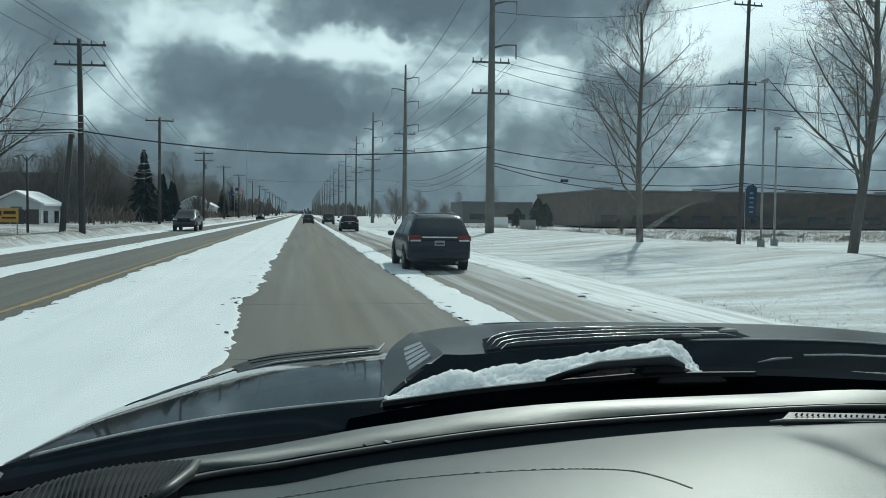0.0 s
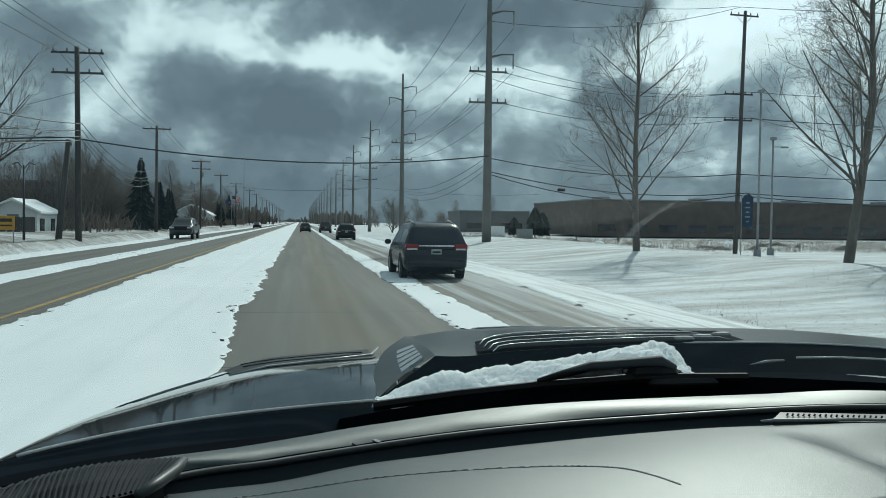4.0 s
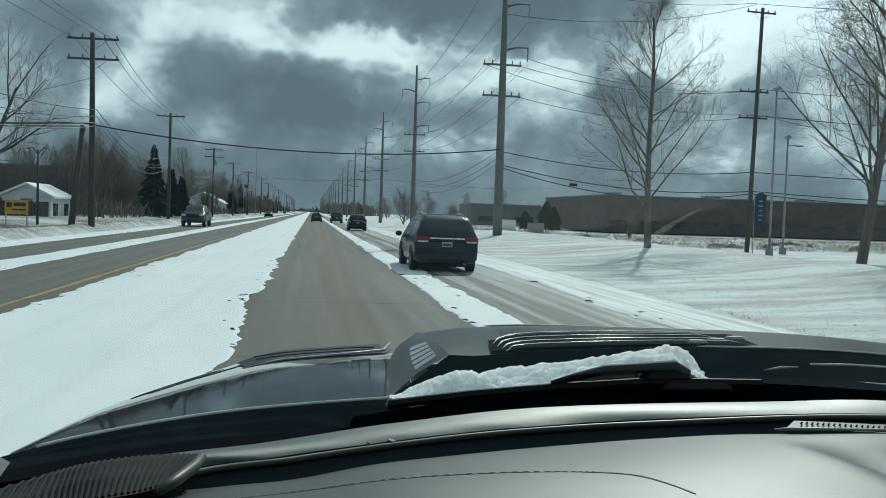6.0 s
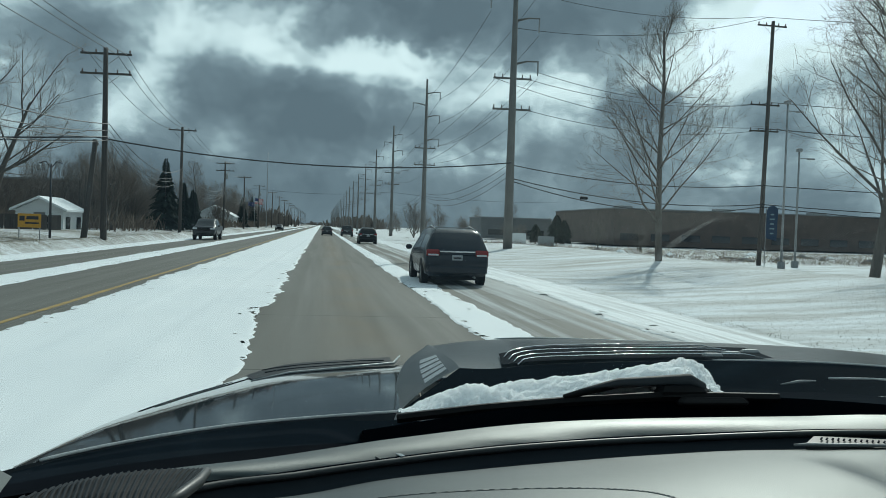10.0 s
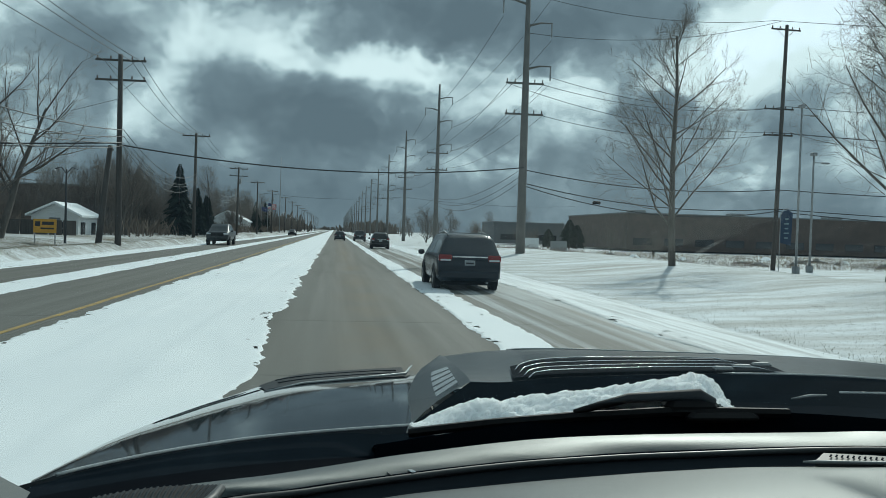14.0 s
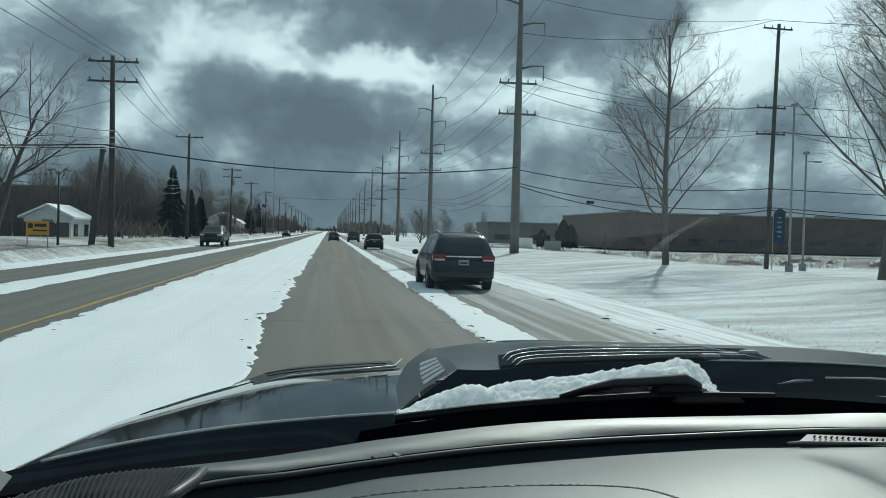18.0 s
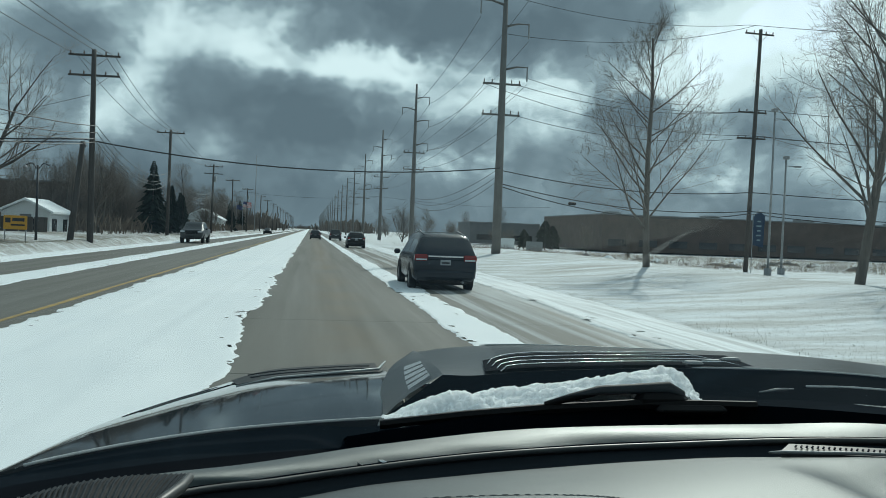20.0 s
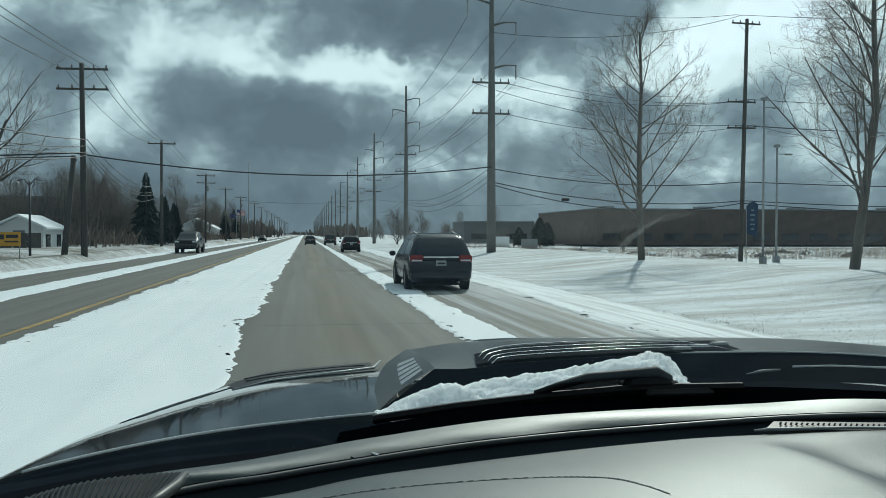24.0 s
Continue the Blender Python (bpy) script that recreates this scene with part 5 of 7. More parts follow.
stub.matrix_basis = stub.matrix_basis @ pose(0, 0, 0, 0, 5.5, 0)
part("pole", Geo().tube([(0, 0, 0), (0, 0, 3.2), (0, 0, 6.35)], [0.20, 0.17, 0.15], 10).mesh("pole", WOOD, True), stub)
part("cable_clamp", Geo().box(0, 0.1, 6.1, 0.42, 0.16, 0.18, 0.03).mesh("cable_clamp", GALV), stub)
wire([(-60, Y0 + 48, 7.2), (-14.2, Y0 + 56, 6.75), (STEEL[0][0], STEEL[0][1] - 0.3, 6.75)], 1.0, 0.042, WIRE, "thick black cable spanning the road")
wire([(-60, Y0 + 48, 6.6), (-14.2, Y0 + 56, 6.55)], 0.8, 0.03, WIRE, "thick black cable spanning the road")
wire([(-13.6, Y0 + 56, 9.6), (-60, Y0 + 92, 6.0)], 0.8, 0.016, ALU, "service drop to a house")
for y, z0, z1 in ((430, 9.4, 10.0), (-60.0, 9.4, 10.2), (-56, 9.1, 9.9), (-238, 9.3, 10.2), (-300, 9.3, 10.2)):
    wire([(-16.0, y - 8, z0), (16.0, y, z1), (60, y + 6, z0)], 0.9, 0.026, WIRE, "black cable spanning the road")
# distant single poles beyond the building
for x, y in ((98, 255), (150, 265), (74, 300), (120, 320), (190, 330), (230, 300)):
    t = thing("far_pole", (x, y, -0.6), "slim distant utility pole behind the building", "utility pole", "distant poles")
    part("pole", Geo().tube([(0, 0, 0), (0, 0, 26)], [0.25, 0.15], 8).mesh("pole", RUST, True), t)
    part("arm", Geo().box(0, 0, 23.5, 2.2, 0.12, 0.14, 0.01).mesh("arm", RUST), t)

# ---- guard rail ----
rail = thing("guard_rail", (-13.4, 0, 0), "galvanised W-beam guard rail on short steel posts", "guard rail")
prof = [(0.00, 0.42), (0.055, 0.46), (0.055, 0.51), (0.0, 0.555), (0.0, 0.595), (0.055, 0.64), (0.055, 0.69), (0.0, 0.73)]
y = -168.0
while y < 152:
    y1 = y + 3.81
    rows = []
    for yy, e in ((y, 0.006), (y1 + 0.15, 0.0)):
        rows.append([(0.10 + px + e, yy, pz) for px, pz in prof])
    beam = Geo().grid(rows).grid([[(p[0] - 0.006, p[1], p[2]) for p in r] for r in rows])
    part("beam", beam.mesh("beam", GALV, True), rail)
    for yy in (y, y + 1.9):
        part("post", Geo().box(-0.06, yy + 0.2, 0.33, 0.10, 0.15, 0.80, 0.01).mesh("post", WOOD), rail)
        part("block", Geo().box(0.045, yy + 0.2, 0.58, 0.11, 0.12, 0.30, 0.01).mesh("block", WOOD), rail)
    y = y1
part("end_terminal", Geo().box(0.14, 153.4, 0.55, 0.36, 0.5, 0.55, 0.08).mesh("end_terminal", GALV), rail, "flared end terminal")


# ---- trees ----
def bare_tree_mesh(seed, h, trunk_r, spread, upright, levels, kids, fork=0.28, stems=1, reach=1.0, thin=1.0, taper=0.45):
    """Limbs and twigs of a leafless tree, as two meshes."""
    rnd = random.Random(seed)
    limbs, twigs = Geo(), Geo()

    def grow(p, d, length, r, lev):
        n = 4 if lev == 0 else 3
        pts, rad = [p], [r]
        cur, dirn = p.copy(), d.copy()
        for k in range(n):
            dirn = (dirn + Vector((rnd.gauss(0, 0.09), rnd.gauss(0, 0.09), 0.07 * upright))).normalized()
            cur = cur + dirn * (length / n)
            pts.append(cur.copy())
            rad.append(r * (1 - 0.72 * (k + 1) / n))
        sides = 7 if lev == 0 else (5 if lev == 1 else 3)
        (limbs if lev <= 1 else twigs).tube([tuple(q) for q in pts], rad, sides, False)
        if lev >= levels:
            return
        nk = kids[min(lev, len(kids) - 1)]
        for k in range(nk):
            u = (fork if lev == 0 else 0.18) + (1 - (fork if lev == 0 else 0.18)) * (k + rnd.random() * 0.9) / nk
            i = min(int(u * n), n - 1)
            q = pts[i].lerp(pts[i + 1], u * n - i)
            axis = (pts[i + 1] - pts[i]).normalized()
            a = rnd.random() * 2 * math.pi + k * 2.4
            side = axis.cross(Vector((math.cos(a), math.sin(a), 0.2))).normalized()
            ang = radians(spread * rnd.uniform(0.7, 1.25))
            nd = (axis * math.cos(ang) + side * math.sin(ang)).normalized()
            grow(q, nd, length * rnd.uniform(0.46, 0.64) * (1.12 - (taper if lev == 0 else 0.45) * u) * (reach if lev == 0 else 1.0), max(0.0045, rad[i] * rnd.uniform(0.42, 0.6) * thin), lev + 1)

    for k in range(stems):
        a = 2 * math.pi * k / max(1, stems)
        d = Vector((0.30 * math.cos(a + 0.4), 0.30 * math.sin(a + 0.4), 1)) if stems > 1 else Vector((rnd.gauss(0, 0.03), rnd.gauss(0, 0.03), 1))
        grow(Vector((0, 0, -0.1)), d.normalized(), h * (0.8 if stems == 1 else 0.78), trunk_r / math.sqrt(stems), 0)
    return limbs.mesh("limbs", BARK, True), twigs.mesh("twigs", TWIG)


def tree_thing(name, at, meshes, label, group, scale=1.0, turn=0.0):
    t = thing(name, (at[0], at[1], ground_z(*at)), label, "tree", group, turn=turn)
    t.scale = (scale, scale, scale)
    part("trunk", meshes[0], t)
    part("crown", meshes[1], t)
    return t


MAPLE = [bare_tree_mesh(s, 13.2, 0.17, 50, 1.5, 4, (30, 9, 6, 3), 0.17, 1, 0.80, 0.66, 0.80) for s in (3, 8, 21)]
POPLAR = [bare_tree_mesh(s, 16.5, 0.13, 30, 1.3, 3, (18, 7, 5), 0.42, 1, 0.62, 0.75) for s in (31, 37, 44, 52, 58, 63)]
BIG = bare_tree_mesh(77, 20.0, 0.70, 30, 0.9, 4, (8, 6, 5, 3), 0.34, 4)
SMALL = [bare_tree_mesh(s, 8.0, 0.12, 28, 2.4, 3, (15, 7, 4), 0.25) for s in (61, 66)]
YARD = [bare_tree_mesh(s, 10.6, 0.34, 44, 1.5, 4, (9, 7, 6, 4), 0.26, 2, 1.15, 0.9) for s in (91, 96)]
SCRUB = [bare_tree_mesh(s, 5.5, 0.16, 40, 1.4, 3, (11, 7, 5), 0.12, 5) for s in (81, 86)]
rt = random.Random(5)
for (x, y), sc, k in (((19.5, 150), 1.18, 0), ((20.5, 159), 0.92, 1), ((19.5, 181), 1.18, 2), ((20.5, 190), 0.95, 1), ((19.5, 204), 1.10, 0), ((20.0, 217), 0.98, 2), ((19.0, 229), 1.05, 1), ((18.0, Y0 + 25.5), 1.02, 0), ((15.2, Y0 + 36.7), 1.0, 2)):
    tree_thing("maple_tree", (x, y), MAPLE[k], "bare upright maple on a snowy berm beside the road", "roadside maples", sc, rt.uniform(0, 360))
tree_thing("young_tree", (21.6, 135), SMALL[0], "slender young bare tree on the snowy verge", "young trees", 1.08)
tree_thing("young_tree", (35.0, 100), SMALL[1], "slender young bare tree before the grey building", "young trees", 1.38, 40)
tree_thing("young_tree", (50.0, 100), SMALL[0], "slender young bare tree before the grey building", "young trees", 1.25, 130)
tree_thing("young_tree", (72.0, 96), SMALL[1], "slender young bare tree before the grey building", "young trees", 1.2, 200)
tree_thing("cottonwood_tree", (-18.2, 141), BIG, "huge bare cottonwood with many forked limbs behind the guard rail", "woodland trees", 1.14, 25)
# woodland strip on the left
for i in range(120):
    y = -190 + i * 2.98 + rt.uniform(-1.5, 1.5)
    x = -20.5 - 26 * rt.random() ** 1.5
    if abs(y - 141) < 7 and x > -26:
        continue
    tall = 0.80 if y < 58 else (0.98 if y < 100 else 0.80)
    if 100 < y < 128:
        tall = 0.62
    kind = rt.random()
    if kind < 0.76:
        tree_thing("woodland_tree", (x, y), POPLAR[i % 6], "thin bare woodland tree among brush", "woodland trees", tall * rt.uniform(0.62, 1.12), rt.uniform(0, 360))
    else:
        tree_thing("scrub_tree", (x + 1.0, y), SCRUB[i % 2], "low bare scrub tree at the wood's edge", "woodland scrub", rt.uniform(0.7, 1.3), rt.uniform(0, 360))
for i in range(30):
    x, y = -22.5 - 22 * rt.random(), 42 + 80 * rt.random()
    tree_thing("woodland_tree", (x, y), POPLAR[i % 6], "thin bare woodland tree among brush", "woodland trees", rt.uniform(0.55, 0.98), rt.uniform(0, 360))
for i in range(44):
    y = 165 + i * 13 + rt.uniform(-5, 5)
    x = -24 - 26 * rt.random()
    if 215 < y < 470 and x > -60:
        x -= 34
    tree_thing("woodland_tree", (x, y), (MAPLE + POPLAR + SCRUB)[rt.randrange(11)], "bare tree behind the roadside pole line", "woodland trees", rt.uniform(0.7, 1.05), rt.uniform(0, 360))
for i in range(26):
    y = 345 + i * 28 + rt.uniform(-8, 8)
    tree_thing("distant_tree", (24 + 24 * rt.random(), y), (MAPLE + SCRUB)[rt.randrange(5)], "distant bare tree beyond the berm", "distant trees", rt.uniform(0.6, 0.95), rt.uniform(0, 360))
# yard trees and hedgerow on the far side of the road
for i in range(64):
    tree_thing("woodland_tree", (-25 - 30 * rt.random(), Y0 + 70 + 80 * rt.random()), (POPLAR + SCRUB)[i % 8], "thin bare woodland tree among brush", "woodland trees", rt.uniform(0.42, 0.72) if i % 8 < 6 else rt.uniform(0.9, 1.4), rt.uniform(0, 360))
tree_thing("yard_tree", (-21.5, Y0 + 58), YARD[0], "broad old bare yard tree beside a house", "yard trees", 1.12, 30)
tree_thing("yard_tree", (-27.0, Y0 + 70), YARD[1], "broad old bare yard tree beside a house", "yard trees", 0.95, 140)
for i in range(30):
    y = Y0 + 86 + 42 * rt.random()
    x = -19.5 - 0.10 * (y - Y0 - 86) - 12 * rt.random()
    tree_thing("hedgerow_tree", (x, y), (SCRUB + SMALL + YARD[1:])[i % 5], "tangled bare tree in a roadside hedgerow", "hedgerow trees", rt.uniform(0.75, 1.2) if i % 5 != 4 else rt.uniform(0.6, 0.85), rt.uniform(0, 360))
for i in range(46):
    y = Y0 + 150 + 190 * rt.random()
    tree_thing("hedgerow_tree", (-20 - 22 * rt.random(), y), (SCRUB + SMALL + MAPLE)[i % 7], "tangled bare tree in a roadside hedgerow", "hedgerow trees", rt.uniform(0.8, 1.15), rt.uniform(0, 360))
for (x, y), s in (((17.4, Y0 + 160), 1.0), ((22.5, Y0 + 185), 0.9), ((30.0, Y0 + 176), 0.75), ((47.0, Y0 + 140), 0.7), ((60.0, Y0 + 215), 0.9), ((84.0, Y0 + 118), 0.55)):
    tree_thing("field_tree", (x, y), SCRUB[0], "low spreading bare tree at the edge of a field", "field trees", s * 1.25, 70 * s)
for (x, y), s in (((95, -160), 1), ((29, -150), 1.1), ((31, -138), 0.8), ((22, -165), 0.9), ((40, -128), 0.9)):
    tree_thing("roadside_tree", (x, y), MAPLE[1], "bare roadside tree among brush", "roadside trees", s)


def spruce(at, h, wide=0.29, group="evergreens"):
    t = thing("spruce_tree", (at[0], at[1], ground_z(*at)), "dense dark green spruce with drooping branches", "tree", group)
    rnd = random.Random(int(at[1] * 10))
    part("trunk", Geo().tube([(0, 0, 0), (0, 0, h * 0.95)], [0.16, 0.03], 7).mesh("trunk", BARK, True), t)
    g = Geo()
    z = 0.5
    while z < h * 0.98:
        reach = ((1 - z / h) ** 0.85 if wide < 0.35 else math.sin(math.pi * min(1.0, 0.18 + 0.82 * z / h)) ** 0.7 * 0.8) * h * wide * (0.75 + 0.5 * abs(fbm(at[0], at[1], z * 1.3, 2))) + 0.12
        for k in range(20):
            a = rnd.random() * 6.283
            r = reach * rnd.uniform(0.7, 1.12)
            c, s = math.cos(a), math.sin(a)
            w = 0.10 + 0.22 * r
            tip = Vector((c * r, s * r, z - 0.28 * r + rnd.uniform(-0.1, 0.1)))
            mid = Vector((c * r * 0.55, s * r * 0.55, z + 0.04))
            sd = Vector((-s, c, 0)) * w * 0.5
            g.quad((0, 0, z + 0.1), tuple(mid - sd), tuple(tip), tuple(mid + sd))
            g.quad((0, 0, z + 0.05), tuple(mid - Vector((0, 0, w * 0.6))), tuple(tip), tuple(mid + Vector((0, 0, 0.1))))
        z += h * 0.026
    part("crown", g.mesh("crown", NEEDLE), t)


for p, h in (((44, 205), 7), ((46.5, 209), 6.2), ((-22, 250), 9), ((-19.6, Y0 + 111), 9.2), ((-18.6, Y0 + 119), 6.6), ((-18.0, Y0 + 125), 5.6), ((-19.2, Y0 + 131), 6.0), ((-31, Y0 + 54), 5.5), ((-28, Y0 + 128), 8.0), ((-19.5, Y0 + 215), 7.5), ((-21, Y0 + 262), 9.0), ((43, Y0 + 152), 5.4), ((38.5, Y0 + 150), 3.6), ((45.6, Y0 + 156), 4.6), ((-24, -205), 8)):
    spruce(p, h, 0.42 if p[0] > 30 and p[1] > Y0 else 0.30)


def bristles(name, label, cat, n, place, hgt, width, mat, lean=0.35, seed=1):
    """A thicket of thin blades or stems, one mesh."""
    rnd = random.Random(seed)
    g = Geo()
    for _ in range(n):
        x, y = place(rnd)
        z = ground_z(x, y)
        h = hgt * rnd.uniform(0.45, 1.25)
        a = rnd.random() * 6.283
        w = width * rnd.uniform(0.6, 1.3)
        dx, dy = math.cos(a) * w, math.sin(a) * w
        lx, ly = rnd.gauss(0, lean) * h, rnd.gauss(0, lean) * h
        g.v += [(x - dx, y - dy, z - 0.02), (x + dx, y + dy, z - 0.02), (x + lx * 0.4 + dx * 0.6, y + ly * 0.4 + dy * 0.6, z + h * 0.6), (x + lx, y + ly, z + h)]
        k = len(g.v)
        g.f += [(k - 4, k - 3, k - 2), (k - 4, k - 2, k - 1)]
    return tagged(new(name, g.mesh(name, mat)), label, cat, kind="stuff")


def thicket(name, label, n, place, hgt, mat, seed):
    """Clumps of branching leafless stems, one mesh."""
    rnd = random.Random(seed)
    g = Geo()

    def sliver(p, q, w):
        a = rnd.random() * 6.283
        d = Vector((math.cos(a) * w, math.sin(a) * w, 0))
        k = len(g.v)
        g.v += [tuple(p - d), tuple(p + d), tuple(q)]
        g.f.append((k, k + 1, k + 2))
    for _ in range(n):
        cx, cy = place(rnd)
        top = hgt * (0.75 + 0.5 * fbm(cx * 0.25, cy * 0.12, 4.0)) * rnd.uniform(0.7, 1.2)
        base = ground_z(cx, cy) - 0.03
        for _ in range(5):
            p = Vector((cx + rnd.gauss(0, 0.35), cy + rnd.gauss(0, 0.35), base))
            h = top * rnd.uniform(0.5, 1.1)
            q = p + Vector((rnd.gauss(0, 0.30) * h, rnd.gauss(0, 0.30) * h, h))
            sliver(p, q, 0.010)
            for _ in range(7):
                s = p.lerp(q, rnd.uniform(0.25, 0.95))
                e = s + Vector((rnd.gauss(0, 0.26), rnd.gauss(0, 0.26), rnd.uniform(0.05, 0.50))) * (0.5 + 0.4 * h)
                sliver(s, e, 0.0055)
    return tagged(new(name, g.mesh(name, mat)), label, "brush", kind="stuff")


REDBRUSH = material("red_brown_brush", (0.185, 0.125, 0.098), (0.115, 0.085, 0.070), 0.35, 0.95)
thicket("brush", "dense red-brown leafless brush below the woodland", 7600, lambda r: (-17.6 - 15 * r.random() ** 1.6, r.uniform(-60, 185)), 1.9, REDBRUSH, 2)
thicket("understorey", "dark leafless undergrowth between woodland trunks", 4200, lambda r: (-24.0 - 40 * r.random(), r.uniform(-40, 200)), 3.9, TWIG, 12)
bristles("brush_far", "brown brush farther along the road", "brush", 9000, lambda r: (-19.0 - 20 * r.random(), r.uniform(Y0 + 84, Y0 + 330)), 1.8, 0.05, BRUSH, 0.3, 3)
bristles("reeds", "pale dry reeds beside the guard rail", "reeds", 1500, lambda r: (-17.0 - 4.5 * r.random(), r.uniform(-10, 150)), 1.25, 0.016, STRAW, 0.16, 4)
bristles("rail_grass", "dry grass tufts below the guard rail", "grass", 5000, lambda r: (-14.2 - 3.5 * r.random(), r.uniform(10, 150)), 0.45, 0.012, STRAW, 0.4, 8)


TURF = material("frozen_turf", (0.30, 0.27, 0.19), (0.17, 0.165, 0.115), 0.9, 0.9)


def tuft_place(r):
    y = Y0 + 10 + 80 * r.random() ** 1.4
    x = 7.35 + 26 * r.random()
    return x, y


bristles("verge_grass", "dry straw-coloured grass poking through thin snow", "grass", 90000, tuft_place, 0.022, 0.0028, TURF, 0.5, 5)
bristles("field_grass", "dry straw-coloured grass in the field", "grass", 12000, lambda r: (20 + 90 * r.random(), Y0 + 70 + 60 * r.random()), 0.30, 0.014, STRAW, 0.5, 6)

bristles("lawn_grass", "short dry grass on a frozen roadside lawn", "grass", 26000, lambda r: (-13.4 - 22 * r.random(), Y0 + 22 + 40 * r.random()), 0.07, 0.006, TURF, 0.5, 7)
thicket("hedge_brush", "dense dark leafless brush behind a yard", 2600, lambda r: (-22.5 - 13 * r.random(), Y0 + 88 + 44 * r.random()), 3.0, TWIG, 21)
thicket("cut_brush", "low heaps of cut brush and rubble lying in the snow", 1500, lambda r: (11 + 80 * r.random() ** 0.8, Y0 + 68 + 60 * r.random() ** 1.6 + 6 * r.random()), 0.62, REDBRUSH, 15)
RUBBLE = material("frozen_rubble", (0.20, 0.19, 0.18), (0.10, 0.095, 0.09), 1.2, 0.9, bump=0.03, bump_scale=7)
rr = random.Random(19)
for i in range(44):
    x = 14 + 72 * rr.random()
    y = Y0 + 74 + 30 * rr.random()
    w, h = rr.uniform(0.4, 1.5), rr.uniform(0.2, 0.65)
    rings = []
    for k, q in ((0, 1.1), (0.35, 0.8), (0.6, 0.62), (0.9, 0.32), (1.0, 0.1)):
        rings.append([(w * q * math.cos(a) * rr.uniform(0.75, 1.15), 0.7 * w * q * math.sin(a) * rr.uniform(0.75, 1.15), h * k * rr.uniform(0.7, 1.15)) for a in [2 * math.pi * j / 11 for j in range(11)]])
    heap = tagged(new("rubble_heap", Geo().loft(rings).mesh("rubble_heap", RUBBLE if i % 3 else SNOW)), "frozen heap of rubble half under snow", "rubble", "rubble heaps")
    heap.matrix_basis = pose(x, y, ground_z(x, y) - 0.05, 0, 0, rr.uniform(0, 180))

# far woods that close the view along the horizon
def far_woods(name, x0, y0, x1, y1, h, seed):
    rnd = random.Random(seed)
    g = Geo()
    n = int(math.hypot(x1 - x0, y1 - y0) / 1.1)
    for i in range(n):
        u = rnd.random()
        x, y = x0 + (x1 - x0) * u + rnd.gauss(0, 8), y0 + (y1 - y0) * u + rnd.gauss(0, 8)
        hh = h * rnd.uniform(0.6, 1.1) * (0.8 + 0.3 * math.sin(u * 17 + seed))
        w = 0.35
        for k in range(5):
            lx = rnd.gauss(0, 2.0)
            g.quad((x + lx - w * 2.2, y, -0.5), (x + lx + w * 2.2, y, -0.5), (x + lx * 1.5 + w, y, hh * rnd.uniform(0.7, 1)), (x + lx * 1.6 - w, y + 1, hh * 0.8))
    tagged(new(name, g.mesh(name, TWIG)), "distant bare grey-brown woods on the horizon", "woods", kind="stuff")


far_woods("far_woods", -40, 620, -60, 1600, 11, 1)
far_woods("far_woods", 34, 900, 60, 2000, 10, 2)
far_woods("far_woods", 60, 480, 420, 420, 7, 3)
far_woods("far_woods", -60, 420, -420, 360, 11, 4)
far_woods("far_woods", -45, -200, -70, 190, 9, 5)
far_woods("far_woods", -30, 2200, 60, 2200, 10, 6)

# ---- the grey office building ----
WALL = material("precast_panel", (0.25, 0.262, 0.268), (0.205, 0.216, 0.222), 0.35, 0.85, bump=0.004, bump_scale=30)
WALL2 = material("precast_panel_dark", (0.17, 0.18, 0.187), (0.145, 0.153, 0.16), 0.35, 0.85, bump=0.004, bump_scale=30)
DARKG = glass_material("dark_office_glass", (0.016, 0.021, 0.026), 0.06)
FRAME = material("window_frame_grey", (0.30, 0.31, 0.32), rough=0.5, metal=0.3)
BRICK = material("brown_brick", (0.12, 0.092, 0.078), (0.085, 0.068, 0.060), 0.6, 0.9, bump=0.01, bump_scale=18)
ROOFM = material("roof_membrane", (0.30, 0.31, 0.32), rough=0.9)
office = thing("office_building", (55.0, 148.0, -0.6), "long grey precast office building with dark window bands and glazed entrance", "building")


def opart(name, args, mat, label="", bevel=0.0, parent=None):
    return part(name, Geo().box(*args, bevel).mesh(name, mat), parent or office, label)


H = 9.9
for k in range(16):     # wing that runs along the road
    opart("wall_panel", (0.15 + 10, 3.9 + 7.7 * k, H / 2 - 0.1 * (k % 2) * 0, 20.0, 7.66, H - 0.03 * (k % 3)), WALL if k > 0 else WALL2)
for z, hh, a, b in ((5.9, 1.5, 8.0, 116.0), (1.9, 1.6, 6.0, 100.0)):
    n = 14
    for k in range(n):
        y0 = a + (b - a) * k / n
        w = (b - a) / n
        wd = opart("window", (0.12, y0 + w / 2, z, 0.12, w - 0.25, hh), DARKG, "dark ribbon window")
        opart("window_frame", (0.10, y0 + w - 0.06, z, 0.16, 0.10, hh), FRAME, parent=wd)
opart("parapet", (10.1, 61, H + 0.05, 20.4, 123.4, 0.18), FRAME)
# glazed entrance bay on the corner
bay = opart("entrance_glass", (6.6, -0.5, H / 2 - 0.1, 11.4, 1.4, H - 0.2), DARKG, "tall dark glazed entrance bay")
for k in range(6):
    opart("mullion", (6.6, -1.24, 1.0 + 1.75 * k, 11.4, 0.09, 0.10), FRAME, parent=bay)
for k in range(7):
    opart("mullion_post", (0.95 + 1.88 * k, -1.24, H / 2, 0.07, 0.08, H - 0.4), DARKG, parent=bay)
door = opart("entrance_door", (6.9, -1.5, 1.4, 3.2, 0.5, 2.8), FRAME, "pale framed double entrance door", parent=bay)
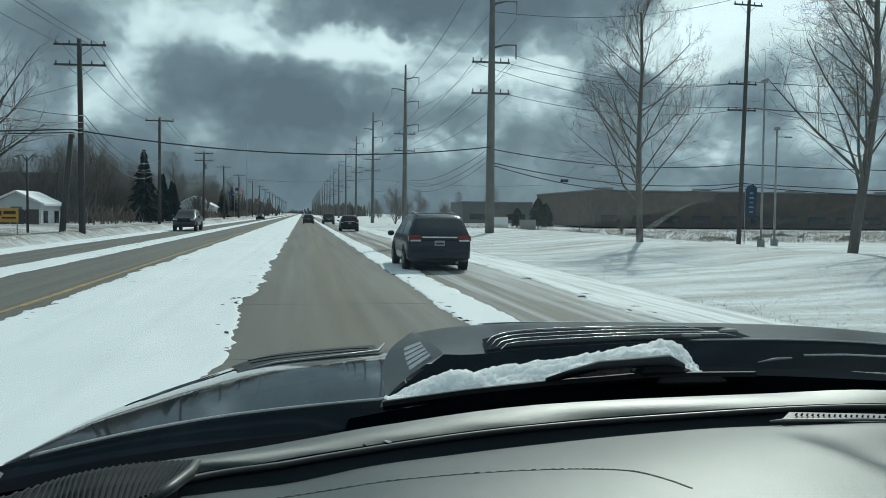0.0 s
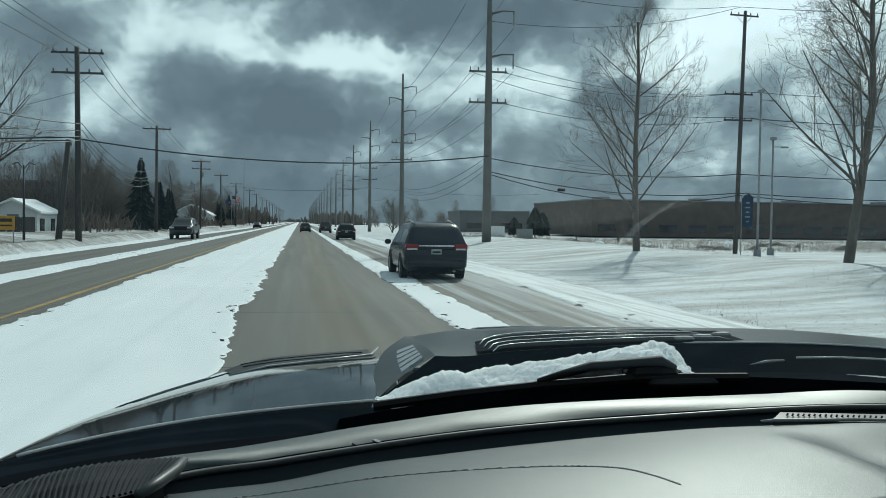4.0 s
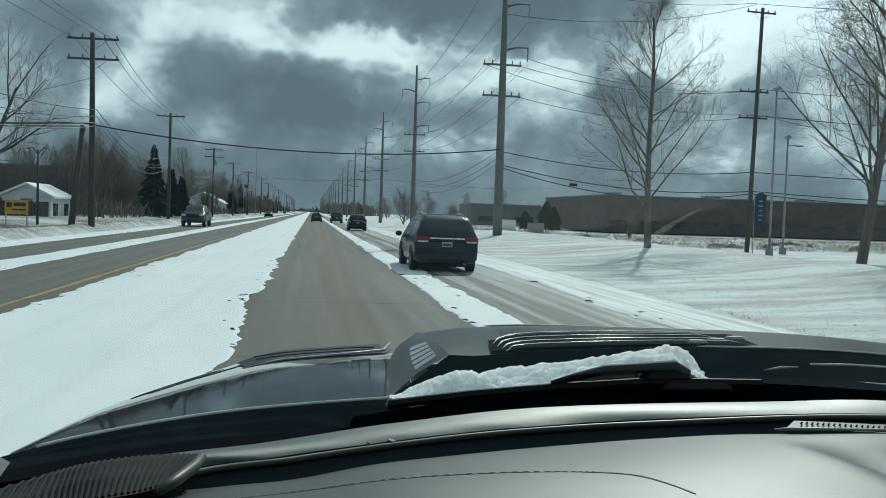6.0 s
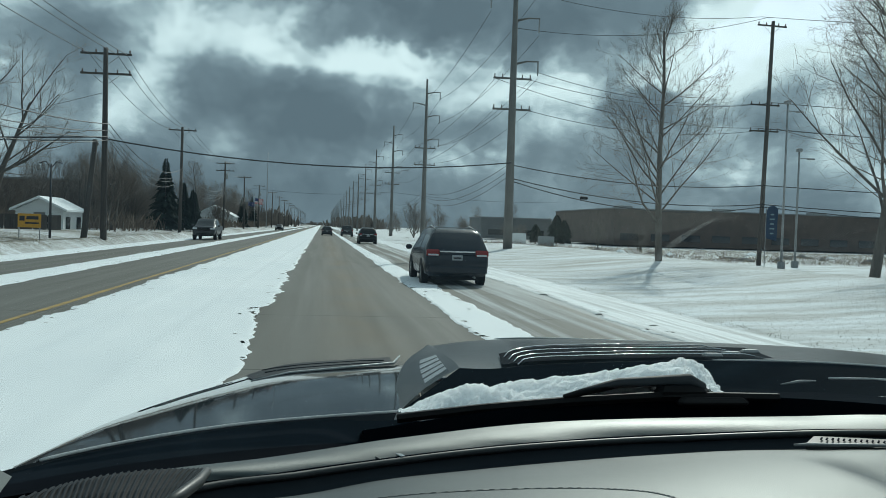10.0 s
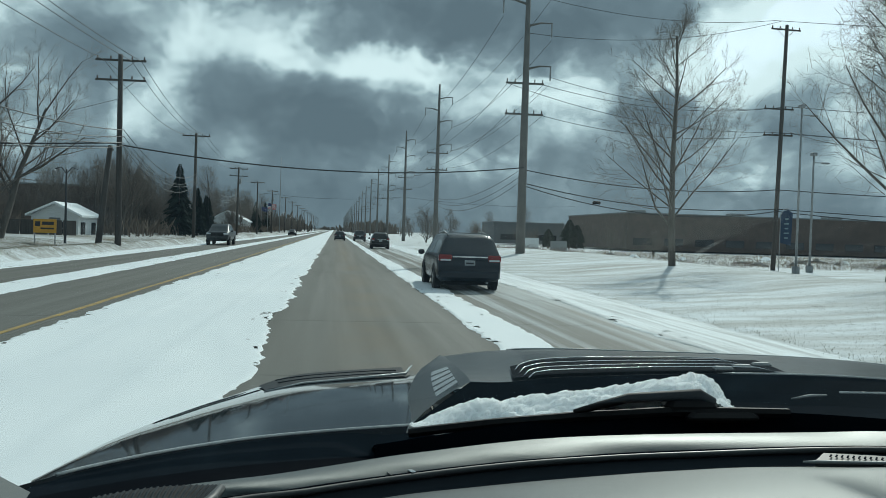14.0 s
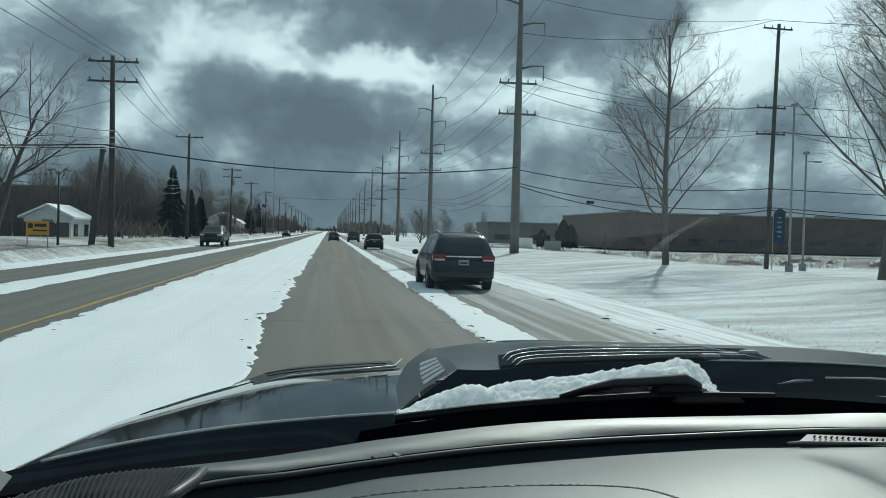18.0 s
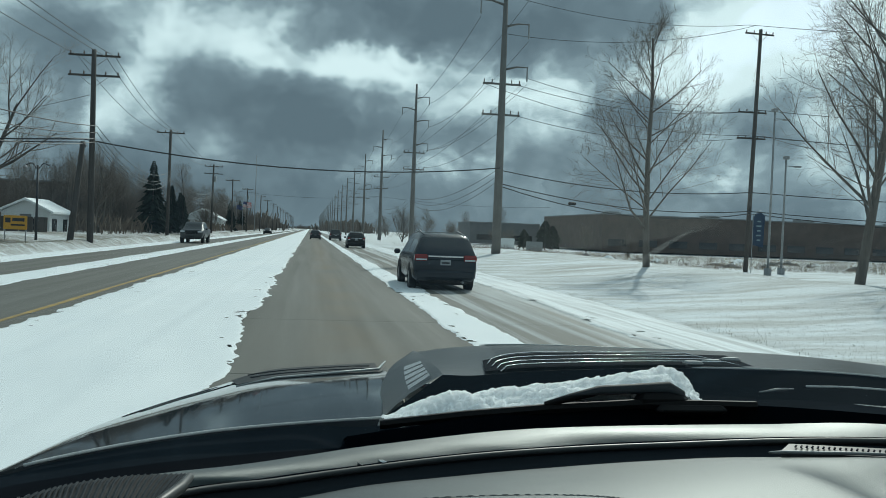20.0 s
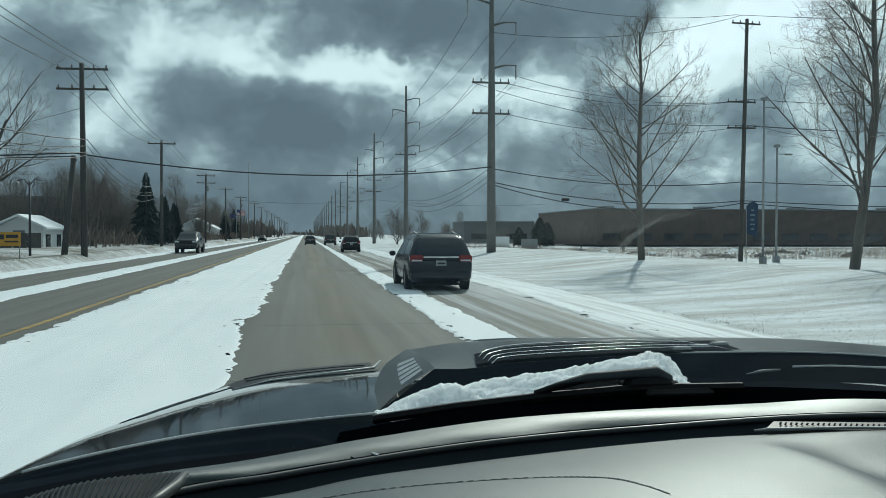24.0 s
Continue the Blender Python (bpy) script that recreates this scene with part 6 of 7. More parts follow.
for s in (-0.75, 0.75):
    opart("door_leaf", (6.9 + s, -1.77, 1.25, 1.2, 0.05, 2.3), DARKG, parent=bay)
opart("entrance_pier", (0.4, -0.6, H / 2, 1.2, 1.8, H + 0.1), WALL, bevel=0.05)
opart("entrance_pier", (12.9, -0.6, H / 2, 1.3, 1.8, H + 0.1), WALL, bevel=0.05)
for k in range(14):     # wing across the lot
    hh = H if k < 5 else H - 0.7
    opart("wall_panel", (16.4 + 5.6 * k, 10, hh / 2, 5.56, 20.0, hh), WALL if k % 4 else WALL2)
for z, hh in ((5.9, 1.5), (1.7, 1.7)):
    for k in range(9):
        wd = opart("window", (20.0 + 2.5 * k, -0.02, z, 2.3, 0.12, hh), DARKG, "dark ribbon window")
        opart("window_frame", (21.2 + 2.5 * k, -0.04, z, 0.10, 0.14, hh), FRAME, parent=wd)
    for k in range(6):
        opart("window", (50.0 + 4.2 * k, -0.02, z, 3.4, 0.12, hh), DARKG)
for x, y, w, d, h in ((18, 12, 4, 3, 1.3), (45, 12, 3, 3, 1.0), (8, 60, 5, 4, 1.2)):
    opart("roof_unit", (x, y, H + h / 2, w, d, h), ROOFM, bevel=0.05)
for k in range(9):
    opart("hedge", (1.5 + 0 * k - 3.0, 14 + 9.5 * k, 0.45, 1.2, 6.0, 0.9), BRUSH, bevel=0.3)

FLAGR, FLAGB, FLAGW = material("flag_red", (0.42, 0.05, 0.06), rough=0.8), material("flag_blue", (0.035, 0.05, 0.14), rough=0.8), material("flag_white", (0.62, 0.63, 0.64), rough=0.8)


def waving(x0, z0, w, h, rows):
    """Cloth blown to the right, cut into level bands."""
    out = []
    n = 14
    for a, b, u0, u1 in rows:
        g = Geo()
        pts = []
        for i in range(n + 1):
            u = u0 + (u1 - u0) * i / n
            off = 0.14 * w * math.sin(u * 9.0) * u
            drop = -0.22 * h * u * u + 0.05 * h * math.sin(u * 9.0)
            pts.append((x0 + w * u, off, u, drop))
        g.grid([[(px, oy, z0 + h * v + dr) for px, oy, _, dr in pts] for v in (a, b)])
        g.grid([[(px, oy + 0.012, z0 + h * v + dr) for px, oy, _, dr in pts] for v in (a, b)])
        out.append(g)
    return out


def flagpole(at, h, flags, label):
    t = thing("flagpole", (at[0], at[1], ground_z(*at) if at[0] < 50 else -0.6), label, "flagpole", "flagpoles")
    part("mast", Geo().tube([(0, 0, 0), (0, 0, h * 0.5), (0, 0, h)], [0.085, 0.07, 0.045], 10).mesh("mast", GALV, True), t)
    part("finial", Geo().tube([(0, 0, h), (0, 0, h + 0.06), (0, 0, h + 0.16), (0, 0, h + 0.22)], [0.03, 0.09, 0.09, 0.02], 10).mesh("finial", GALV, True), t)
    for kind, z, w, hh in flags:
        if kind == "stripes":
            g, gw = Geo(), Geo()
            for k in range(13):
                u0 = 0.4 if k >= 6 else 0.0
                band = waving(0.06, z, w, hh, [(k / 13, (k + 1) / 13, u0, 1.0)])[0]
                tgt = g if k % 2 == 0 else gw
                n = len(tgt.v)
                tgt.v += band.v
                tgt.f += [tuple(i + n for i in f) for f in band.f]
            fl = part("flag", g.mesh("flag", FLAGR), t, "striped red, white and blue flag")
            part("flag_white_stripe", gw.mesh("flag_white_stripe", FLAGW), fl)
            part("flag_canton", waving(0.06, z, w, hh, [(6 / 13, 1.0, 0.0, 0.4)])[0].mesh("flag_canton", FLAGB), fl)
        else:
            part("flag", waving(0.06, z, w, hh, [(0, 1, 0, 1)])[0].mesh("flag", FLAGB if kind == "blue" else FLAGW), t, "plain dark blue flag" if kind == "blue" else "white flag with a faded emblem")
    return t


flagpole((51.2, 140.5), 8.2, [("blue", 6.4, 1.3, 1.0), ("white", 4.7, 1.5, 1.1)], "slim metal flagpole with two flags by the entrance")
flagpole((54.0, 140), 10.4, [("stripes", 8.9, 1.9, 1.3)], "slim metal flagpole with a striped flag by the entrance")
flagpole((57.2, 139.5), 8.4, [("white", 7.1, 1.7, 1.0)], "slim metal flagpole with a white flag by the entrance")


def lot_lamp(at, h, arms=(1,)):
    t = thing("lot_lamp", (at[0], at[1], ground_z(*at)), "tall grey parking lot lamp on a concrete foot", "street lamp", "parking lot lamps")
    part("foot", Geo().tube([(0, 0, 0), (0, 0, 0.55)], 0.28, 12).mesh("foot", WALL), t)
    part("mast", Geo().tube([(0, 0, 0.55), (0, 0, h)], [0.10, 0.07], 8).mesh("mast", GALV, True), t)
    part("head", Geo().box(0, 0, h + 0.1, 0.42, 0.42, 0.28, 0.05).mesh("head", GALV), t)
    for s in arms:
        part("arm", Geo().box(s * 0.55, 0, h - 0.55, 1.0, 0.06, 0.06).mesh("arm", GALV), t)
        part("lamp_head", Geo().box(s * 1.0, 0, h - 0.57, 0.6, 0.3, 0.14, 0.04).mesh("lamp_head", GALV), t)


lot_lamp((24.0, 120.0), 8.8)
lot_lamp((57.0, 106.0), 9.0)
lot_lamp((36.0, 190.0), 8.8)

# ---- signs and roadside furniture ----
SIGNW = material("sign_white", (0.66, 0.68, 0.68), (0.58, 0.60, 0.61), 2.0, 0.6)
SIGNG = material("sign_green", (0.02, 0.17, 0.11), rough=0.5)
SIGNY = material("sign_yellow", (0.62, 0.52, 0.05), rough=0.6)
SIGNT = material("sign_teal_grey", (0.20, 0.27, 0.29), rough=0.6)


def letters(text, size, mat, at, parent, name="lettering"):
    cu = bpy.data.curves.new(name, "FONT")
    cu.body, cu.size, cu.align_x, cu.align_y, cu.extrude = text, size, "CENTER", "CENTER", 0.004
    tmp = bpy.data.objects.new("tmp_text", cu)
    scene.collection.objects.link(tmp)
    dg = bpy.context.evaluated_depsgraph_get()
    me = bpy.data.meshes.new_from_object(tmp.evaluated_get(dg))
    bpy.data.objects.remove(tmp)
    me.materials.clear()
    me.materials.append(mat)
    ob = part(name, me, parent)
    ob.matrix_basis = pose(*at, 90, 0, 0)
    return ob


mon = thing("monument_sign", (22.8, 107.0, ground_z(22.8, 107) - 0.02), "low white company sign block on the snowy verge", "sign")
part("base", Geo().box(0, 0, 0.12, 4.4, 0.5, 0.24, 0.02).mesh("base", WALL), mon)
part("block", Geo().box(0, 0, 1.15, 4.2, 0.38, 1.85, 0.03).mesh("block", SIGNW), mon)
part("dark_panel", Geo().box(0.1, -0.2, 0.78, 3.0, 0.03, 0.42).mesh("dark_panel", SIGNT), mon, "dark message panel")
part("seam", Geo().box(0, -0.2, 1.22, 4.2, 0.02, 0.05).mesh("seam", SIGNT), mon)
part("emblem_bar", Geo().box(-1.2, -0.2, 1.66, 0.85, 0.03, 0.42).mesh("emblem_bar", INK), mon, "dark logo block")
for k in range(2):
    part("text_bar", Geo().box(0.0 + 1.1 * k, -0.2, 1.66, 0.95, 0.02, 0.20).mesh("text_bar", SIGNT), mon)

lim = thing("speed_limit_sign", (8.8, 142.0, ground_z(8.8, 142)), "white speed limit sign reading 50 on a steel post", "traffic sign")
part("post", Geo().box(0, 0.03, 1.6, 0.06, 0.04, 3.2).mesh("post", GALV), lim)
part("plate", Geo().box(0, 0, 2.75, 0.76, 0.02, 0.92, 0.006).mesh("plate", SIGNW), lim)
for z in (2.32, 3.18):
    part("border", Geo().box(0, -0.012, z, 0.70, 0.006, 0.02).mesh("border", INK), lim)
letters("50", 0.46, INK, (0, -0.014, 2.60), lim)
letters("SPEED", 0.15, INK, (0, -0.014, 3.06), lim)
letters("LIMIT", 0.15, INK, (0, -0.014, 2.90), lim)

st = thing("street_sign", (16.4, 87.0, ground_z(16.4, 87)), "stop sign post with two green street name blades", "traffic sign")
part("post", Geo().tube([(0, 0, 0), (0, 0, 3.55)], 0.03, 8).mesh("post", GALV), st)
a8 = [math.pi / 8 + k * math.pi / 4 for k in range(8)]
part("stop_back", Geo().slab([(0.37 * math.cos(a), 0.04, 2.35 + 0.37 * math.sin(a)) for a in a8], 0.01, (0, 1, 0)).mesh("stop_back", GALV), st, "bare metal back of a stop sign")
for z, w in ((3.05, 1.0), (3.36, 0.7)):
    b = part("name_blade", Geo().box(0, -0.04, z, w, 0.02, 0.24, 0.005).mesh("name_blade", SIGNG), st, "green street name blade")
    part("name_bar", Geo().box(0, -0.054, z, w * 0.7, 0.006, 0.09).mesh("name_bar", SIGNW), b)

back = thing("road_sign_back", (-14.6, 158.0, 0), "bare metal back of a road sign facing oncoming traffic", "traffic sign")
part("post", Geo().box(0, 0, 1.4, 0.06, 0.05, 2.8).mesh("post", GALV), back)
part("plate", Geo().box(0, 0.04, 2.5, 0.62, 0.015, 0.76, 0.005).mesh("plate", GALV), back)

for x, y, w, d, h in ((21.6, 217, 1.7, 1.6, 1.9), (25.0, 219, 1.5, 1.4, 1.5)):
    t = thing("utility_cabinet", (x, y, ground_z(x, y) - 0.03), "pale green-grey metal utility cabinet in the snow", "utility cabinet", "utility cabinets")
    part("plinth", Geo().box(0, 0, 0.05, w + 0.2, d + 0.2, 0.12).mesh("plinth", WALL), t)
    part("body", Geo().box(0, 0, h / 2 + 0.1, w, d, h, 0.03).mesh("body", SIGNW if h > 1 else GALV), t)
    part("lid", Geo().box(0, 0, h + 0.12, w + 0.08, d + 0.08, 0.06, 0.02).mesh("lid", GALV), t)

# frozen lot entrance with kerbs
kerb = Geo()
for sgn, y0 in ((1, 84.0), (-1, 70.0)):
    pts = [(7.6, y0 + sgn * 5.0), (8.3, y0 + sgn * 2.6), (10.0, y0 + sgn * 0.8), (12.6, y0), (40, y0), (75, y0)]
    path = []
    for (ax, ay), (bx, by) in zip(pts, pts[1:]):
        for k in range(4):
            path.append((ax + (bx - ax) * k / 4, ay + (by - ay) * k / 4))
    path.append(pts[-1])
    kerb.tube([(x, y, ground_z(x, y) + 0.02) for x, y in path], 0.06, 6)
tagged(new("kerb", kerb.mesh("kerb", WALL2)), "low concrete kerb round a snowy side street mouth", "kerb", kind="structure")
ys = steps([(70.5, 0.6), (83.6, 1)])
lot = Geo().grid([[(x, y, ground_z(x, y) + 0.025 + 0.09 * fbm(x * 0.10, y * 0.45) - 0.05 * min(1.0, max(0.0, (x - 16) / 20))) for x in steps([(7.3, 0.9), (24, 3), (75, 1)])] for y in ys])
tagged(new("side_street_snow", lot.mesh("side_street_snow", SNOW, True)), "snow-covered side street mouth", "snow", kind="structure")
drift = Geo().grid([[(x, y, ground_z(x, y) + 0.01 + 0.09 * fbm(x * 0.12, y * 0.3)) for x in steps([(26, 1.5), (53.5, 1)])] for y in steps([(112, 2), (139, 1)])])
tagged(new("lot_snow", drift.mesh("lot_snow", SNOW, True)), "snow-covered forecourt of the office building", "snow", kind="structure")


# ---- vehicles ----
def wheel_meshes(r, w):
    n = 20
    ang = [2 * math.pi * i / n for i in range(n)]
    tyre = Geo().loft([[(k * w / 2, r * q * math.cos(a), r * q * math.sin(a)) for a in ang] for k, q in ((-1, 0.86), (-0.8, 1), (0.8, 1), (1, 0.86), (0.98, 0.66), (0.6, 0.62))]).mesh("tyre", TYRE, True)
    rimg = Geo().loft([[(k * w / 2, r * q * math.cos(a), r * q * math.sin(a)) for a in ang] for k, q in ((0.2, 0.60), (0.7, 0.62), (0.72, 0.3), (0.85, 0.12))])
    for k in range(5):
        a = 2 * math.pi * k / 5
        rimg.box(w * 0.40, r * 0.36 * math.cos(a), r * 0.36 * math.sin(a), 0.03, 0.07, r * 0.5, m=pose(0, 0, 0, math.degrees(a) - 90, 0, 0).to_3x3())
    return tyre, rimg.mesh("rim", RIM)


WHEEL = wheel_meshes(0.36, 0.24)
BIGWHEEL = wheel_meshes(0.41, 0.28)


def vehicle(name, at, turn, stations, wheels, paint, label, category, rails=False, wheel=WHEEL, lamps_z=1.0, hatch=None, lamp_h=0.2, grille_z=0.7, tail_w=0.34, group="moving traffic"):
    """A car body skinned over cross sections (y from the tail, half width, sill, belt, top, half roof)."""
    t = thing(name, at, label, category, group, turn=turn)

    def ring(s):
        y, w, zb, zs, zt, wt = s
        m = (zb + zs) / 2
        half = [(0.86 * w, zb), (0.97 * w, zb + 0.10), (w, m), (0.985 * w, zs), (wt + 0.02, zt - 0.07), (wt - 0.05, zt - 0.015), (wt - 0.22, zt)]
        return [(x, y, z) for x, z in half] + [(-x, y, z) for x, z in reversed(half)]

    body = part("body", Geo().loft([ring(s) for s in stations]).mesh("body", paint, True), t)
    k = stations

    def flank(i, u):
        a, b = k[i], k[i + 1]
        return [a[j] + (b[j] - a[j]) * u for j in range(6)]

    # side glass on each span that reaches the roof
    spans = [i for i in range(len(k) - 1) if min(k[i][4] - k[i][3], k[i + 1][4] - k[i + 1][3]) > 0.25]
    for i in spans:
        for sx in (-1, 1):
            q = []
            for u, v in ((0.05, 0.12), (0.95, 0.12), (0.95, 0.80), (0.05, 0.80)):
                s = flank(i, u)
                x0, z0, x1, z1 = 0.985 * s[1], s[3], s[5] + 0.02, s[4] - 0.07
                q.append((sx * (x0 + (x1 - x0) * v + 0.008), s[0], z0 + (z1 - z0) * v))
            part("side_window", Geo().slab(q if sx > 0 else q[::-1], 0.006, (sx, 0, 0.3)).mesh("side_window", GLASS), t)
    if hatch:
        y0, z0, w0, y1, z1, w1 = hatch
        nrm = Vector((0, -(z1 - z0), y1 - y0)).normalized()
        off = nrm * 0.012
        part("rear_window", Geo().slab([tuple(Vector(p) + off) for p in ((-w0, y0, z0), (w0, y0, z0), (w1, y1, z1), (-w1, y1, z1))], 0.01, tuple(nrm)).mesh("rear_window", GLASS), t, "dark tinted rear window")
    tail = k[1]
    y0 = k[0][0]
    for sx in (-1, 1):
        tl = part("tail_lamp", Geo().box(sx * (tail[1] - tail_w / 2 - 0.01), y0 + 0.02, lamps_z, tail_w, 0.14, lamp_h, 0.03).mesh("tail_lamp", TAIL), t, "red tail lamp")
        part("reverse_lens", Geo().box(sx * (tail[1] - tail_w / 2 - 0.02), y0 - 0.046, lamps_z - lamp_h * 0.30, tail_w * 0.8, 0.02, lamp_h * 0.25).mesh("reverse_lens", CLEAR), tl)
        part("reflector", Geo().box(sx * (tail[1] - 0.28), y0 - 0.012, 0.52, 0.20, 0.03, 0.05).mesh("reflector", TAIL), t)
    part("number_plate", Geo().box(0, y0 - 0.012, lamps_z - 0.14, 0.32, 0.03, 0.16, 0.005).mesh("number_plate", PLATE), t, "white number plate")
    part("plate_bar", Geo().box(0, y0 - 0.032, lamps_z - 0.15, 0.24, 0.008, 0.05).mesh("plate_bar", INK), t)
    part("tail_trim", Geo().box(0, y0 - 0.010, lamps_z + 0.04, 1.1, 0.03, 0.05, 0.008).mesh("tail_trim", CHROME), t, "bright tailgate strip")
    part("rear_bumper", Geo().box(0, y0 + 0.04, 0.48, 2 * tail[1] - 0.06, 0.20, 0.26, 0.06).mesh("rear_bumper", paint), t)
    part("underside", Geo().box(0, (k[0][0] + k[-1][0]) / 2, k[2][2] - 0.02, 1.5, (k[-1][0] - k[0][0]) * 0.9, 0.16).mesh("underside", BLACKP), t)
    part("exhaust", Geo().tube([(0.55, y0 + 0.3, 0.27), (0.55, y0 - 0.02, 0.27)], 0.035, 8).mesh("exhaust", GALV), t)
    # nose
    yn, nose = k[-1][0], k[-2]
    part("front_grille", Geo().box(0, yn + 0.01, grille_z, nose[1] * 1.1, 0.06, 0.26, 0.03).mesh("front_grille", BLACKP), t)
    for sx in (-1, 1):
        part("headlamp", Geo().box(sx * (nose[1] - 0.24), yn - 0.06, grille_z + 0.08, 0.40, 0.18, 0.16, 0.04).mesh("headlamp", CLEAR), t, "clear headlamp")
        part("mirror", Geo().box(sx * (nose[1] + 0.16), k[-3][0] - 0.25, k[-3][3] + 0.10, 0.22, 0.12, 0.17, 0.05).mesh("mirror", paint), t)
    for (wy, sx) in [(wy, sx) for wy in wheels for sx in (-1, 1)]:
        arch = [2 * math.pi * i / 20 for i in range(20)]
        rr = 0.43 if wheel is WHEEL else 0.49
        part("wheel_arch", Geo().loft([[(sx * q, wy + rr * math.cos(a), 0.38 + rr * math.sin(a)) for a in arch] for q in (0.80, 1.004 * max(s[1] for s in k))]).mesh("wheel_arch", BLACKP), t)
        wh = part("wheel", wheel[0], t)
        rm = part("rim", wheel[1], wh)
        wh.matrix_basis = pose(sx * (max(s[1] for s in k) - 0.10), wy, 0.36 if wheel is WHEEL else 0.41, 0, 0, 0 if sx > 0 else 180)
    for i in spans[:2]:
        for sx in (-1, 1):
            s = flank(i + 1 if i + 1 < len(k) - 1 else i, 0.5)
            part("door_handle", Geo().box(sx * (s[1] + 0.012), s[0], s[3] - 0.10, 0.03, 0.20, 0.035, 0.01).mesh("door_handle", paint), t)
    if rails:
        top = [s for s in k if s[4] > k[4][4] - 0.14]
        for sx in (-1, 1):
            path = [(sx * (s[5] - 0.10), s[0], s[4] + (0.065 if 0 < n < len(top) - 1 else 0.0)) for n, s in enumerate(top)]
            part("roof_rail", Geo().tube(path, 0.022, 6).mesh("roof_rail", GALV, True), t, "grey roof rail")
        for u in (0.3, 0.75):
            yy = top[0][0] + (top[-1][0] - top[0][0]) * u
            part("roof_bar", Geo().box(0, yy, top[0][4] + 0.06, 2 * (top[0][5] - 0.1), 0.06, 0.03, 0.01).mesh("roof_bar", GALV), t)
    return t


NAVY = material("dark_navy_paint", (0.011, 0.017, 0.026), (0.016, 0.021, 0.029), 3, 0.22, 0.0, bump_scale=60, spec=0.42)
BLACKC = material("black_car_paint", (0.008, 0.009, 0.010), (0.012, 0.013, 0.014), 3, 0.30, 0.0, bump_scale=60, spec=0.25)
GREYC = material("grey_car_paint", (0.030, 0.034, 0.037), (0.042, 0.045, 0.048), 3, 0.3, 0.1, bump_scale=60, spec=0.3)
SILVERC = material("silver_car_paint", (0.36, 0.37, 0.38), (0.28, 0.29, 0.30), 3, 0.3, 0.5, bump_scale=60, coat=0.8)
VAN = [(0.0, 0.90, 0.38, 0.95, 1.00, 0.88), (0.07, 0.97, 0.30, 1.05, 1.14, 0.90), (0.30, 0.99, 0.27, 1.07, 1.58, 0.77), (0.52, 1.0, 0.27, 1.06, 1.71, 0.73), (1.6, 1.0, 0.25, 1.04, 1.75, 0.72), (2.9, 1.0, 0.25, 1.01, 1.73, 0.72), (3.45, 0.99, 0.25, 1.0, 1.60, 0.72), (4.15, 0.98, 0.25, 0.98, 1.08, 0.76), (4.9, 0.93, 0.28, 0.84, 0.92, 0.72), (5.12, 0.80, 0.36, 0.72, 0.78, 0.66)]
SUV = [(0.0, 0.86, 0.42, 0.98, 1.02, 0.84), (0.07, 0.93, 0.34, 1.06, 1.14, 0.86), (0.34, 0.95, 0.30, 1.08, 1.58, 0.72), (0.6, 0.96, 0.30, 1.07, 1.68, 0.68), (1.6, 0.96, 0.30, 1.05, 1.72, 0.66), (2.6, 0.96, 0.30, 1.03, 1.70, 0.66), (3.2, 0.95, 0.30, 1.02, 1.52, 0.66), (3.75, 0.94, 0.30, 1.0, 1.10, 0.72), (4.5, 0.90, 0.33, 0.92, 1.0, 0.70), (4.72, 0.78, 0.42, 0.8, 0.86, 0.62)]
SEDAN = [(0.0, 0.84, 0.40, 0.86, 0.92, 0.80), (0.08, 0.90, 0.32, 0.95, 1.04, 0.82), (0.55, 0.92, 0.28, 0.98, 1.10, 0.80), (1.15, 0.93, 0.26, 0.98, 1.40, 0.62), (1.7, 0.93, 0.26, 0.97, 1.46, 0.60), (2.5, 0.93, 0.26, 0.96, 1.45, 0.60), (3.0, 0.92, 0.26, 0.95, 1.28, 0.62), (3.6, 0.92, 0.26, 0.93, 1.0, 0.70), (4.5, 0.88, 0.30, 0.80, 0.86, 0.70), (4.75, 0.76, 0.38, 0.66, 0.72, 0.60)]
TRUCK = [(0.0, 0.94, 0.55, 1.15, 1.20, 0.92), (0.06, 1.0, 0.50, 1.22, 1.28, 0.96), (1.85, 1.0, 0.46, 1.24, 1.30, 0.96), (1.95, 1.0, 0.46, 1.24, 1.86, 0.76), (2.5, 1.0, 0.44, 1.22, 1.92, 0.74), (3.6, 1.0, 0.44, 1.20, 1.90, 0.74), (4.2, 1.0, 0.44, 1.20, 1.62, 0.76), (4.65, 1.0, 0.44, 1.18, 1.28, 0.86), (5.6, 0.98, 0.46, 1.10, 1.20, 0.86), (5.85, 0.92, 0.52, 1.02, 1.12, 0.84)]
mv = vehicle("minivan", (4.05, Y0 + 25.0, 0), 0.0, VAN, (1.0, 4.05), NAVY, "dark navy minivan with roof rails driving in the outer lane", "minivan", True, lamps_z=1.0, hatch=(0.09, 1.14, 0.80, 0.46, 1.66, 0.64), lamp_h=0.20, tail_w=0.40)
mv.scale = (0.98, 0.98, 0.98)
ahead = vehicle("suv", (4.40, Y0 + 80.5, 0), 0.0, SUV, (0.95, 3.75), BLACKC, "black sport utility car driving ahead of the minivan", "car", True, lamps_z=1.0, hatch=(0.09, 1.14, 0.76, 0.52, 1.62, 0.60), lamp_h=0.26, tail_w=0.26)
ahead.scale = (0.90, 0.90, 0.90)
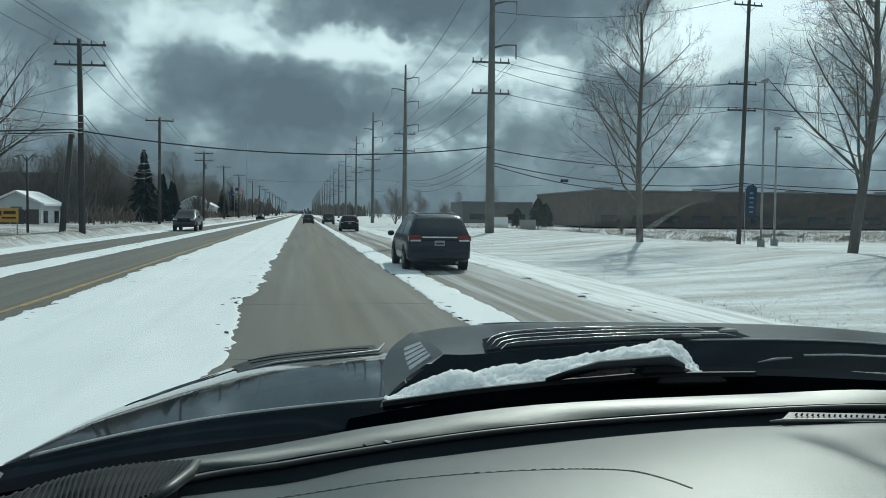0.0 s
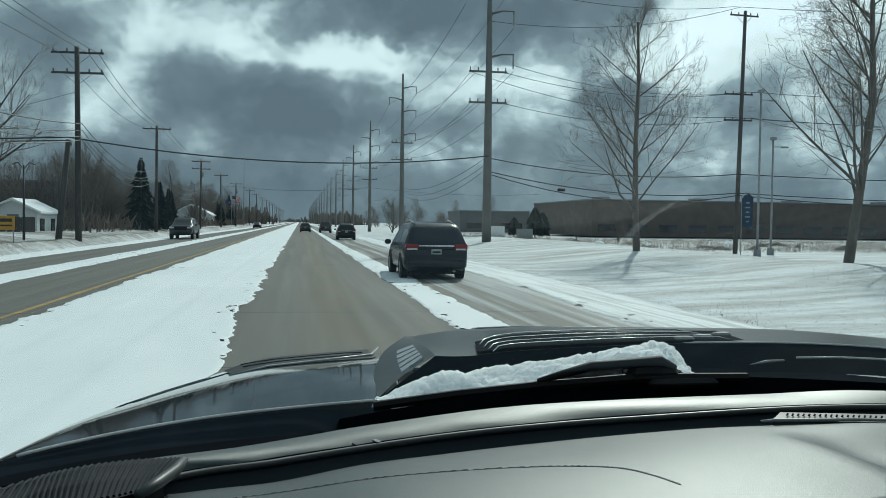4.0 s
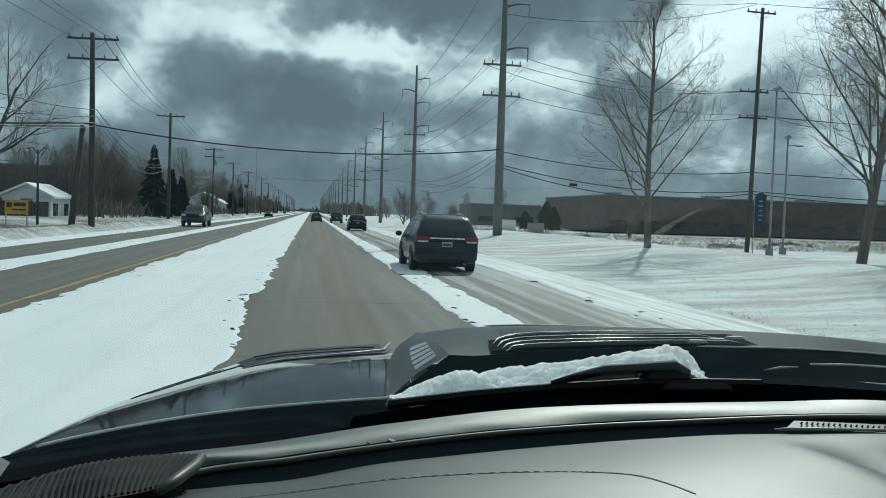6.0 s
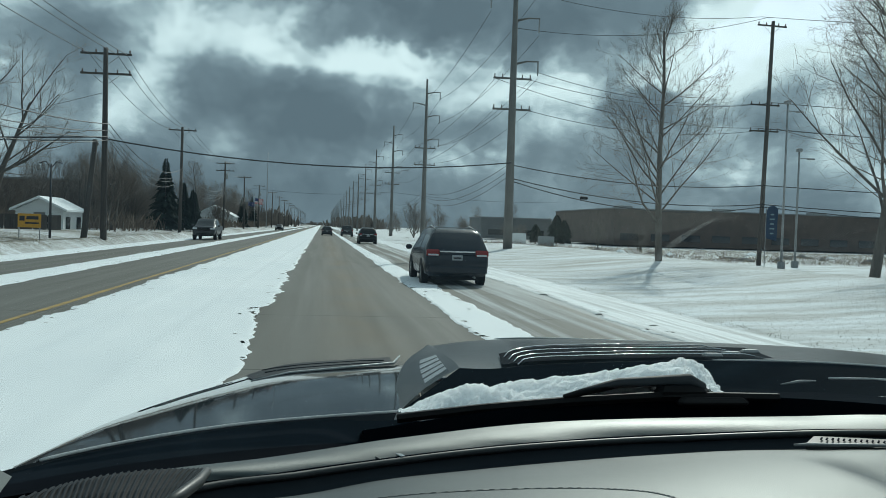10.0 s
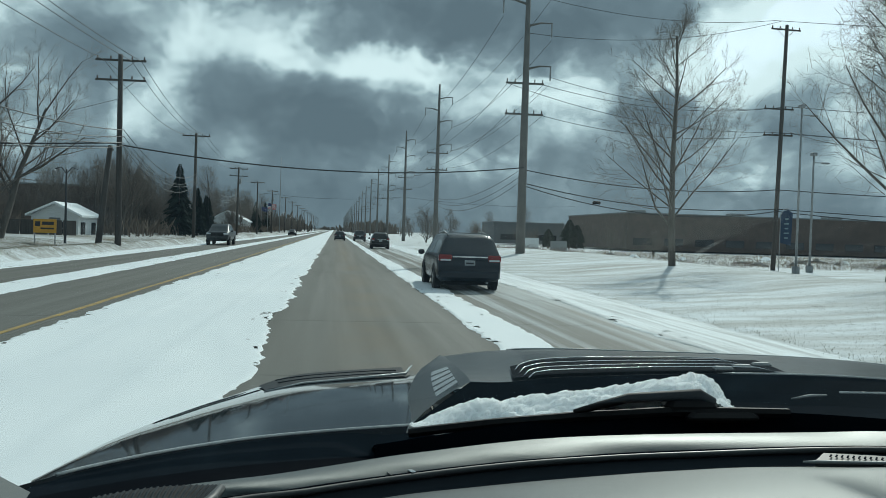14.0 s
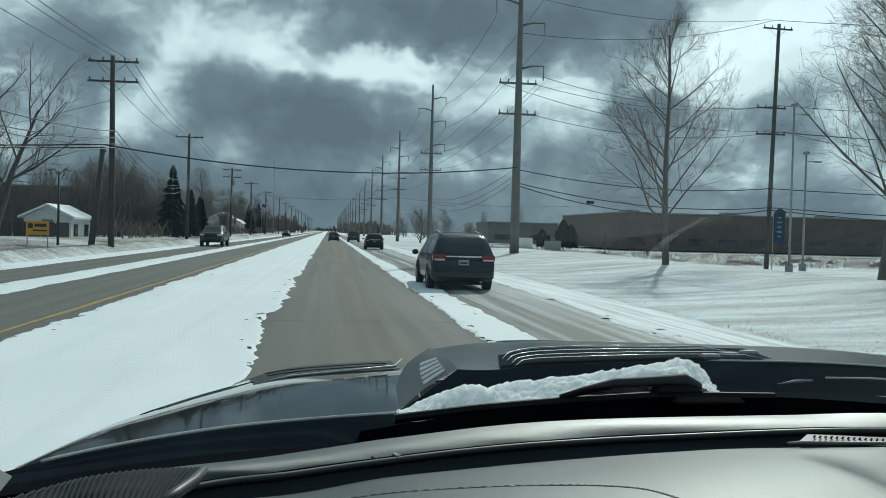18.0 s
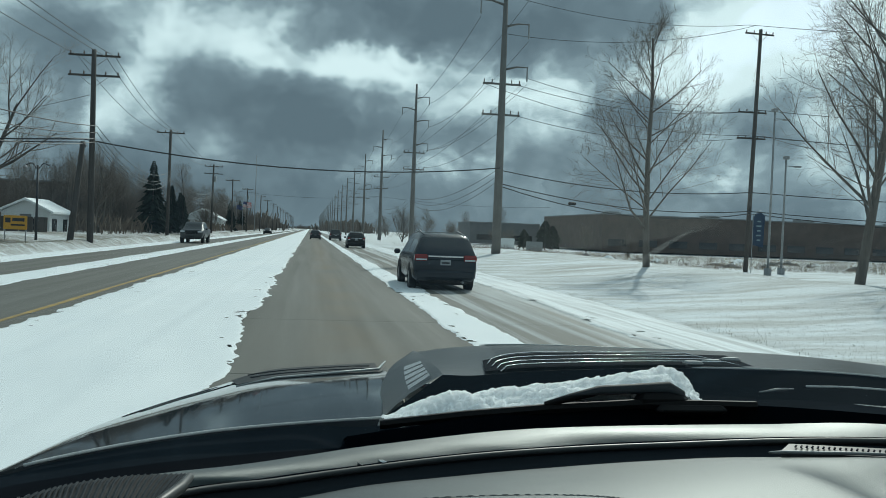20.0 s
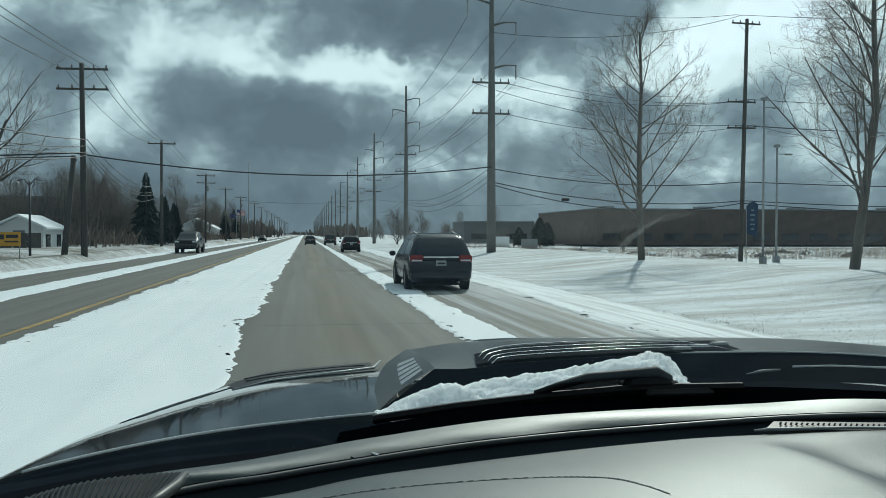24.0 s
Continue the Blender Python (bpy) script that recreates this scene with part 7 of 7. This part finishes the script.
ahead = vehicle("grey_pickup", (3.95, Y0 + 131.0, 0), 0.0, TRUCK, (1.1, 4.75), GREYC, "dark grey pickup far ahead in the outer lane", "truck", wheel=BIGWHEEL, lamps_z=1.0, hatch=(1.93, 1.36, 0.72, 1.97, 1.80, 0.66), lamp_h=0.4, tail_w=0.18, grille_z=0.95)
ahead.scale = (0.88, 0.88, 0.88)
ahead = vehicle("crossover", (0.90, Y0 + 136.0, 0), 0.0, SUV, (0.95, 3.75), GREYC, "small dark grey crossover far ahead in the same lane", "car", lamps_z=0.95, hatch=(0.09, 1.14, 0.76, 0.52, 1.62, 0.60), tail_w=0.3)
ahead.scale = (0.88, 0.88, 0.88)
vehicle("grey_pickup", (-10.3, Y0 + 83.0, 0), 180.0, TRUCK, (1.1, 4.75), GREYC, "dark grey oncoming pickup with its headlamps facing the view", "truck", wheel=BIGWHEEL, grille_z=0.95, lamp_h=0.4, tail_w=0.18)
vehicle("sedan", (-10.0, Y0 + 210.0, 0), 180.0, SEDAN, (0.95, 3.85), BLACKC, "black oncoming sedan far down the road", "car")
vehicle("silver_pickup", (-9.9, Y0 - 60.0, 0), 180.0, TRUCK, (1.1, 4.75), SILVERC, "silver oncoming pickup that has passed", "truck", wheel=BIGWHEEL, grille_z=0.95, lamp_h=0.4, tail_w=0.18)
vehicle("black_pickup", (-6.2, Y0 - 75.0, 0), 180.0, TRUCK, (1.1, 4.75), BLACKC, "black oncoming pickup that has passed", "truck", wheel=BIGWHEEL, grille_z=0.95, lamp_h=0.4, tail_w=0.18)
for x, y, st_, pm in ((36.5, 166, SUV, SILVERC),):
    v = vehicle("parked_car", (x, y, -0.6 if x > 40 else ground_z(x, y)), 90.0, st_, (0.95, 3.8), pm, "parked car on the lot before the grey building", "car", group="parked cars", hatch=(0.09, 1.14, 0.76, 0.52, 1.62, 0.60) if st_ is SUV else None)

# ---- buildings farther on and behind ----
DULLW = material("dull_grey_block", (0.13, 0.135, 0.14), (0.10, 0.105, 0.11), 0.5, 0.9)


def block(name, label, at, w, d, h, mat, bands=0, roofed=False, sides=("front",)):
    t = thing(name, (at[0], at[1], -0.3), label, "building", "roadside buildings")
    part("wall", Geo().box(0, 0, h / 2, w, d, h).mesh("wall", mat), t)
    part("parapet", Geo().box(0, 0, h + 0.1, w + 0.3, d + 0.3, 0.2).mesh("parapet", WALL2), t)
    n = max(1, int(w / 6))
    for b in range(bands):
        for k in range(n):
            part("window", Geo().box(-w / 2 + (k + 0.5) * w / n, -d / 2 - 0.02, 1.6 + 3.2 * b, w / n * 0.6, 0.1, 1.3).mesh("window", DARKG), t)
    for k in range(int(w / 22)):
        part("roof_unit", Geo().box(-w / 2 + 9 + 22 * k, 0, h + 0.7, 3, 3, 1.2, 0.05).mesh("roof_unit", ROOFM), t)
    return t


def gabled_house(at, w, d, h, mat, label):
    t = thing("house", (at[0], at[1], -0.1), label, "house", "roadside houses")
    part("wall", Geo().box(0, 0, h / 2, w, d, h).mesh("wall", mat), t)
    r = h + w * 0.26
    part("roof", Geo().loft([[(-w / 2 - 0.4, y, h - 0.1), (0, y, r), (w / 2 + 0.4, y, h - 0.1), (w / 2 + 0.4, y, h + 0.08), (0, y, r + 0.2), (-w / 2 - 0.4, y, h + 0.08)] for y in (-d / 2 - 0.4, d / 2 + 0.4)]).mesh("roof", SNOW), t, "snow-covered gable roof")
    part("gable", Geo().slab([(-w / 2, -d / 2, h), (w / 2, -d / 2, h), (0, -d / 2, r)], 0.1, (0, -1, 0)).mesh("gable", mat), t)
    for s in (-0.28, 0.28):
        wd = part("window", Geo().box(s * w, -d / 2 - 0.02, h * 0.5, 1.2, 0.1, 1.2).mesh("window", DARKG), t)
        part("window_frame", Geo().box(s * w, -d / 2 - 0.04, h * 0.5, 1.4, 0.06, 0.08).mesh("window_frame", SIGNW), wd)
        part("window", Geo().box(w / 2 + 0.02, s * d, h * 0.5, 0.1, 1.2, 1.2).mesh("window", DARKG), t)
    part("door", Geo().box(0, -d / 2 - 0.03, 1.05, 0.95, 0.08, 2.1).mesh("door", WALL2), t)
    return t


block("brick_factory", "long low brown brick factory beyond the snowy field", (154, Y0 + 172), 200, 40, 6.8, BRICK, 1)
block("low_factory", "low dark factory hall behind a wet field", (120, -230), 150, 60, 6.5, WALL2, 1)
block("flat_office", "flat-roofed dark grey building among bare trees", (46, Y0 + 206), 17, 16, 5.0, DULLW, 1)
block("warehouse", "flat grey warehouse behind the trees", (120, Y0 + 330), 60, 30, 6.0, WALL)
gabled_house((-62, Y0 + 62), 12, 15, 5.6, BRICK, "two-storey brick house with snow on its roof")
block("brick_store", "long dark brick store behind bare yard trees", (-66, Y0 + 122), 74, 24, 6.4, BRICK, 1)
gabled_house((-24.6, Y0 + 82), 4.0, 6, 2.3, SIGNW, "small white shed with a snow-covered gable roof")
gabled_house((-25, Y0 + 210), 9, 12, 3.0, SIGNW, "small white house behind evergreens")

# roadside things of the first stretch, now behind
flagpole((19.9, -97), 11.0, [("stripes", 8.8, 2.4, 1.6)], "tall metal flagpole with a striped flag by a stone wall")
flagpole((18.6, -96), 8.0, [("blue", 6.2, 1.6, 1.1)], "metal flagpole with a dark blue flag by a stone wall")
STONE = material("stacked_stone", (0.24, 0.225, 0.205), (0.12, 0.112, 0.105), 2.5, 0.9, bump=0.03, bump_scale=9)
wall_t = thing("stone_sign_wall", (28, -84, ground_z(28, -84)), "curved stacked stone sign wall with a capped end pier", "wall")
for k in range(9):
    for r in range(4):
        part("stone", Geo().box(-4 + k + 0.3 * (r % 2), 0.02 * (k % 3), 0.22 + 0.42 * r, 0.94, 0.7, 0.40, 0.04).mesh("stone", STONE), wall_t)
part("cap", Geo().box(0, 0, 1.86, 9.6, 0.95, 0.14, 0.02).mesh("cap", WALL), wall_t)


def yard_sign(at, text, bg, size, legs=0.45, label="", h=0.62, w=0.75):
    t = thing("yard_sign", (at[0], at[1], ground_z(*at)), label, "sign", "yard signs")
    for s in (-1, 1):
        part("leg", Geo().box(s * w * 0.46, 0.01, (legs + h) / 2, 0.035, 0.03, legs + h).mesh("leg", GALV), t)
    part("board", Geo().box(0, 0, legs + h / 2, w, 0.02, h, 0.004).mesh("board", bg), t)
    for k, line in enumerate(text):
        letters(line, size, INK, (0, -0.014, legs + h * (0.72 - 0.42 * k)), t)


yard_sign((10.1, -86), ("NOW", "HIRING"), SIGNY, 0.17, label="yellow yard sign reading NOW HIRING on two legs")
yard_sign((9.4, -74), ("NOW", "HIRING"), SIGNY, 0.17, label="yellow yard sign reading NOW HIRING on two legs")
yard_sign((13.0, -59), ("FREE", "PALLETS"), SIGNW, 0.34, 0.9, "white board reading FREE PALLETS on tall legs", 0.95, 1.6)
yard_sign((30.0, -292), ("25 ACRES",), SIGNW, 0.30, 1.2, "white land sale board on tall legs", 1.8, 1.6)

# things along the last stretch
SIGNO = material("sign_orange", (0.62, 0.33, 0.03), rough=0.6)
board = thing("roadside_banner", (-17.7, Y0 + 55, ground_z(-17.7, Y0 + 55)), "orange yellow banner sign on short posts before a yard", "sign")
for s in (-0.6, 0.6):
    part("post", Geo().box(s, 0.02, 0.75, 0.06, 0.05, 1.5).mesh("post", GALV), board)
part("panel", Geo().box(0, 0, 1.15, 1.35, 0.04, 0.85, 0.01).mesh("panel", SIGNO), board)
part("text_bar", Geo().box(0.18, -0.024, 1.32, 0.70, 0.01, 0.20).mesh("text_bar", INK), board)
part("text_bar", Geo().box(0.15, -0.024, 1.0, 0.80, 0.01, 0.10).mesh("text_bar", INK), board)
part("emblem", Geo().box(-0.42, -0.024, 1.28, 0.30, 0.01, 0.30).mesh("emblem", INK), board)
fence = thing("yard_fence", (-27, Y0 + 66, ground_z(-27, Y0 + 66)), "low grey board fence round a yard", "fence")
for k in range(16):
    part("board", Geo().box(-7.5 + k, 0, 0.55, 0.94, 0.05, 1.1, 0.01).mesh("board", WOOD), fence)
lit = thing("yard_lamp", (-18.0, Y0 + 60, ground_z(-18.0, Y0 + 60)), "dark street lamp with two drooping arms", "street lamp")
part("mast", Geo().tube([(0, 0, 0), (0, 0, 5.0)], [0.09, 0.06], 8).mesh("mast", INK, True), lit)
for s in (-1, 1):
    part("arm", Geo().tube([(0, 0, 4.7), (s * 0.35, 0, 5.15), (s * 0.75, 0, 5.0)], 0.035, 6).mesh("arm", INK, True), lit)
part("lamp_head", Geo().tube([(-0.80, 0, 5.0), (-0.80, 0, 4.85), (-0.80, 0, 4.55)], [0.06, 0.16, 0.13], 10).mesh("lamp_head", GALV, True), lit)
tall = thing("radio_mast", (-16.6, Y0 + 262, 0.2), "slim bare metal mast beside the road", "mast")
part("mast", Geo().tube([(0, 0, 0), (0, 0, 23)], [0.16, 0.07], 8).mesh("mast", GALV, True), tall)
flagpole((-18.5, Y0 + 240), 8.5, [("stripes", 6.6, 2.3, 1.5)], "slim metal flagpole with a striped flag by the road")
flagpole((-20.5, Y0 + 243), 7.5, [("blue", 5.8, 1.8, 1.2)], "slim metal flagpole with a dark blue flag by the road")
for x, y, h in ((34.9, Y0 + 60.5, 12.6), (37.2, Y0 + 62.5, 9.2)):
    lot_lamp((x, y), h)
BANNERB = material("banner_blue", (0.016, 0.040, 0.085), (0.012, 0.030, 0.065), 2.0, 0.7)
bn = thing("pole_banner", (36.0, Y0 + 64, ground_z(36.0, Y0 + 64)), "tall dark blue feather banner with faded white writing", "banner")
part("mast", Geo().tube([(-0.55, 0, 0), (-0.55, 0, 4.6), (-0.3, 0, 5.0), (0.1, 0, 5.1)], 0.03, 6).mesh("mast", GALV, True), bn)
part("cloth", Geo().slab([(-0.52, 0, 2.3), (0.42, 0, 2.1), (0.48, 0, 4.7), (0.1, 0, 4.95), (-0.3, 0, 4.85), (-0.52, 0, 4.5)], 0.02, (0, -1, 0)).mesh("cloth", BANNERB), bn)
for k in range(5):
    part("text_bar", Geo().box(-0.02, -0.012, 2.7 + 0.38 * k, 0.30 + 0.12 * (k % 2), 0.008, 0.12).mesh("text_bar", SIGNT), bn)
for x, y, s in ((22.5, Y0 + 96, SIGNW), (27.0, Y0 + 100, WALL)):
    sgn = thing("yard_block", (x, y, ground_z(x, y)), "low pale sign block standing in the snow", "sign", "low sign blocks")
    part("foot", Geo().box(0, 0, 0.2, 2.2, 0.5, 0.4, 0.02).mesh("foot", WALL), sgn)
    part("face", Geo().box(0, 0, 1.0, 2.0, 0.3, 1.2, 0.03).mesh("face", s), sgn)

# ---- concrete slabs of the near road ----
slab_meshes = []
for x0, x1 in LANES:
    slab_meshes.append(Geo().box(0, 0, -0.01, x1 - x0, slab_len - 0.012, 0.02, 0.003).mesh("slab", ROAD))
y = Y0 - 20.0
while y < Y0 + 99.9:
    for (x0, x1), me in zip(LANES, slab_meshes):
        ob = part("slab", me, road)
        ob.location = ((x0 + x1) / 2, y + 3.0, 0.0008 * math.sin(y * 1.3 + x0))
        ob.scale = (1, 6.0 / slab_len, 1)
    y += 6.0
